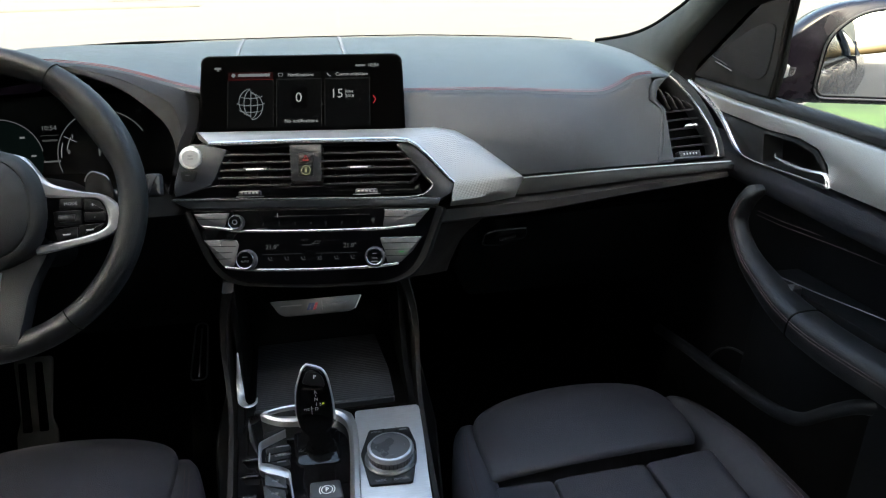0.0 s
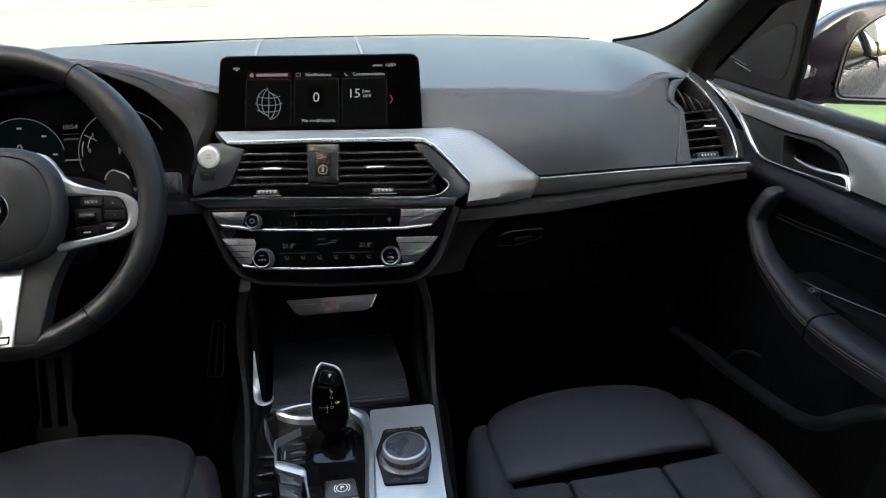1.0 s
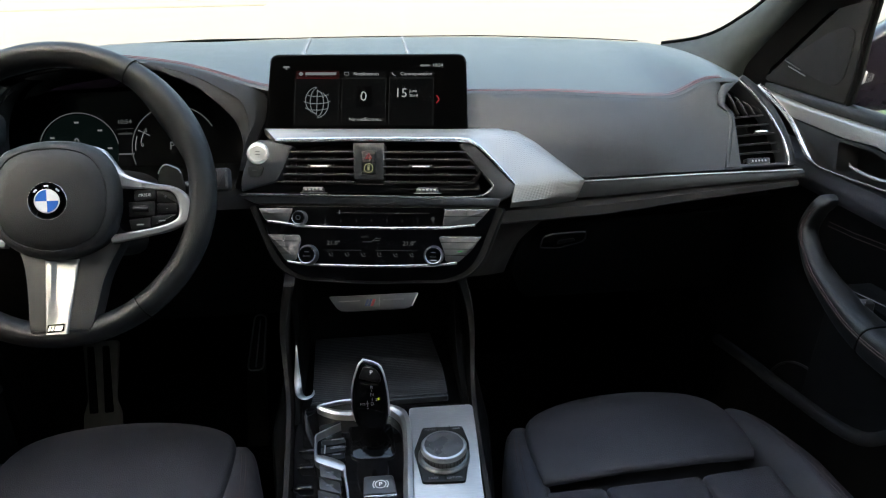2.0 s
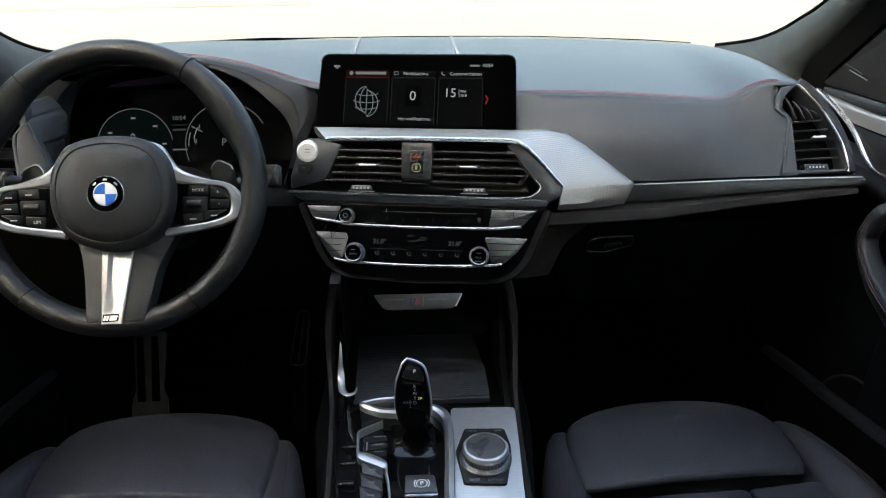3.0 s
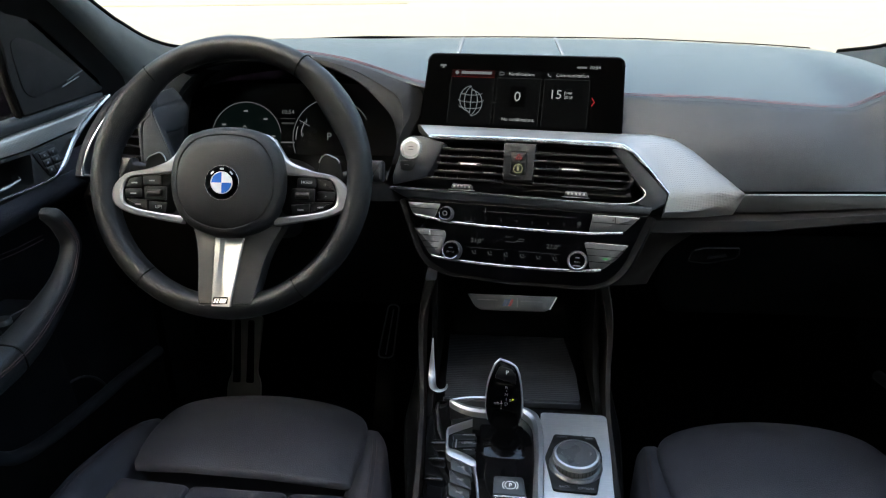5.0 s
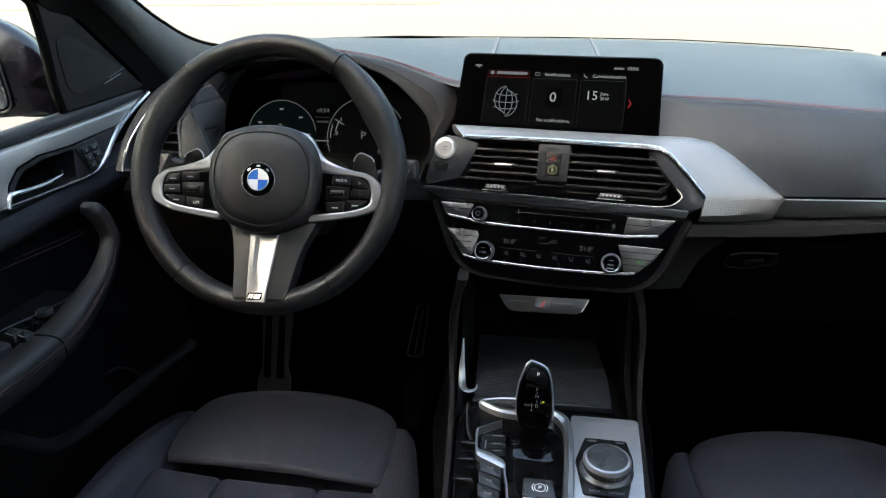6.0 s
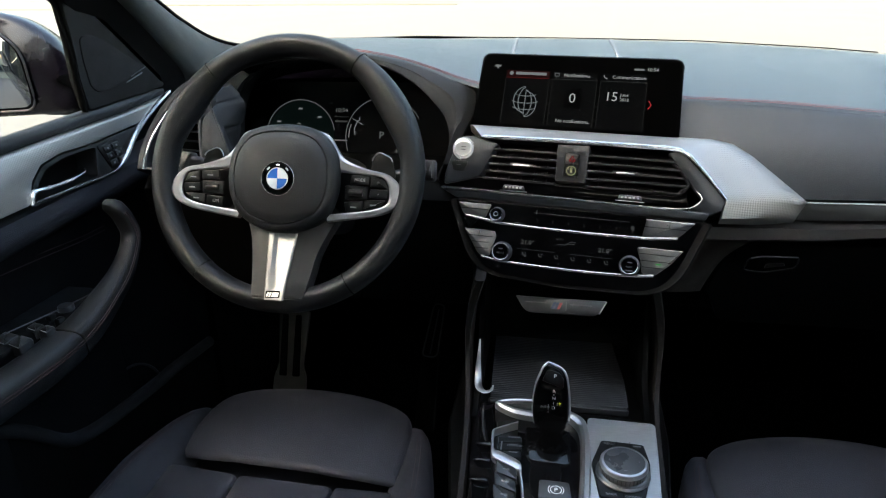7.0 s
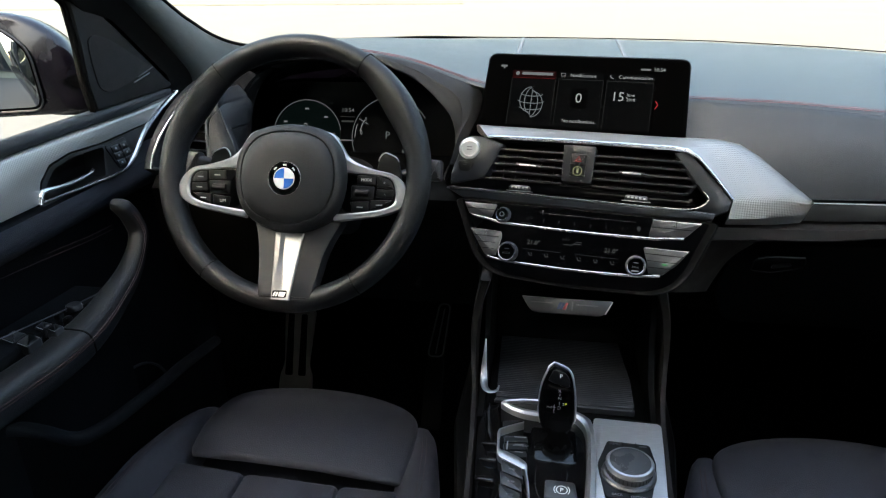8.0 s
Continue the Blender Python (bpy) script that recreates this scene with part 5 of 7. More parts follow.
def badge_plate():
    p = thing("badge_plate", face((-0.005, -0.032, 0.791), 30, 2), "dark metal plate with a small coloured badge under the control panel", "badge plate")
    bm = B()
    prism(bm, rounded([(-0.065, 0.011), (0.066, 0.012), (0.054, -0.011), (-0.050, -0.012)], [0.002, 0.002, 0.010, 0.010]), -0.004, 0.002, 0.001)
    part("plate", bm, M_PLATE, p)
    bm = B()
    tube(bm, [(0.056, -0.0075, 0.002), (0.0655, 0.0110, 0.002)], 0.0008, 6)
    part("plate_edge", bm, M_SILVER, p)
    for i, m_ in enumerate((M_BLUEDIM, M_BLUEDIM, M_REDDIM)):
        bm = B()
        prism(bm, [(x_ + 0.0045 * i - 0.006, y_) for x_, y_ in ((-0.0075, -0.005), (-0.0035, -0.005), (0.0005, 0.005), (-0.0035, 0.005))], 0.002, 0.0024)
        part("badge_stripe", bm, m_, p)
    for r_ in ((0.008, 0.0095, -0.006, 0.007), (0.014, 0.045, 0.0025, 0.004), (-0.05, -0.02, 0.0025, 0.004)):
        bars("badge_mark", [r_], 0.002, M_PRINT, p)


M_PLATE = mat("grey badge plate", (0.12, 0.12, 0.125), 0.35, 0.8, var=0.06)
M_BLUEDIM = mat("dark blue enamel", (0.01, 0.02, 0.09), 0.3, var=0)
M_REDDIM = mat("dark red enamel", (0.30, 0.012, 0.03), 0.3, var=0)
badge_plate()


def gear_lever():
    g = thing("gear_lever", label="gloss black gear selector with bright edge, standing in park", category="gear lever")
    # frame of the grip: up the grip = y, towards the driver = z
    G = Matrix.Translation((-0.013, -0.224, 0.693)) @ pose(0, 0, 0, 90 - 16, 0, 0) @ Matrix.Diagonal((1, 0.9, 1, 1))
    left = [(-0.004, 0.0), (-0.0075, 0.013), (-0.0195, 0.026), (-0.0245, 0.045), (-0.0245, 0.068), (-0.0215, 0.090), (-0.0135, 0.1135)]
    right = [(-0.008, 0.1195), (0.0095, 0.1115), (0.0165, 0.095), (0.0205, 0.060), (0.0190, 0.030), (0.007, 0.011), (0.004, 0.0)]
    out = [p.to_2d() for p in smooth_path([(x, y, 0) for x, y in left], 3)] + [p.to_2d() for p in smooth_path([(x, y, 0) for x, y in right], 3)]
    bm = B()
    c = V(-0.002, 0.065)
    rings = [[(*(c + (p - c) * k), z) for p in out] for k, z in ((0.55, -0.024), (0.85, -0.020), (0.98, -0.010), (1.0, 0.0), (0.97, 0.004), (0.90, 0.007))]
    loft(bm, rings, m=G)
    part("grip", bm, M_GLOSS, g, "gloss black grip", smooth=50)
    bm = B()
    edge = [p for p in out if p.y > 0.03]
    q = [G @ V(*(c + (p - c) * 1.0), 0.002) for p in edge]
    k = len(q)
    tube(bm, q, [0.0006 + 0.0011 * min(1, i / (k * 0.4)) for i in range(k)], 8)
    part("bright_edge", bm, M_SILVER, g, "polished edge")
    bm = B()
    prism(bm, rounded([(-0.015, 0.095), (0.012, 0.086), (0.0125, 0.098), (0.006, 0.108), (-0.0085, 0.112)], 0.004), 0.006, 0.0085, 0.001, G)
    part("park_button", bm, M_BTN, g)
    T = lambda x, y, s, text, m_: writing(text, s, G @ at(x, y, 0.0088), m_, g)
    T(0.001, 0.103, 0.0075, "P", M_WHITE)
    for ch, y in (("R", 0.0815), ("N", 0.0715), ("D", 0.058)):
        T(0.0006, y, 0.0062, ch, M_PRINT)
    T(-0.0115, 0.0585, 0.0045, "M/S", M_PRINT)
    T(-0.0055, 0.0515, 0.005, "+", M_PRINT)
    T(0.0085, 0.0639, 0.0056, "P", M_AMBER)
    bmk = B()
    for x0, x1, y0, y1 in ((0.0002, 0.001, 0.0755, 0.078), (0.0002, 0.001, 0.0625, 0.067), (-0.006, -0.0052, 0.054, 0.0625), (-0.0075, -0.0035, 0.0585, 0.0592), (0.0045, 0.0062, 0.0645, 0.0655), (0.0045, 0.0062, 0.0622, 0.0632)):
        box(bmk, x0, x1, y0, y1, 0.0086, 0.009, m=G)
    part("gate_marks", bmk, M_PRINT, g)
    # boot and collar at the foot
    bm = B()
    lathe(bm, [(0.019, 0.690), (0.019, 0.6985), (0.017, 0.700), (0.0150, 0.6995), (0.0135, 0.704), (0.0125, 0.712), (0.0140, 0.722), (0.0150, 0.728)], 28, Matrix.Translation((-0.012, -0.228, 0)))
    part("collar", bm, M_GLOSS, g)
    bm = B()
    prism(bm, rounded([(-0.046, -0.190), (0.012, -0.190), (0.013, -0.262), (-0.042, -0.258)], 0.012), 0.692, 0.6965, 0.002)
    part("gate_plate", bm, M_DECK, g)


M_AMBER = glow("amber sign", (0.75, 0.85, 0.08), 0.6)
gear_lever()


def rotary_controller():
    r = thing("rotary_controller", Matrix.Translation((0.0712, -0.2590, 0.7005)), "silver and black rotary controller with keys round it", "rotary controller")
    bm = B()
    plate = rounded([(-0.022, 0.041), (0.029, 0.0385), (0.033, 0.006), (0.031, -0.014), (0.019, -0.062), (-0.030, -0.058), (-0.036, -0.002)], 0.004)
    prism(bm, plate, -0.002, 0.0035, 0.0015)
    part("key_plate", bm, M_BTN, r)
    bm = B()
    lathe(bm, [(0.031, 0.0), (0.031, 0.005), (0.029, 0.007), (0.0262, 0.008), (0.0262, 0.015), (0.0275, 0.016), (0.0275, 0.0195), (0.0258, 0.0217), (0.0235, 0.0222), (0.0232, 0.0214), (0.0005, 0.0214)], 48, at(-0.001, -0.018))
    part("knob", bm, M_KNOB, r, "dark satin metal knob")
    bm = B()
    lathe(bm, [(0.0277, 0.0165), (0.0277, 0.0195), (0.0260, 0.0219), (0.0236, 0.0224), (0.0234, 0.0214)], 48, at(-0.001, -0.018))
    part("knob_ring", bm, M_BOW, r, "polished ring")
    bm = B()
    lathe(bm, [(0.0312, 0.003), (0.0314, 0.005), (0.0294, 0.0073), (0.028, 0.0073)], 48, at(-0.001, -0.018))
    part("base_ring", bm, M_PLATE, r, "satin silver base ring")
    bm = B()
    lathe(bm, [(0.0232, 0.0212), (0.0232, 0.0219), (0.0005, 0.0222)], 40, at(-0.001, -0.018))
    part("touch_pad", bm, M_TOUCH, r, "dark grey touch surface")
    for i in range(4):
        a = radians(90 * i)
        bm = B()
        tube(bm, [(0.0175 * math.cos(a) + 0.0015 * math.sin(a) * k - 0.0012 * math.cos(a) * abs(k) - 0.001, 0.0175 * math.sin(a) - 0.018 - 0.0015 * math.cos(a) * k - 0.0012 * math.sin(a) * abs(k), 0.0224) for k in (-1, 0, 1)], 0.0003, 4)
        part("arrow", bm, M_PRINT, r)
    for i in range(36):
        a = 2 * math.pi * i / 36
        bm = B()
        box(bm, -0.0007, 0.0007, 0.0258, 0.0268, 0.0085, 0.0145, m=at(-0.001, -0.018) @ pose(0, 0, 0, 0, 0, math.degrees(a)))
        part("ridge", bm, M_KEY, r)
    for text, x, y in (("MENU", -0.013, 0.0345), ("BACK", -0.017, -0.0535), ("OPTION", 0.007, -0.0555)):
        writing(text, 0.0048, at(x, y, 0.0037), M_PRINT, r)
    for gap in ((-0.004, -0.0032, 0.020, 0.040), (0.012, 0.0128, 0.020, 0.040), (-0.004, -0.0033, -0.059, -0.033)):
        bars("key_gap", [gap], 0.0034, M_RUBBER, r)
    bars("key_print", [(0.016, 0.025, 0.0325, 0.0345)], 0.0036, M_PRINT, r)


M_KNOB = mat("dark satin knob", (0.14, 0.14, 0.145), 0.3, 0.8, var=0.05)
M_TOUCH = mat("dark touch surface", (0.035, 0.036, 0.04), 0.3, var=0.05)
rotary_controller()


# ---- centre air vents ----
def centre_vents():
    v = thing("centre_air_vents", STACK, "gloss black centre air vents with chrome sliders", "air vent")
    out = rounded([(-0.182, -0.050), (-0.176, -0.024), (-0.172, 0.018), (-0.150, 0.030), (0.115, 0.026), (0.142, 0.022), (0.180, -0.014), (0.199, -0.036), (0.194, -0.052), (0.16, -0.0535)], 0.004)
    bm = B()
    prism(bm, out, -0.14, -0.022)
    part("housing", bm, M_SATIN, v)
    bm = B()
    prism(bm, [(-0.127, -0.046), (-0.108, 0.022), (0.128, 0.022), (0.176, -0.036), (0.160, -0.052)], -0.024, -0.018)
    part("backing", bm, M_RUBBER, v)
    # frame bars round the two openings
    for pts in ([(-0.135, 0.0245), (0.118, 0.0255), (0.1400, 0.0235), (0.124, 0.0185), (0.110, 0.0190), (-0.11, 0.0175)],
                [(0.1400, 0.0235), (0.2015, -0.0351), (0.1985, -0.0497), (0.184, -0.058), (0.158, -0.052), (0.172, -0.0374), (0.124, 0.0195)],
                [(-0.182, -0.049), (-0.128, -0.030), (-0.121, -0.034), (0.14, -0.036), (0.152, -0.030), (0.158, -0.050)]):
        bm = B()
        prism(bm, pts, -0.022, 0.001 if pts[1][0] > 0.19 else 0.0, 0.002)
        part("frame_bar", bm, M_BAR if pts[1][0] > 0.19 else M_GLOSS, v)
    bm = B()
    wedge = rounded([(-0.179, -0.048), (-0.180, -0.030), (-0.166, 0.018), (-0.156, 0.0255), (-0.132, 0.0225), (-0.106, 0.0165), (-0.124, -0.024), (-0.130, -0.034)], 0.005)
    prism(bm, wedge, -0.03, 0.0035, 0.003)
    part("button_panel", bm, M_WEDGE, v, "dark grey panel at the driver's side")
    # slats, in two openings
    for i in range(5):
        h = 0.0085 - 0.0105 * i
        xl = float(np.interp(h, [-0.036, 0.016], [-0.124, -0.108]))
        xr = float(np.interp(h, [-0.036, -0.022, 0.016], [0.146, 0.152, 0.132]))
        for x0, x1 in ((xl, -0.021), (0.021, xr)):
            bm = B()
            prism(bm, rounded([(-0.012, -0.0016), (0.012, -0.0009), (0.012, 0.0009), (-0.012, 0.0016)], 0.0006, 2), x0, x1,
                  m=Matrix(((0, 0, 1, 0), (0, 1, 0, h), (-1, 0, 0, -0.010), (0, 0, 0, 1))))
            part("slat", bm, M_VENT, v)
    for k in range(5):
        for x0 in (-0.108 + 0.018 * k, 0.036 + 0.018 * k):
            bm = B()
            box(bm, x0, x0 + 0.0012, -0.036, 0.014, -0.022, -0.016)
            part("vane", bm, M_VENT, v)
    # angled end wall of the passenger side opening
    bm = B()
    tube(bm, [(0.128, 0.0145, -0.006), (0.143, -0.002, -0.004), (0.1545, -0.0185, -0.004), (0.1445, -0.033, -0.006)], 0.004, 8, flat=0.5)
    part("end_wall", bm, M_VENT, v)
    for x in (-0.070, 0.072):
        bm = B()
        box(bm, x - 0.017, x + 0.017, -0.0155, -0.0085, -0.006, 0.001, 0.002)
        part("slider", bm, M_SATIN, v)
        bm = B()
        box(bm, x - 0.012, x + 0.012, -0.0135, -0.0105, 0.001, 0.003, 0.001)
        part("slider_bar", bm, M_STRIPE, v, "chrome slider bar")
    for x in (-0.0773, 0.0817):
        bm = B()
        prism(bm, rounded([(x - 0.016, -0.0475), (x + 0.016, -0.0475), (x + 0.014, -0.0405), (x - 0.014, -0.0405)], 0.002), -0.004, 0.004, 0.002)
        part("thumb_wheel", bm, M_KEY, v)
        bars("ridge", [(x - 0.012, x - 0.009, -0.0455, -0.0430)], 0.004, M_SILVER, v)
        for k in range(1, 5):
            bars("ridge", [(x - 0.012 + 0.0052 * k, x - 0.009 + 0.0052 * k, -0.0455, -0.0430)], 0.004, M_SILVER, v)
        bars("wheel_line", [(x - 0.019, x + 0.019, -0.0492, -0.0480)], 0.0015, M_SILVER, v)
    bm = B()
    tube(bm, smooth_path([(-0.181, -0.0505, 0.001), (-0.10, -0.0515, 0.001), (0.0, -0.0525, 0.001), (0.12, -0.0535, 0.001), (0.158, -0.0505, 0.0012), (0.1725, -0.038, 0.0012), (0.165, -0.028, 0.0012)], 4), 0.0009, 6)
    part("bright_line", bm, M_CHROME, v, "thin chrome line")
    bm = B()
    prism(bm, rounded([(-0.186, -0.0515), (0.184, -0.0545), (0.180, -0.0655), (0.10, -0.0655), (-0.16, -0.0640)], 0.003), -0.03, 0.002, 0.002)
    part("lower_bar", bm, M_BAR, v, "dark satin metal bar")
    # hazard and lock keys
    bm = B()
    prism(bm, rounded([(-0.022, 0.0205), (0.022, 0.0205), (0.0205, -0.030), (-0.0205, -0.030)], 0.002), -0.022, 0.004, 0.0008)
    part("key_block", bm, M_SWITCH, v, "slate grey key block")
    bm = B()
    box(bm, -0.0105, 0.0105, -0.0225, 0.0095, 0.003, 0.0055, 0.001)
    part("key_plate", bm, M_BTN, v)
    bars("key_gap", [(-0.0105, 0.0105, -0.0068, -0.0060)], 0.0054, M_RUBBER, v)
    bm = B()
    tri = [V(0.0045 * math.sin(t), 0.0012 + 0.0045 * math.cos(t), 0.0058) for t in (0, 2.094, 4.189)]
    tube(bm, tri, 0.0007, 4, closed=True)
    part("warning_triangle", bm, M_REDLIGHT, v, "red warning triangle")
    bm = B()
    tube(bm, [(0.006 * math.cos(t), -0.0145 + 0.006 * math.sin(t), 0.0058) for t in [2 * math.pi * i / 24 for i in range(24)]], 0.0006, 5, closed=True)
    box(bm, -0.0015, 0.0015, -0.0175, -0.0125, 0.0055, 0.006)
    tube(bm, [(0.0013 * math.cos(t), -0.0122 + 0.0018 * math.sin(t), 0.0058) for t in [math.pi * i / 6 for i in range(7)]], 0.0005, 4)
    part("lock_symbol", bm, M_CREAM, v, "cream lock symbol in a ring")
    # starter button
    C = at(-0.1555, 0.0055, 0.003)
    bm = B()
    lathe(bm, [(0.0165, 0), (0.0165, 0.002), (0.0155, 0.0035), (0.0142, 0.002), (0.0142, 0.0005)], 40, C)
    part("button_ring", bm, M_CHROME, v, "chrome ring")
    bm = B()
    lathe(bm, [(0.0138, 0), (0.0138, 0.003), (0.0128, 0.0042), (0.0108, 0.0046), (0.0103, 0.0036), (0.0005, 0.0034)], 40, C)
    part("starter_button", bm, M_STARTER, v, "satin silver starter button")
    bars("button_print", [(-0.1590, -0.1520, 0.0075, 0.0083), (-0.1590, -0.1520, 0.0035, 0.0043)], 0.0064, M_KEY, v)
    bm = B()
    prism(bm, rounded([(-0.171, -0.012), (-0.146, -0.012), (-0.151, -0.027), (-0.168, -0.027)], 0.005), 0.002, 0.0055, 0.001)
    part("stop_key", bm, M_BTN, v)
    bars("key_print", [(-0.163, -0.157, -0.0185, -0.0175)], 0.0055, M_KEY, v)


M_WEDGE = mat("dark blue-grey plastic", (0.0105, 0.0124, 0.0165), 0.45, spec=0.28, var=0.08)
M_STRIPE = mat("slider chrome", (0.4, 0.4, 0.41), 0.3, 0.85, var=0.02)
M_BAR = mat("dark satin metal", (0.062, 0.066, 0.074), 0.34, 0.8, var=0.05)
M_REDLIGHT = glow("red sign", (0.75, 0.02, 0.03), 0.42)
M_CREAM = glow("cream sign", (0.75, 0.72, 0.4), 0.3)
M_STARTER = mat("silver button", (0.55, 0.55, 0.55), 0.3, 0.7, var=0.05, vscale=40)
centre_vents()


# ---- radio and climate panel ----
M_SURROUND = mat("dark soft surround", (0.0060, 0.0055, 0.0053), 0.7, spec=0.12, bump=0.2, bscale=1000, kind="voronoi", var=0.12)
M_BLOCK = mat("grey key metal", (0.12, 0.12, 0.125), 0.36, 0.8, var=0.06)
M_STRIP = mat("satin chrome", (0.42, 0.42, 0.43), 0.25, 0.85, var=0.03)


def climate_panel():
    c = thing("climate_control_panel", STACK, "gloss black climate control panel with chrome strips and knobs", "control panel")
    shape = [(-0.160, -0.066), (0.179, -0.0665), (0.172, -0.085), (0.152, -0.137), (0.135, -0.158), (0.108, -0.1685), (0.0, -0.1715), (-0.088, -0.167), (-0.112, -0.156), (-0.128, -0.138), (-0.152, -0.085)]
    bm = B()
    mid = V(0.008, -0.11)
    big = [mid + V((p[0] - mid.x) * 1.065, (p[1] - mid.y) * 1.0 - (0.004 if p[1] < -0.12 else 0.0)) for p in shape]
    rings = [[(*(mid + (p - mid) * k), z) for p in [Vector(q) for q in rounded(big, 0.02)]] for k, z in ((0.90, -0.12), (1.01, -0.09), (1.02, -0.03), (1.005, -0.006), (0.99, -0.002), (0.965, -0.003))]
    loft(bm, rings)
    part("surround", bm, M_SURROUND, c, "brown-grey soft surround", smooth=50)
    bm = B()
    prism(bm, rounded(shape, [0.003, 0.003] + [0.02] * 9), -0.02, 0.0, 0.0025)
    part("panel", bm, M_GLOSS, c, "gloss black front panel")
    # chrome strips
    for pts, r in (([(-0.142, -0.0885, 0), (-0.112, -0.0925, 0), (-0.09, -0.0955, 0), (0.0, -0.0975, 0), (0.10, -0.0965, 0), (0.125, -0.0945, 0), (0.148, -0.0925, 0)], 0.0020),
                   ([(-0.113, -0.1445, 0), (-0.095, -0.1475, 0), (-0.06, -0.1495, 0), (0.0, -0.1505, 0), (0.06, -0.1495, 0), (0.105, -0.147, 0), (0.123, -0.1445, 0)], 0.0020)):
        bm = B()
        tube(bm, smooth_path([(x, y, 0.0015) for x, y, z in pts], 4), r, 8, flat=0.45, up=(0, 0, 1))
        part("chrome_strip", bm, M_STRIP, c, "polished chrome strip")
    # silver key blocks at the four corners
    blocks = ([(-0.1545, -0.0705), (-0.106, -0.0705), (-0.113, -0.0895), (-0.1455, -0.0865)], [(0.1065, -0.0715), (0.1685, -0.0700), (0.150, -0.0900), (0.103, -0.0935)],
              [(-0.142, -0.1065), (-0.097, -0.1075), (-0.094, -0.1145), (-0.101, -0.1425), (-0.116, -0.1425)], [(0.098, -0.1095), (0.157, -0.1080), (0.143, -0.1275), (0.126, -0.1430), (0.108, -0.1430), (0.104, -0.125)])
    for pts in blocks:
        bm = B()
        prism(bm, rounded(pts, 0.0015, 2), -0.001, 0.0028, 0.001)
        part("key_block", bm, M_BLOCK, c, "grey metal key block")
    for y, x0, x1 in ((-0.0785, -0.150, -0.108), (-0.116, -0.137, -0.098), (-0.1245, -0.130, -0.103), (-0.133, -0.1235, -0.104), (-0.0805, 0.105, 0.159), (-0.1165, 0.101, 0.151), (-0.1255, 0.105, 0.144), (-0.134, 0.107, 0.136)):
        bars("key_gap", [(x0, x1, y - 0.0004, y + 0.0004)], 0.0027, M_RUBBER, c)
    for x0, x1, y in ((-0.141, -0.118, -0.1072), (-0.1165, -0.0985, -0.1078), (0.100, 0.156, -0.1088), (0.1055, 0.167, -0.0708)):
        bars("bright_edge", [(x0, x1, y - 0.0006, y + 0.0006)], 0.0028, M_CHROME, c)
    bars("key_gap", [(-0.1185, -0.1173, -0.116, -0.107)], 0.0028, M_CHROME, c)
    bars("key_gap", [(0.136, 0.1368, -0.080, -0.071)], 0.0028, M_RUBBER, c)
    bars("indicator", [(0.1245, 0.1305, -0.1295, -0.1283)], 0.003, M_GREEN, c)
    # knobs
    for x, y, r, m_ in ((-0.0960, -0.0838, 0.0108, None), (-0.0835, -0.1352, 0.0145, "AUTO"), (0.0912, -0.1346, 0.0140, "MAX")):
        K = at(x, y, 0.0)
        bm = B()
        lathe(bm, [(r, 0), (r, 0.003), (r * 0.93, 0.004), (r * 0.86, 0.0105), (r * 0.83, 0.0120), (r * 0.74, 0.0120)], 40, K)
        part("knob", bm, M_BLOCK, c, "dark metal knob")
        bm = B()
        lathe(bm, [(r * 0.85, 0.0105), (r * 0.84, 0.0127), (r * 0.79, 0.0135), (r * 0.74, 0.0130), (r * 0.74, 0.0115)], 40, K)
        part("knob_ring", bm, M_STRIP, c, "bright metal knob ring")
        bm = B()
        lathe(bm, [(r * 0.75, 0.0115), (r * 0.72, 0.0123), (0.0005, 0.0125)], 32, K)
        part("knob_face", bm, M_GLOSS, c)
        if m_:
            writing(m_, 0.0040, at(x, y - 0.002, 0.0127), M_PRINT, c)
            bars("knob_lamp", [(x - 0.003, x + 0.003, y + 0.0035, y + 0.0047)], 0.0126, M_PRINT, c)
            if m_ == "MAX":
                bars("knob_print", [(x - 0.005, x + 0.005, y - 0.0075, y - 0.0060)], 0.0126, M_PRINT, c)
        else:
            bm = B()
            tube(bm, [(x + 0.003 * math.cos(t), y + 0.003 * math.sin(t), 0.0127) for t in [2 * math.pi * i / 16 for i in range(16)]], 0.0005, 4, closed=True)
            part("knob_print", bm, M_PRINT, c)
    # radio row
    for k in range(8):
        writing(str(k + 1), 0.0058, at(-0.0605 + 0.0215 * k, -0.0872, 0.0003), M_DIM, c)
    bars("disc_slot", [(-0.045, 0.085, -0.0768, -0.0757)], 0.0002, M_SLOT, c)
    bars("mark", [(-0.0415, -0.0403, -0.078, -0.072)], 0.0003, M_PRINT, c)
    bars("mark", [(-0.070, -0.055, -0.0925, -0.0920)], 0.0003, M_PRINT, c)
    bm = B()
    lathe(bm, [(0.0027, 0), (0.0027, 0.0006), (0.0004, 0.0006)], 14, at(0.0895, -0.084, 0))
    part("small_key", bm, M_DIM, c)
    bars("key_print", [(-0.140, -0.126, -0.0755, -0.0745)], 0.0028, M_PRINT, c)
    bars("key_print", [(0.133, 0.1345, -0.0772, -0.0758)], 0.0028, M_RUBBER, c)
    bars("key_print", [(-0.131, -0.124, -0.1125, -0.1115)], 0.0028, M_PRINT, c)
    # climate row
    writing("21.0\u00b0", 0.0088, at(-0.0490, -0.1185, 0.0003), M_DIGIT, c)
    writing("21.0\u00b0", 0.0088, at(0.0570, -0.1185, 0.0003), M_DIGIT, c)
    writing("AUTO", 0.0038, at(-0.005, -0.1095, 0.0003), M_DIM, c)
    bm = B()
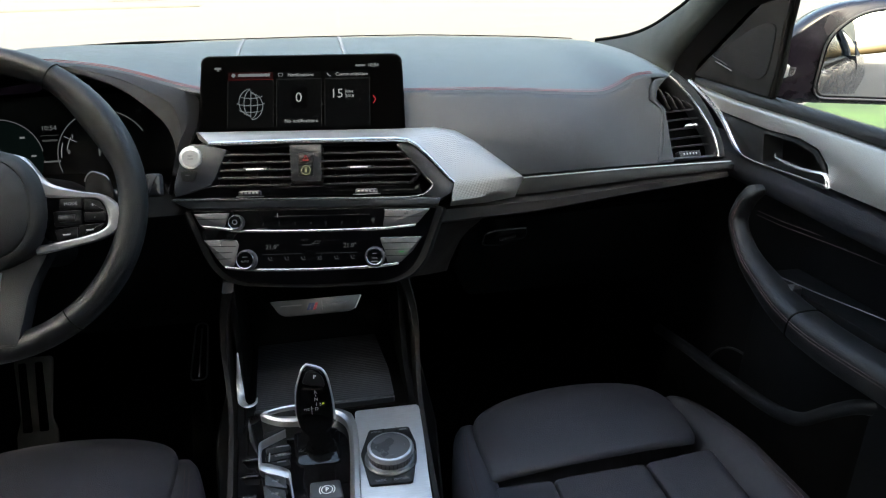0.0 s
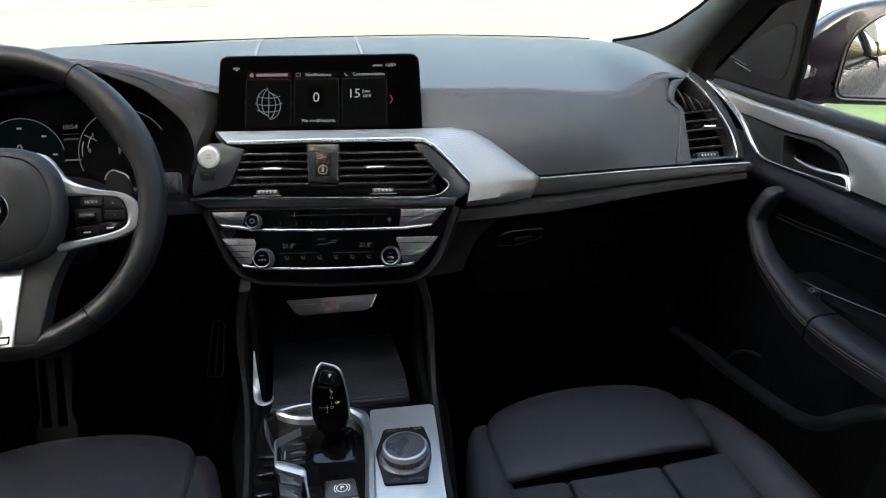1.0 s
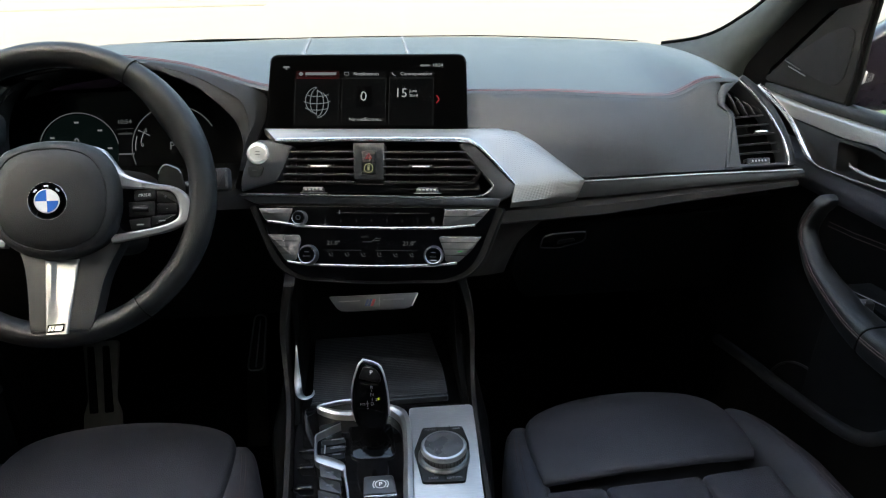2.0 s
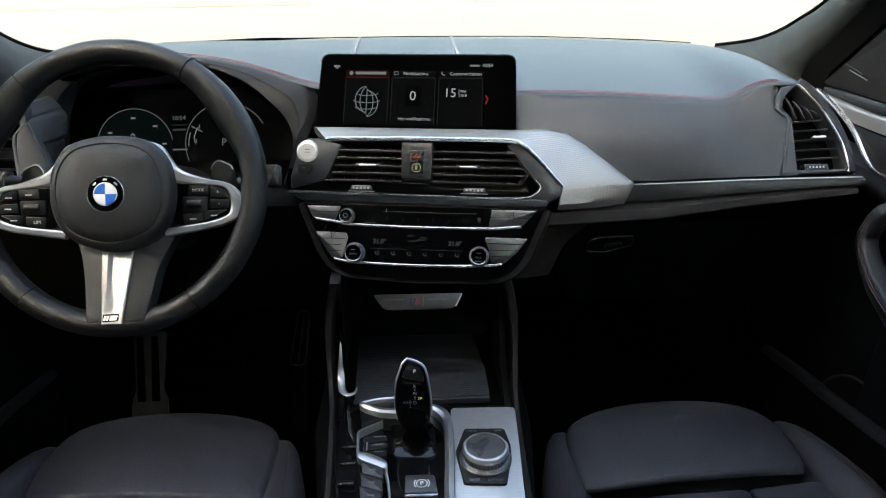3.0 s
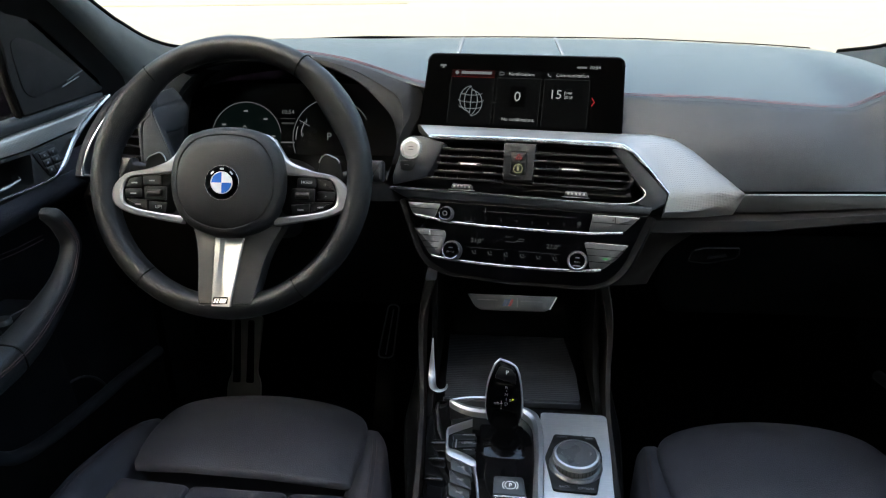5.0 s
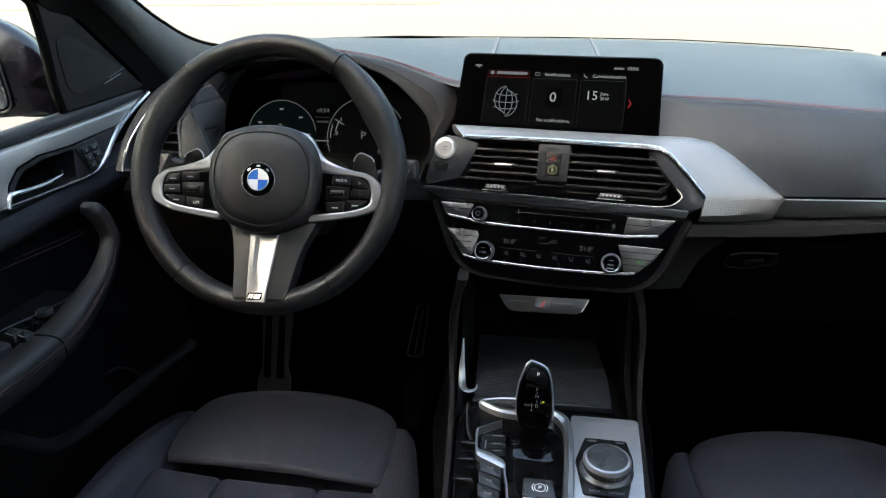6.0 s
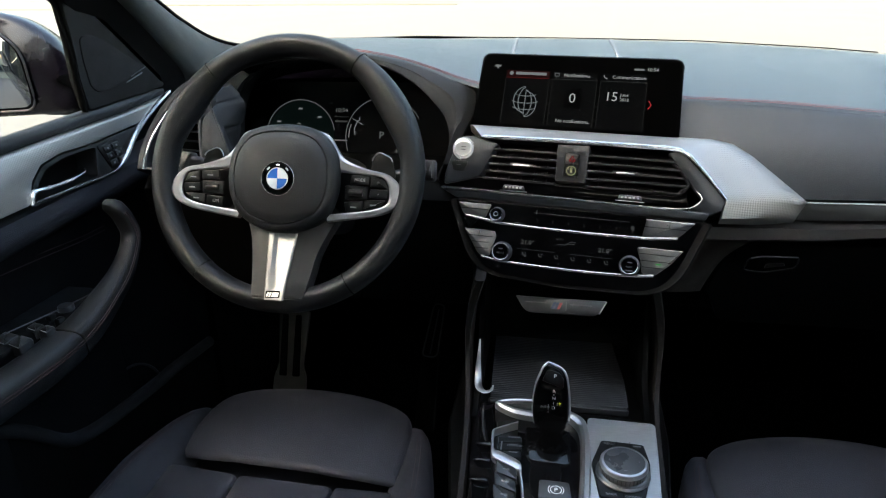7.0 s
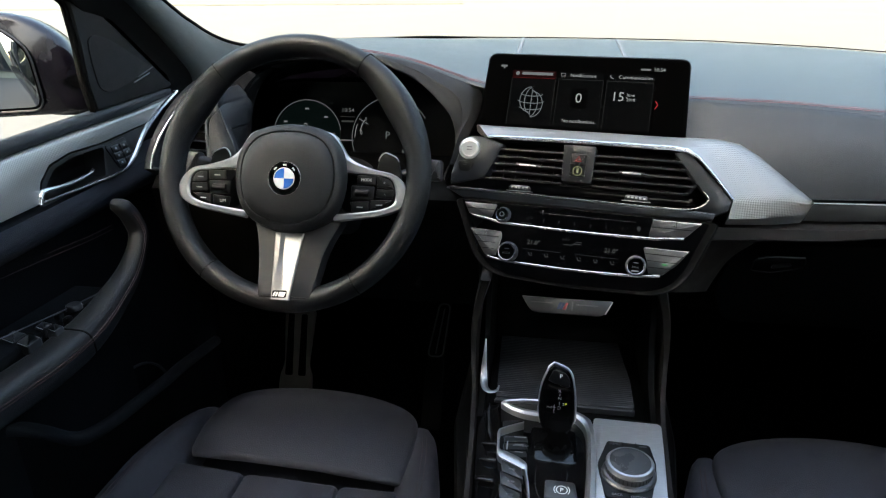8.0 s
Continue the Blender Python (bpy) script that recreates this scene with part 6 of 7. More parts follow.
    tube(bm, [(-0.008, -0.1165, 0.0005), (0.004, -0.1165, 0.0005), (0.010, -0.1115, 0.0005), (0.017, -0.1115, 0.0005), (0.015, -0.1145, 0.0005), (0.005, -0.1150, 0.0005)], 0.0005, 4)
    part("airflow_symbol", bm, M_DIM, c)
    bars("display_line", [(-0.063, -0.010, -0.1285, -0.1280)], 0.0002, M_DIM, c)
    bars("display_line", [(0.010, 0.068, -0.1285, -0.1280)], 0.0002, M_DIM, c)
    for k in range(6):
        x = -0.052 + 0.0225 * k
        bm = B()
        a = [(x - 0.0028, -0.1325), (x - 0.0014, -0.1365), (x + 0.0028, -0.1365)]
        tube(bm, [(px, py, 0.0004) for px, py in a], 0.0007, 4)
        tube(bm, [(x + 0.0005, -0.1320, 0.0004), (x + 0.0022, -0.1332, 0.0004), (x + 0.0012, -0.1345, 0.0004)], 0.0005, 4)
        part("key_symbol", bm, M_DIM, c)


M_GREEN = glow("green lamp", (0.1, 0.85, 0.15), 0.7)
M_DIGIT = glow("display digits", (0.6, 0.6, 0.58), 0.10)
M_DIM = glow("dim key print", (0.5, 0.5, 0.5), 0.05)
M_SLOT = mat("slot shadow", (0.02, 0.02, 0.02), 0.5, var=0)
climate_panel()


# ---- central display ----
def display():
    d = thing("central_display", SCREEN, "wide black tablet-style display showing three dark menu tiles", "display")
    bm = B()
    out = rounded([(-0.1475, -0.006), (0.1475, -0.006), (0.1440, 0.110), (-0.1440, 0.110)], [0.006, 0.006, 0.013, 0.013], 6)
    prism(bm, out, -0.022, 0.0, 0.003)
    part("housing", bm, M_BEZEL, d, "satin black rim")
    bm = B()
    tube(bm, [(p.x * 0.995, p.y * 0.995 + 0.0005, -0.0022) for p in out if p.y > 0.02], 0.0016, 8)
    part("rim", bm, M_RIM, d, "dark metal rim")
    bm = B()
    box(bm, -0.05, 0.05, -0.04, 0.01, -0.05, -0.015, 0.005)
    part("stand", bm, M_SATIN, d)
    bm = B()
    prism(bm, rounded([(-0.1425, -0.004), (0.1425, -0.004), (0.1395, 0.1055), (-0.1395, 0.1055)], 0.008, 4), -0.001, 0.0006)
    part("glass", bm, M_DISPLAY, d, "glossy black screen glass")
    menu = B()
    box(menu, -0.125, 0.130, 0.000, 0.100, 0.0004, 0.0007)
    scr = part("menu_page", menu, M_BLACK, d, "dark menu page", smooth=0)
    scr.location = (-0.0065, -0.001, 0.0)
    # three tiles
    for k, (x0, x1) in enumerate(((-0.098, -0.034), (-0.0290, 0.0345), (0.0400, 0.1035))):
        bars("tile", [(x0, x1, 0.004, 0.0745)], 0.0006, M_TILE, scr, 0.0002)
        bars("tile_header", [(x0, x1, 0.0755, 0.0865)], 0.0006, M_TILERED if k == 0 else M_TILE, scr, 0.0002)
        bars("tile_line", [(x0, x1, 0.0747, 0.0752)], 0.0008, M_LINERED if k == 0 else M_LINE, scr, 0.0002)
        bars("tile_edge", [(x0 - 0.0004, x0, 0.004, 0.0745)], 0.0008, M_LINE, scr, 0.0001)
        bars("tile_edge", [(x1, x1 + 0.0004, 0.004, 0.0745)], 0.0008, M_LINE, scr, 0.0001)
    bars("tile_joint", [(-0.034, -0.029, 0.0368, 0.0375)], 0.0008, M_LINE, scr, 0.0001)
    bars("tile_joint", [(0.0345, 0.040, 0.0360, 0.0367)], 0.0008, M_LINE, scr, 0.0001)
    z = 0.0010
    bars("title_bar", [(-0.084, -0.0385, 0.0795, 0.0838)], z, M_GREY, scr, 0.0002)
    writing("Notifications", 0.0072, at(0.0055, 0.0812, z), M_SCR, scr, thin=0.0001)
    writing("Communication", 0.0072, at(0.0785, 0.0812, z), M_SCR, scr, thin=0.0001)
    writing("0", 0.0210, at(0.0025, 0.0470, z), M_SCR, scr, thin=0.0001)
    writing("No notifications.", 0.0072, at(0.0065, 0.0130, z), M_SCR, scr, thin=0.0001)
    writing("15", 0.0190, at(0.0570, 0.0520, z), M_SCR, scr, thin=0.0001)
    writing("June", 0.0066, at(0.0690, 0.0555, z), M_SCR, scr, align="LEFT", thin=0.0001)
    writing("2018", 0.0062, at(0.0690, 0.0485, z), M_SCR, scr, align="LEFT", thin=0.0001)
    writing("10:54", 0.0072, at(0.1095, 0.0940, z), M_SCR, scr, thin=0.0001)
    bars("day_bar", [(0.084, 0.098, 0.0924, 0.0952)], z, M_GREY, scr, 0.0001)
    bars("status_mark", [(-0.1175, -0.108, 0.0905, 0.0935)], z, M_GREY, scr, 0.0001)
    bars("status_mark", [(-0.1135, -0.111, 0.088, 0.0905)], z, M_GREY, scr, 0.0001)
    bm = B()
    tube(bm, [(0.1085, 0.049, z), (0.1125, 0.043, z), (0.1085, 0.037, z)], 0.0007, 4)
    part("arrow", bm, M_SCRRED, scr, "red arrow")
    # wire globe
    bm = B()
    c, r = V(-0.0655, 0.0385), 0.0195
    for k in range(-2, 3):
        w = math.sin(radians(90 * k / 3.0))
        tube(bm, [(c.x + r * w * math.cos(t), c.y + r * math.sin(t) - 0.004 * w, z) for t in [radians(-85 + 10 * i) for i in range(18)]], 0.0006, 4)
    for k in (-0.5, 0.0, 0.55):
        h = math.sqrt(1 - k * k)
        tube(bm, [(c.x + r * h * math.sin(t), c.y + r * k - 0.004 * math.cos(t) + 0.002, z) for t in [radians(-85 + 17 * i) for i in range(11)]], 0.0006, 4)
    part("globe", bm, M_GREYBLUE, scr, "pale wire globe symbol")
    bars("number_box", [(-0.0085, 0.0145, 0.0320, 0.0625)], 0.0007, M_BLACK, scr, 0.0002)
    bm = B()
    lathe(bm, [(0.0030, z), (0.0030, z + 0.0002), (0.0004, z + 0.0002)], 16, at(-0.0905, 0.0815, 0))
    part("title_symbol", bm, M_GREY, scr)
    bm = B()
    tube(bm, [(-0.0265, 0.0795, z), (-0.0205, 0.0795, z), (-0.0205, 0.0838, z), (-0.0265, 0.0838, z)], 0.0005, 4, closed=True)
    part("title_symbol", bm, M_GREY, scr)
    bm = B()
    tube(bm, smooth_path([(0.0435, 0.0835, z), (0.0440, 0.0812, z), (0.0465, 0.0792, z), (0.0485, 0.0790, z)], 3), 0.0008, 4)
    part("title_symbol", bm, M_GREY, scr)


M_BEZEL = mat("display bezel", (0.0012, 0.0012, 0.0013), 0.5, var=0.05, spec=0.0)
M_RIM = mat("dark metal rim", (0.045, 0.048, 0.052), 0.3, 0.8, var=0)
M_DISPLAY = mat("screen glass", (0.0008, 0.0008, 0.0008), 0.1, var=0, spec=0.0)
M_TILE = glow("tile", (0.012, 0.012, 0.0125), 0.10)
M_TILERED = glow("selected tile", (0.05, 0.012, 0.012), 0.2)
M_LINE = glow("tile line", (0.08, 0.08, 0.075), 0.35)
M_LINERED = glow("selected line", (0.35, 0.03, 0.03), 0.25)
M_GREY = glow("grey screen print", (0.45, 0.45, 0.45), 0.28)
M_GREYBLUE = glow("globe print", (0.42, 0.45, 0.46), 0.25)
M_SCR = glow("white screen print", (0.62, 0.62, 0.6), 0.42)
M_SCRRED = glow("red screen print", (0.7, 0.05, 0.06), 0.4)
M_BLACK = mat("screen black", (0.0008, 0.0008, 0.0008), 0.2, var=0, spec=0.0)
display()


# ---- instrument cluster ----
def cluster():
    c = thing("instrument_cluster", face((-0.39, 0.215, 0.98), 18), "dark digital instrument cluster with two round gauges under a hood", "instrument cluster")
    bm = B()
    prism(bm, rounded([(-0.205, -0.06), (0.205, -0.06), (0.195, 0.055), (0.14, 0.085), (-0.14, 0.085), (-0.195, 0.055)], 0.03), -0.01, 0.0)
    part("panel", bm, M_BLACKPANEL, c)
    inv = c.matrix_world.inverted()
    for nm, cx, cz, r in (("left", -0.465, 0.970, 0.062), ("right", -0.314, 0.970, 0.069)):
        q = inv @ V(cx, 0.215, cz)
        G = at(q.x, q.y, 0.0)
        bm = B()
        lathe(bm, [(r - 0.002, 0.0), (r - 0.002, 0.0008), (0.0005, 0.001)], 48, G)
        part("dial", bm, M_DIALG if nm == "left" else M_BLACKPANEL, c)
        bm = B()
        a0, a1 = (10, 190) if nm == "left" else (30, 205)
        tube(bm, [G @ V(r * math.cos(radians(a)), r * math.sin(radians(a)), 0.003) for a in range(a0, a1, 5)], 0.0008, 8)
        part("dial_ring", bm, M_RING, c, "pale dial ring")
        if nm == "left":
            writing("0", 0.019, G @ at(-0.004, 0.0150, 0.0012), M_GREY, c)
            for a, w in ((150, 0.007), (92, 0.007), (45, 0.007), (5, 0.007)):
                x, y = q.x + 0.047 * math.cos(radians(a)), q.y + 0.047 * math.sin(radians(a))
                bars("dial_number", [(x - w / 2, x + w / 2, y - 0.0014, y + 0.0014)], 0.0012, M_GREY, c)
        else:
            writing("1", 0.010, G @ at(-0.0455, 0.031, 0.0012), M_GREY, c)
            writing("0", 0.009, G @ at(-0.053, 0.007, 0.0012), M_GREY, c)
            writing("P", 0.018, G @ at(-0.006, 0.004, 0.0012), M_FAINT, c)
            writing("6", 0.009, G @ at(0.022, -0.022, 0.0012), M_GREY, c)
            for a0, a1, rr in ((160, 183, 0.064), (148, 170, 0.056)):
                bm = B()
                tube(bm, [G @ V(rr * math.cos(radians(a)), rr * math.sin(radians(a)), 0.002) for a in range(a0, a1, 3)], 0.0007, 6)
                part("scale_arc", bm, M_GREY, c)
            bm = B()
            tube(bm, [G @ V(-0.058, 0.032, 0.002), G @ V(-0.040, 0.022, 0.002)], 0.0006, 5)
            part("needle", bm, M_GREY, c)
    q = inv @ V(-0.3925, 0.215, 1.018)
    writing("10:54", 0.0105, at(q.x, q.y, 0.0006), M_FAINT, c)
    bars("display_bar", [(q.x - 0.013, q.x + 0.013, q.y - 0.0115, q.y - 0.0108)], 0.0004, M_LINE, c)
    bars("display_bar", [(q.x - 0.011, q.x + 0.011, q.y - 0.0205, q.y - 0.0175)], 0.0004, M_LINE, c)
    bars("display_bar", [(q.x - 0.024, q.x + 0.018, q.y - 0.053, q.y - 0.0505)], 0.0004, M_FAINT, c)
    # hood: arch with a turned lip
    hood = B()
    rings = []
    arch = [(-0.615, 0.93), (-0.608, 1.0), (-0.585, 1.05), (-0.545, 1.090), (-0.47, 1.112), (-0.39, 1.1175), (-0.32, 1.1125), (-0.265, 1.100), (-0.215, 1.077), (-0.180, 1.045), (-0.168, 1.00), (-0.166, 0.93)]
    pts = [p.to_2d() for p in smooth_path([(x, z, 0) for x, z in arch], 4)]
    mid = V(-0.39, 0.98)
    for k, y in ((0.86, 0.25), (0.95, 0.15), (0.985, 0.128), (1.0, 0.130), (1.005, 0.14), (0.99, 0.26)):
        rings.append([V((mid + (p - mid) * k).x, y, (mid + (p - mid) * k).y) for p in pts])
    vs = [[hood.verts.new(p) for p in r] for r in rings]
    for i in range(len(vs)):
        a, b = vs[i], vs[(i + 1) % len(vs)]
        for j in range(len(pts) - 1):
            hood.faces.new((a[j], a[j + 1], b[j + 1], b[j]))
    part("hood", hood, M_DARK, dashboard, "black instrument hood", smooth=60)
    bm = B()
    box(bm, -0.62, -0.165, 0.06, 0.24, 0.90, 0.935, 0.01)
    part("cluster_ledge", bm, M_SATIN, dashboard)


M_BLACKPANEL = mat("black display", (0.002, 0.002, 0.0025), 0.25, var=0, spec=0.1)
M_FAINT = glow("faint display print", (0.45, 0.45, 0.44), 0.16)
M_RING = glow("dial ring", (0.5, 0.5, 0.5), 0.12)
M_DIALG = glow("dial glow", (0.012, 0.022, 0.02), 0.12)
cluster()


# ---- steering wheel ----
def steering_wheel():
    w = thing("steering_wheel", WHEEL, "black leather three-spoke steering wheel with silver spokes and a round emblem", "steering wheel")
    R, N = 0.1730, 96
    RIM = Matrix.Translation((-0.003, 0.0025, -0.0054)) @ pose(0, 0, 0, -3.2, 0, 0)
    bm = B()
    rings = []
    for i in range(N):
        a = 2 * math.pi * i / N
        fat = 0.0163 + 0.0012 * (math.cos(2 * (a - radians(90)) + math.pi) * 0.5 + 0.5)
        deg = math.degrees(a) % 360
        deg = deg if deg < 180 else 360.0
        side = deg if deg < 90 else 180 - deg
        grip = 0.0085 * math.sin(math.pi * (side - 8) / 50) ** 1.5 if 8 < side < 58 else 0.0
        ring = []
        for j in range(16):
            b = 2 * math.pi * j / 16
            rr = R + fat * 0.95 * math.cos(b) - grip * max(0.0, -math.cos(b))
            ring.append(RIM @ V(rr * math.cos(a), rr * math.sin(a), fat * 1.12 * math.sin(b)))
        rings.append(ring)
    loft(bm, rings, closed=True)
    part("rim", bm, M_WHEEL, w, "black leather rim", smooth=60)
    for deg in (58, 130, 232, 304):
        a = radians(deg)
        bm = B()
        tube(bm, [RIM @ V((R + 0.0172 * math.cos(b)) * math.cos(a), (R + 0.0172 * math.cos(b)) * math.sin(a), 0.0190 * math.sin(b)) for b in [2 * math.pi * i / 24 for i in range(24)]], 0.0008, 5, closed=True)
        part("rim_seam", bm, M_RUBBER, w)
    # airbag cover
    bm = B()
    out = [p.to_2d() for p in smooth_path([(0.0, 0.060, 0), (0.042, 0.053, 0), (0.064, 0.030, 0), (0.071, -0.002, 0), (0.066, -0.036, 0), (0.046, -0.062, 0), (0.0, -0.075, 0), (-0.046, -0.062, 0), (-0.066, -0.036, 0), (-0.071, -0.002, 0), (-0.064, 0.030, 0), (-0.042, 0.053, 0)], 4, True)]
    c = V(0, -0.008)
    rings = [[(*(c + (p - c) * k), z) for p in out] for k, z in ((1.04, -0.025), (1.06, -0.008), (1.06, 0.004), (1.02, 0.014), (0.94, 0.0185), (0.90, 0.0190), (0.885, 0.0180), (0.87, 0.0195), (0.7, 0.0235), (0.45, 0.0262), (0.2, 0.0272))]
    HUB = Matrix.Translation((0.002, 0, 0.008))
    loft(bm, rings, m=HUB)
    part("airbag_cover", bm, M_COVERPAD, w, "black soft airbag cover", smooth=50)
    # emblem: plain quartered disc in a black ring
    C = HUB @ at(0, -0.0095, 0.0255)
    bm = B()
    lathe(bm, [(0.0222, 0), (0.0222, 0.0022), (0.0217, 0.0028), (0.0212, 0.0022), (0.0212, 0.001)], 40, C)
    e = part("emblem", bm, M_CHROME, w, "round emblem with blue and white quarters")
    bm = B()
    lathe(bm, [(0.0213, 0.0), (0.0213, 0.0024), (0.0135, 0.0030), (0.0135, 0.0)], 40, C)
    part("emblem_ring", bm, M_GLOSS, e)
    bm = B()
    lathe(bm, [(0.0142, 0.0), (0.0142, 0.0034), (0.0131, 0.0036), (0.0131, 0.0)], 40, C)
    part("emblem_edge", bm, M_SILVER, e)
    for k in range(4):
        bm = B()
        a0 = radians(90 * k)
        prism(bm, [(0, 0)] + [(0.0133 * math.cos(a0 + radians(9 * i)), 0.0133 * math.sin(a0 + radians(9 * i))) for i in range(11)], 0.001, 0.0033, m=C)
        part("emblem_quarter", bm, M_BLUE if k in (1, 3) else M_ENAMEL, e)
    for k in range(3):
        a = radians(135 - 45 * k)
        bm = B()
        tube(bm, [C @ V(0.0175 * math.cos(a + d), 0.0175 * math.sin(a + d), 0.0029) for d in (-0.13, 0, 0.13)], 0.0011, 6, flat=0.4)
        part("emblem_mark", bm, M_SILVER, e)
    # spokes
    for s in (-1, 1):
        X = Matrix.Translation((0, 0, 0.009)) @ Matrix.Diagonal((s, 1, 1, 1))
        bm = B()
        arm = rounded([(0.045, 0.050), (0.058, 0.044), (0.076, 0.020), (0.110, 0.008), (0.138, 0.001), (0.154, -0.015), (0.153, -0.034), (0.132, -0.047), (0.100, -0.054), (0.062, -0.060), (0.05, -0.05)], 0.006)
        prism(bm, arm, -0.024, -0.006, 0.004, X)
        part("spoke", bm, M_SATIN, w)
        bm = B()
        outer = smooth_path([(x_, y_, 0) for x_, y_ in ((0.047, 0.057), (0.060, 0.050), (0.079, 0.023), (0.111, 0.0098), (0.140, 0.003), (0.157, -0.015), (0.156, -0.036), (0.134, -0.049), (0.100, -0.056), (0.062, -0.062))], 4)
        inner = smooth_path([(x_, y_, 0) for x_, y_ in ((0.043, 0.050), (0.053, 0.036), (0.068, 0.008), (0.110, 0.0015), (0.134, -0.002), (0.1425, -0.017), (0.1405, -0.0345), (0.124, -0.0425), (0.096, -0.0475), (0.060, -0.052))], 4)
        loft(bm, [[X @ V(o.x, o.y, -0.012), X @ V(o.x, o.y, -0.003), X @ (o.lerp(q, 0.2) + V(0, 0, -0.001)), X @ (o.lerp(q, 0.8) + V(0, 0, -0.0008)), X @ V(q.x, q.y, -0.002), X @ V(q.x, q.y, -0.012)] for o, q in zip(outer, inner)])
        part("spoke_trim", bm, M_SPOKE, w, "satin silver spoke trim", smooth=20)
        bm = B()
        pod = rounded([(0.060, 0.004), (0.090, 0.0035), (0.112, 0.003), (0.136, -0.001), (0.1435, -0.017), (0.1415, -0.035), (0.125, -0.0435), (0.086, -0.0505), (0.074, -0.047), (0.060, -0.024)], 0.004)
        prism(bm, pod, -0.012, -0.003, 0.002, X)
        p = part("key_pod", bm, M_GLOSS, w)
        keys = ([(0.095, 0.0045), (0.121, 0.0045), (0.120, -0.008), (0.094, -0.0075)], [(0.122, 0.004), (0.140, 0.000), (0.1455, -0.012), (0.122, -0.011)], [(0.122, -0.0125), (0.146, -0.0135), (0.145, -0.0245), (0.121, -0.024)],
                [(0.087, -0.0095), (0.119, -0.0095), (0.118, -0.0275), (0.087, -0.0275)], [(0.086, -0.031), (0.1125, -0.0285), (0.112, -0.042), (0.089, -0.0445)], [(0.114, -0.0275), (0.144, -0.0265), (0.135, -0.0365), (0.114, -0.041)])
        for i, k in enumerate(keys):
            k = [(x_ * 0.97 - 0.001, y_ - 0.0035) for x_, y_ in k]
            bm = B()
            prism(bm, rounded(k, 0.002, 3), -0.004, -0.0012, 0.0012, X)
            part("key", bm, M_BTN, w)
            cx, cy = s * sum(q[0] for q in k) / 4, sum(q[1] for q in k) / 4
            if i == 3:
                bm = B()
                tube(bm, [(cx - 0.009, cy, 0.0085), (cx + 0.009, cy, 0.0085)], 0.0042, 12)
                part("thumb_roller", bm, M_SATIN, w)
                bm = B()
                tube(bm, [(cx - 0.0055, cy + 0.0035, 0.0117), (cx + 0.0055, cy + 0.0035, 0.0117)], 0.0005, 5)
                part("roller_line", bm, M_KEY, w)
            elif s > 0 and i in (0, 1, 2):
                writing({0: "MODE", 1: "+", 2: "-"}[i], {0: 0.0052, 1: 0.007, 2: 0.007}[i], at(cx, cy, 0.0080), M_KEYPRINT, w)
            elif s < 0 and i == 4:
                writing("LIM", 0.0058, at(cx + 0.002, cy, 0.0080), M_KEYPRINT, w)
            else:
                bars("key_symbol", [(cx - 0.004, cx + 0.004, cy - 0.0015, cy)], 0.0078, M_KEYPRINT, w)
        # shift paddle behind
        bm = B()
        pad = rounded([(0.104, 0.0), (0.108, 0.030), (0.116, 0.038), (0.134, 0.030), (0.140, 0.006), (0.136, -0.01)], 0.005)
        prism(bm, pad, -0.052, -0.046, 0.002, X)
        part("shift_paddle", bm, M_BTN, w, "dark metal shift paddle")
        bm = B()
        q = [X @ V(p_.x, p_.y, -0.046) for p_ in pad if p_.y > 0.012]
        tube(bm, q, 0.0009, 6)
        part("paddle_edge", bm, M_SILVER, w)
    bm = B()
    flank = [(-0.072, -0.030), (-0.060, -0.053), (-0.0480, -0.074), (-0.0410, -0.100), (-0.0365, -0.130), (-0.0335, -0.158), (-0.030, -0.166)]
    other = [(0.036, -0.166), (0.0400, -0.158), (0.0455, -0.134), (0.0505, -0.108), (0.0590, -0.085), (0.0720, -0.058), (0.080, -0.034)]
    low = [p.to_2d() for p in smooth_path([(x_, y_, 0) for x_, y_ in flank], 3)] + [p.to_2d() for p in smooth_path([(x_, y_, 0) for x_, y_ in other], 3)]
    TILT_Z = Matrix(((1, 0, 0, 0), (0, 1, 0, 0), (0, -0.25, 1, -0.0200), (0, 0, 0, 1)))
    prism(bm, low, -0.024, 0.003, 0.004, TILT_Z)
    part("lower_spoke", bm, M_COVERPAD, w, smooth=30)
    bm = B()
    rings = []
    for y_, x0, x1 in ((-0.0790, -0.0180, 0.0213), (-0.0830, -0.0177, 0.0208), (-0.110, -0.0158, 0.0182), (-0.140, -0.0137, 0.0150), (-0.1540, -0.0128, 0.0136), (-0.1665, -0.0119, 0.0123)):
        dip = 0.0028 if y_ > -0.15 else 0.0
        w_ = x1 - x0
        sec = [(x0, -0.006), (x0, 0.0055), (x0 + 0.0012, 0.0065), (x0 + w_ * 0.20, 0.0065), (x0 + w_ * 0.34, 0.0065 - dip), (x0 + w_ * 0.70, 0.0065 - dip), (x0 + w_ * 0.86, 0.0065), (x1 - 0.0012, 0.0065), (x1, 0.0055), (x1, -0.006)]
        rings.append([TILT_Z @ V(x_, y_, z_) for x_, z_ in sec])
    loft(bm, rings)
    part("lower_trim", bm, M_SPOKE_LOW, w, "satin silver lower spoke trim with a hollow", smooth=25)
    badge = [(-0.0102, -0.1550), (0.0090, -0.1540), (0.0087, -0.1632), (-0.0104, -0.1644)]
    bm = B()
    prism(bm, rounded(badge, 0.0012, 2), 0.005, 0.0072, 0.0003, TILT_Z)
    part("badge", bm, M_GLOSS, w, "small dark badge plate")
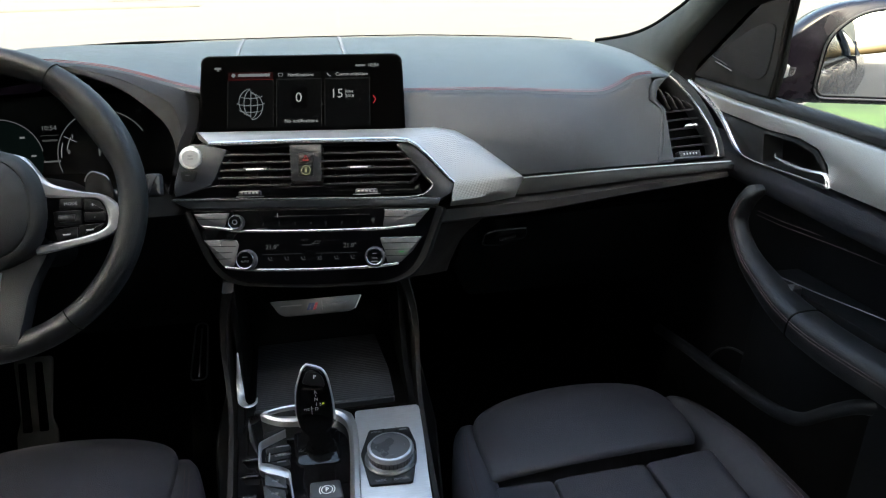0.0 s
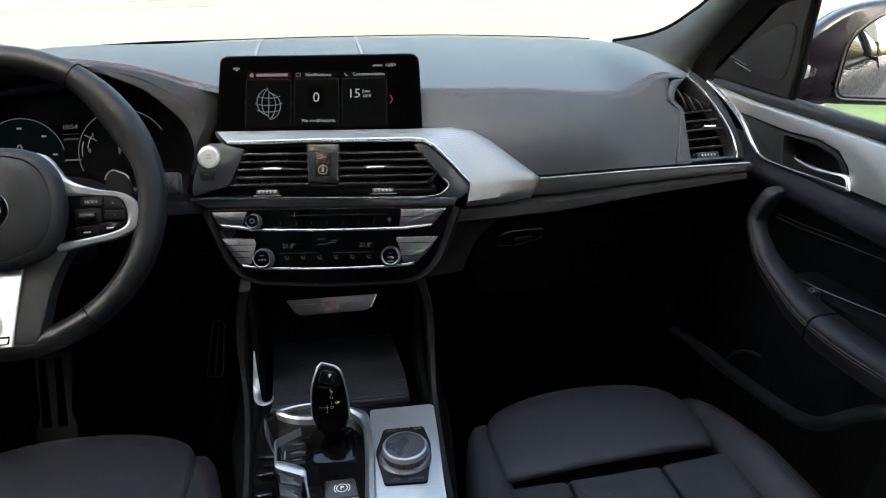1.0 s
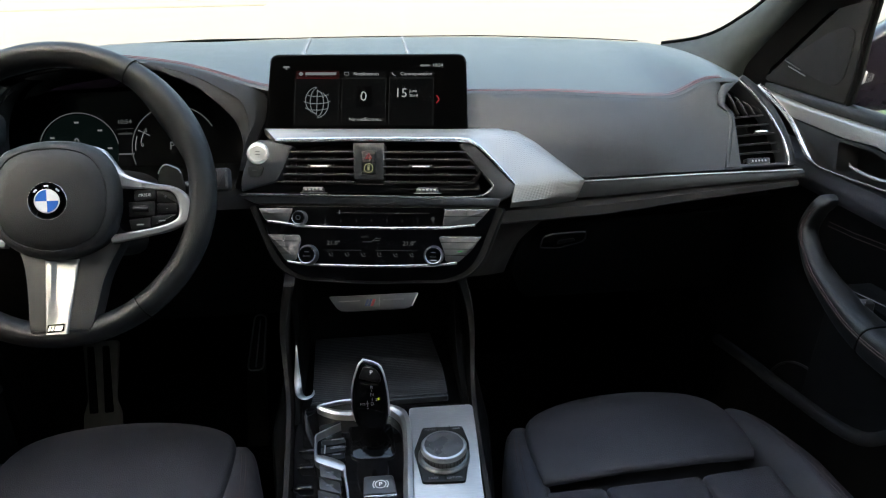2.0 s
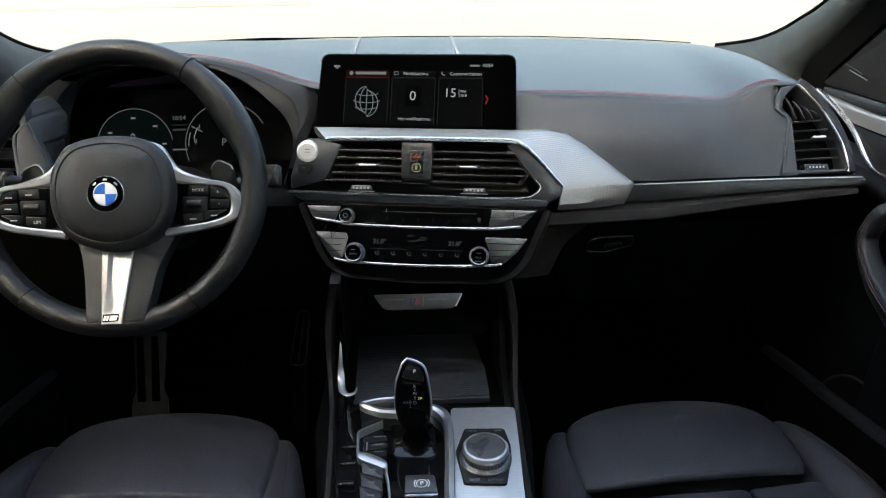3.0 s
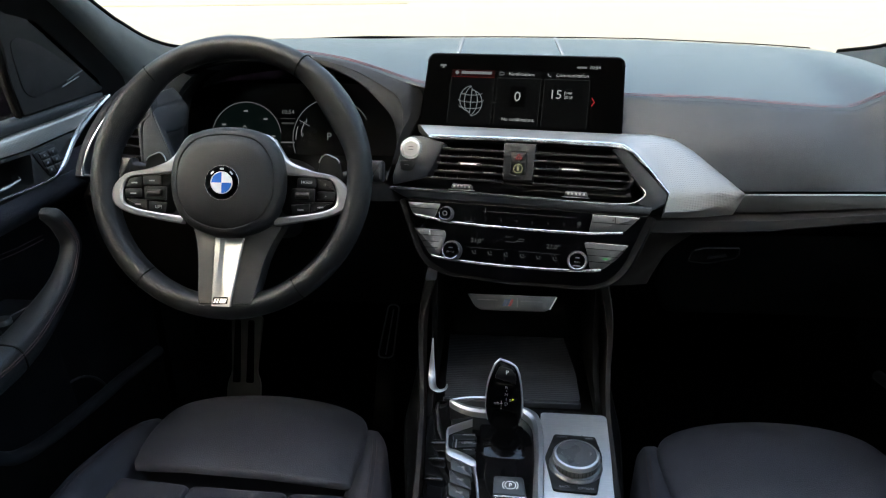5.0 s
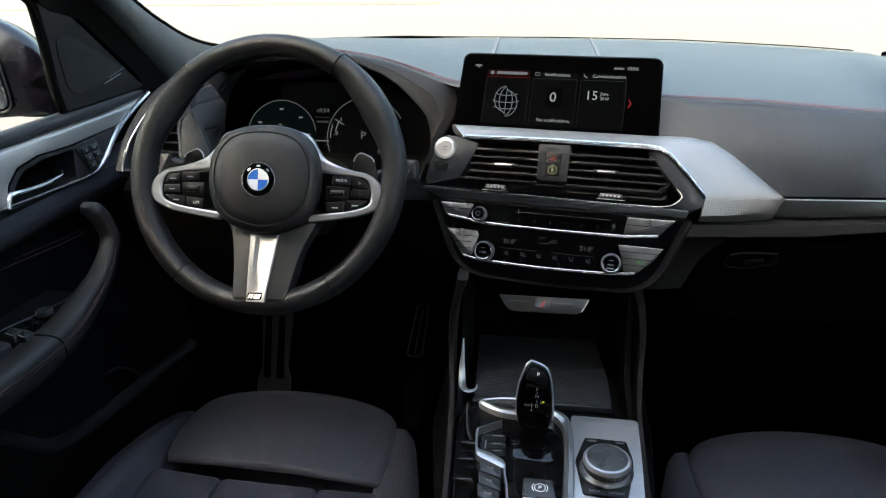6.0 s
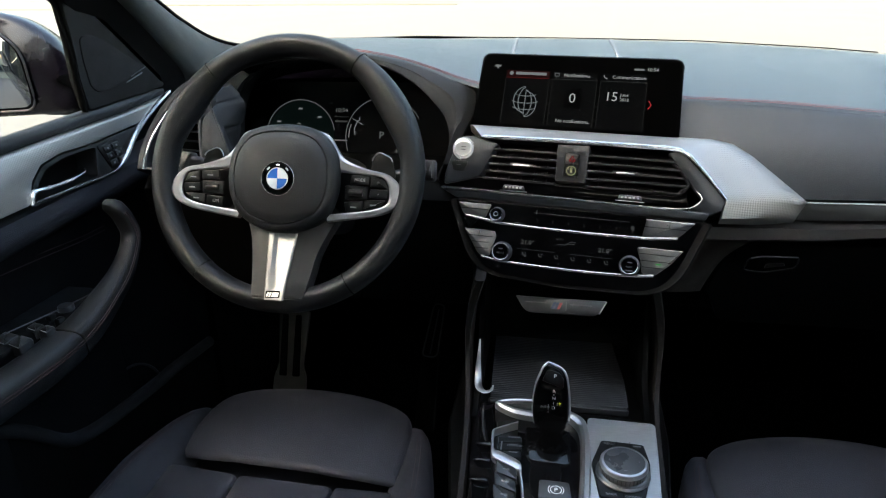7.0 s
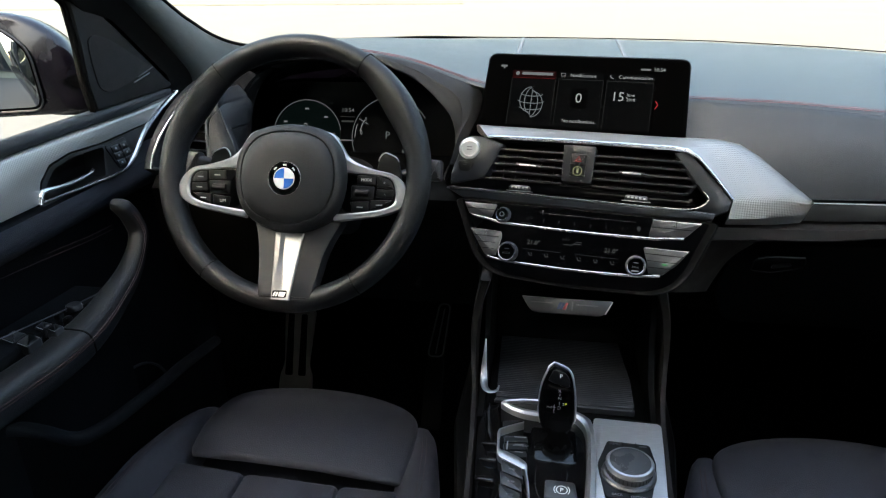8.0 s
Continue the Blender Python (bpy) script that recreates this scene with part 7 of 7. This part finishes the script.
    for x0, x1 in ((-0.0085, -0.0062), (-0.0050, -0.0027), (-0.0012, 0.0072)):
        bm = B()
        prism(bm, [(x0 - 0.001, -0.1622), (x1 - 0.001, -0.1622), (x1 + 0.0008, -0.1565), (x0 + 0.0008, -0.1565)], 0.0072, 0.0076, 0, TILT_Z)
        part("badge_mark", bm, M_SILVER, w)
    # column shroud and stalks
    col = thing("steering_column", WHEEL, "black steering column shroud with two stalks", "steering column")
    bm = B()
    rings = [[(p[0] * k, p[1] * k - 0.012, z) for p in rounded([(-0.055, -0.06), (0.055, -0.06), (0.06, 0.03), (0.03, 0.055), (-0.03, 0.055), (-0.06, 0.03)], 0.03)] for k, z in ((0.85, -0.035), (1.0, -0.06), (1.15, -0.22))]
    loft(bm, rings)
    part("shroud", bm, M_SATIN, col)
    for s in (-1, 1):
        bm = B()
        tube(bm, smooth_path([(s * 0.05, -0.002, -0.085), (s * 0.11, 0.004, -0.085), (s * 0.150, 0.014, -0.080), (s * 0.175, 0.018, -0.074)], 4), [0.007 + 0.0004 * i for i in range(13)], 10, flat=0.8)
        part("stalk", bm, M_SATIN, col, "dark control stalk")
        bm = B()
        box(bm, s * 0.180 - 0.010, s * 0.180 + 0.010, 0.004, 0.034, -0.082, -0.066, 0.005)
        part("stalk_tip", bm, M_SWITCH, col)


M_COVERPAD = mat("soft airbag skin", (0.0098, 0.0100, 0.0110), 0.5, spec=0.4, bump=0.2, bscale=1000, kind="voronoi", var=0.08)
# darker copy of the spoke metal: the dimmer reflection is in its base
M_SPOKE_LOW = mat("darkened spoke metal", (0.225, 0.225, 0.232), 0.36, 0.85, var=0.06, vscale=60)
M_SPOKE = mat("satin spoke metal", (0.36, 0.36, 0.37), 0.34, 0.85, var=0.04)
steering_wheel()


# ---- pedals and footwell ----
def pedals():
    b = thing("brake_pedal", face((-0.612, 0.40, 0.40), 25), "steel brake pedal with rubber inserts", "pedal")
    bm = B()
    prism(bm, rounded([(-0.034, -0.105), (0.046, -0.105), (0.046, -0.055), (0.036, -0.03), (0.046, 0.10), (-0.030, 0.10), (-0.024, -0.03), (-0.034, -0.06)], 0.010), -0.008, 0.0, 0.002)
    part("plate", bm, M_STEEL, b)
    for x in (-0.012, 0.020):
        bm = B()
        prism(bm, rounded([(x - 0.008, -0.055), (x + 0.010, -0.055), (x + 0.006, 0.09), (x - 0.008, 0.09)], 0.004), -0.002, 0.003, 0.001)
        part("rubber_insert", bm, M_RUBBER, b)
    bm = B()
    tube(bm, [(0.0, 0.06, -0.01), (0.0, 0.20, -0.05), (0.0, 0.34, -0.10)], 0.010, 8)
    part("arm", bm, M_SATIN, b)
    g = thing("accelerator_pedal", face((-0.272, 0.40, 0.485), 25), "steel accelerator pedal with rubber inserts", "pedal")
    bm = B()
    prism(bm, rounded([(-0.018, -0.062), (0.022, -0.062), (0.033, 0.064), (0.004, 0.066)], 0.008), -0.010, 0.0, 0.002)
    part("plate", bm, M_RUBBER, g)
    bm = B()
    tube(bm, [(p.x, p.y, 0.001) for p in rounded([(-0.015, -0.058), (0.019, -0.058), (0.031, 0.060), (0.007, 0.062)], 0.012)], 0.0018, 6, closed=True)
    part("steel_edge", bm, M_KEY, g)
    bm = B()
    tube(bm, [(0.003, -0.052, 0.001), (0.018, 0.050, 0.001)], 0.0016, 6)
    part("steel_rib", bm, M_KEY, g)
    bm = B()
    prism(bm, rounded([(-0.024, -0.24), (0.02, -0.24), (0.020, -0.062), (-0.017, -0.062)], 0.006), -0.03, -0.005)
    part("foot", bm, M_RUBBER, g)
    for s in (1, -1):
        bm = B()
        box(bm, 0.25, 0.66, 0.26, 1.03, -0.09, -0.012, 0.004, Matrix(((0, 0, -s, s * 0.69), (1, 0, 0, 0), (0, 1, 0, 0), (0, 0, 0, 1))))
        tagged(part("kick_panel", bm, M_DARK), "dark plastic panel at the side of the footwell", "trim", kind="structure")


pedals()
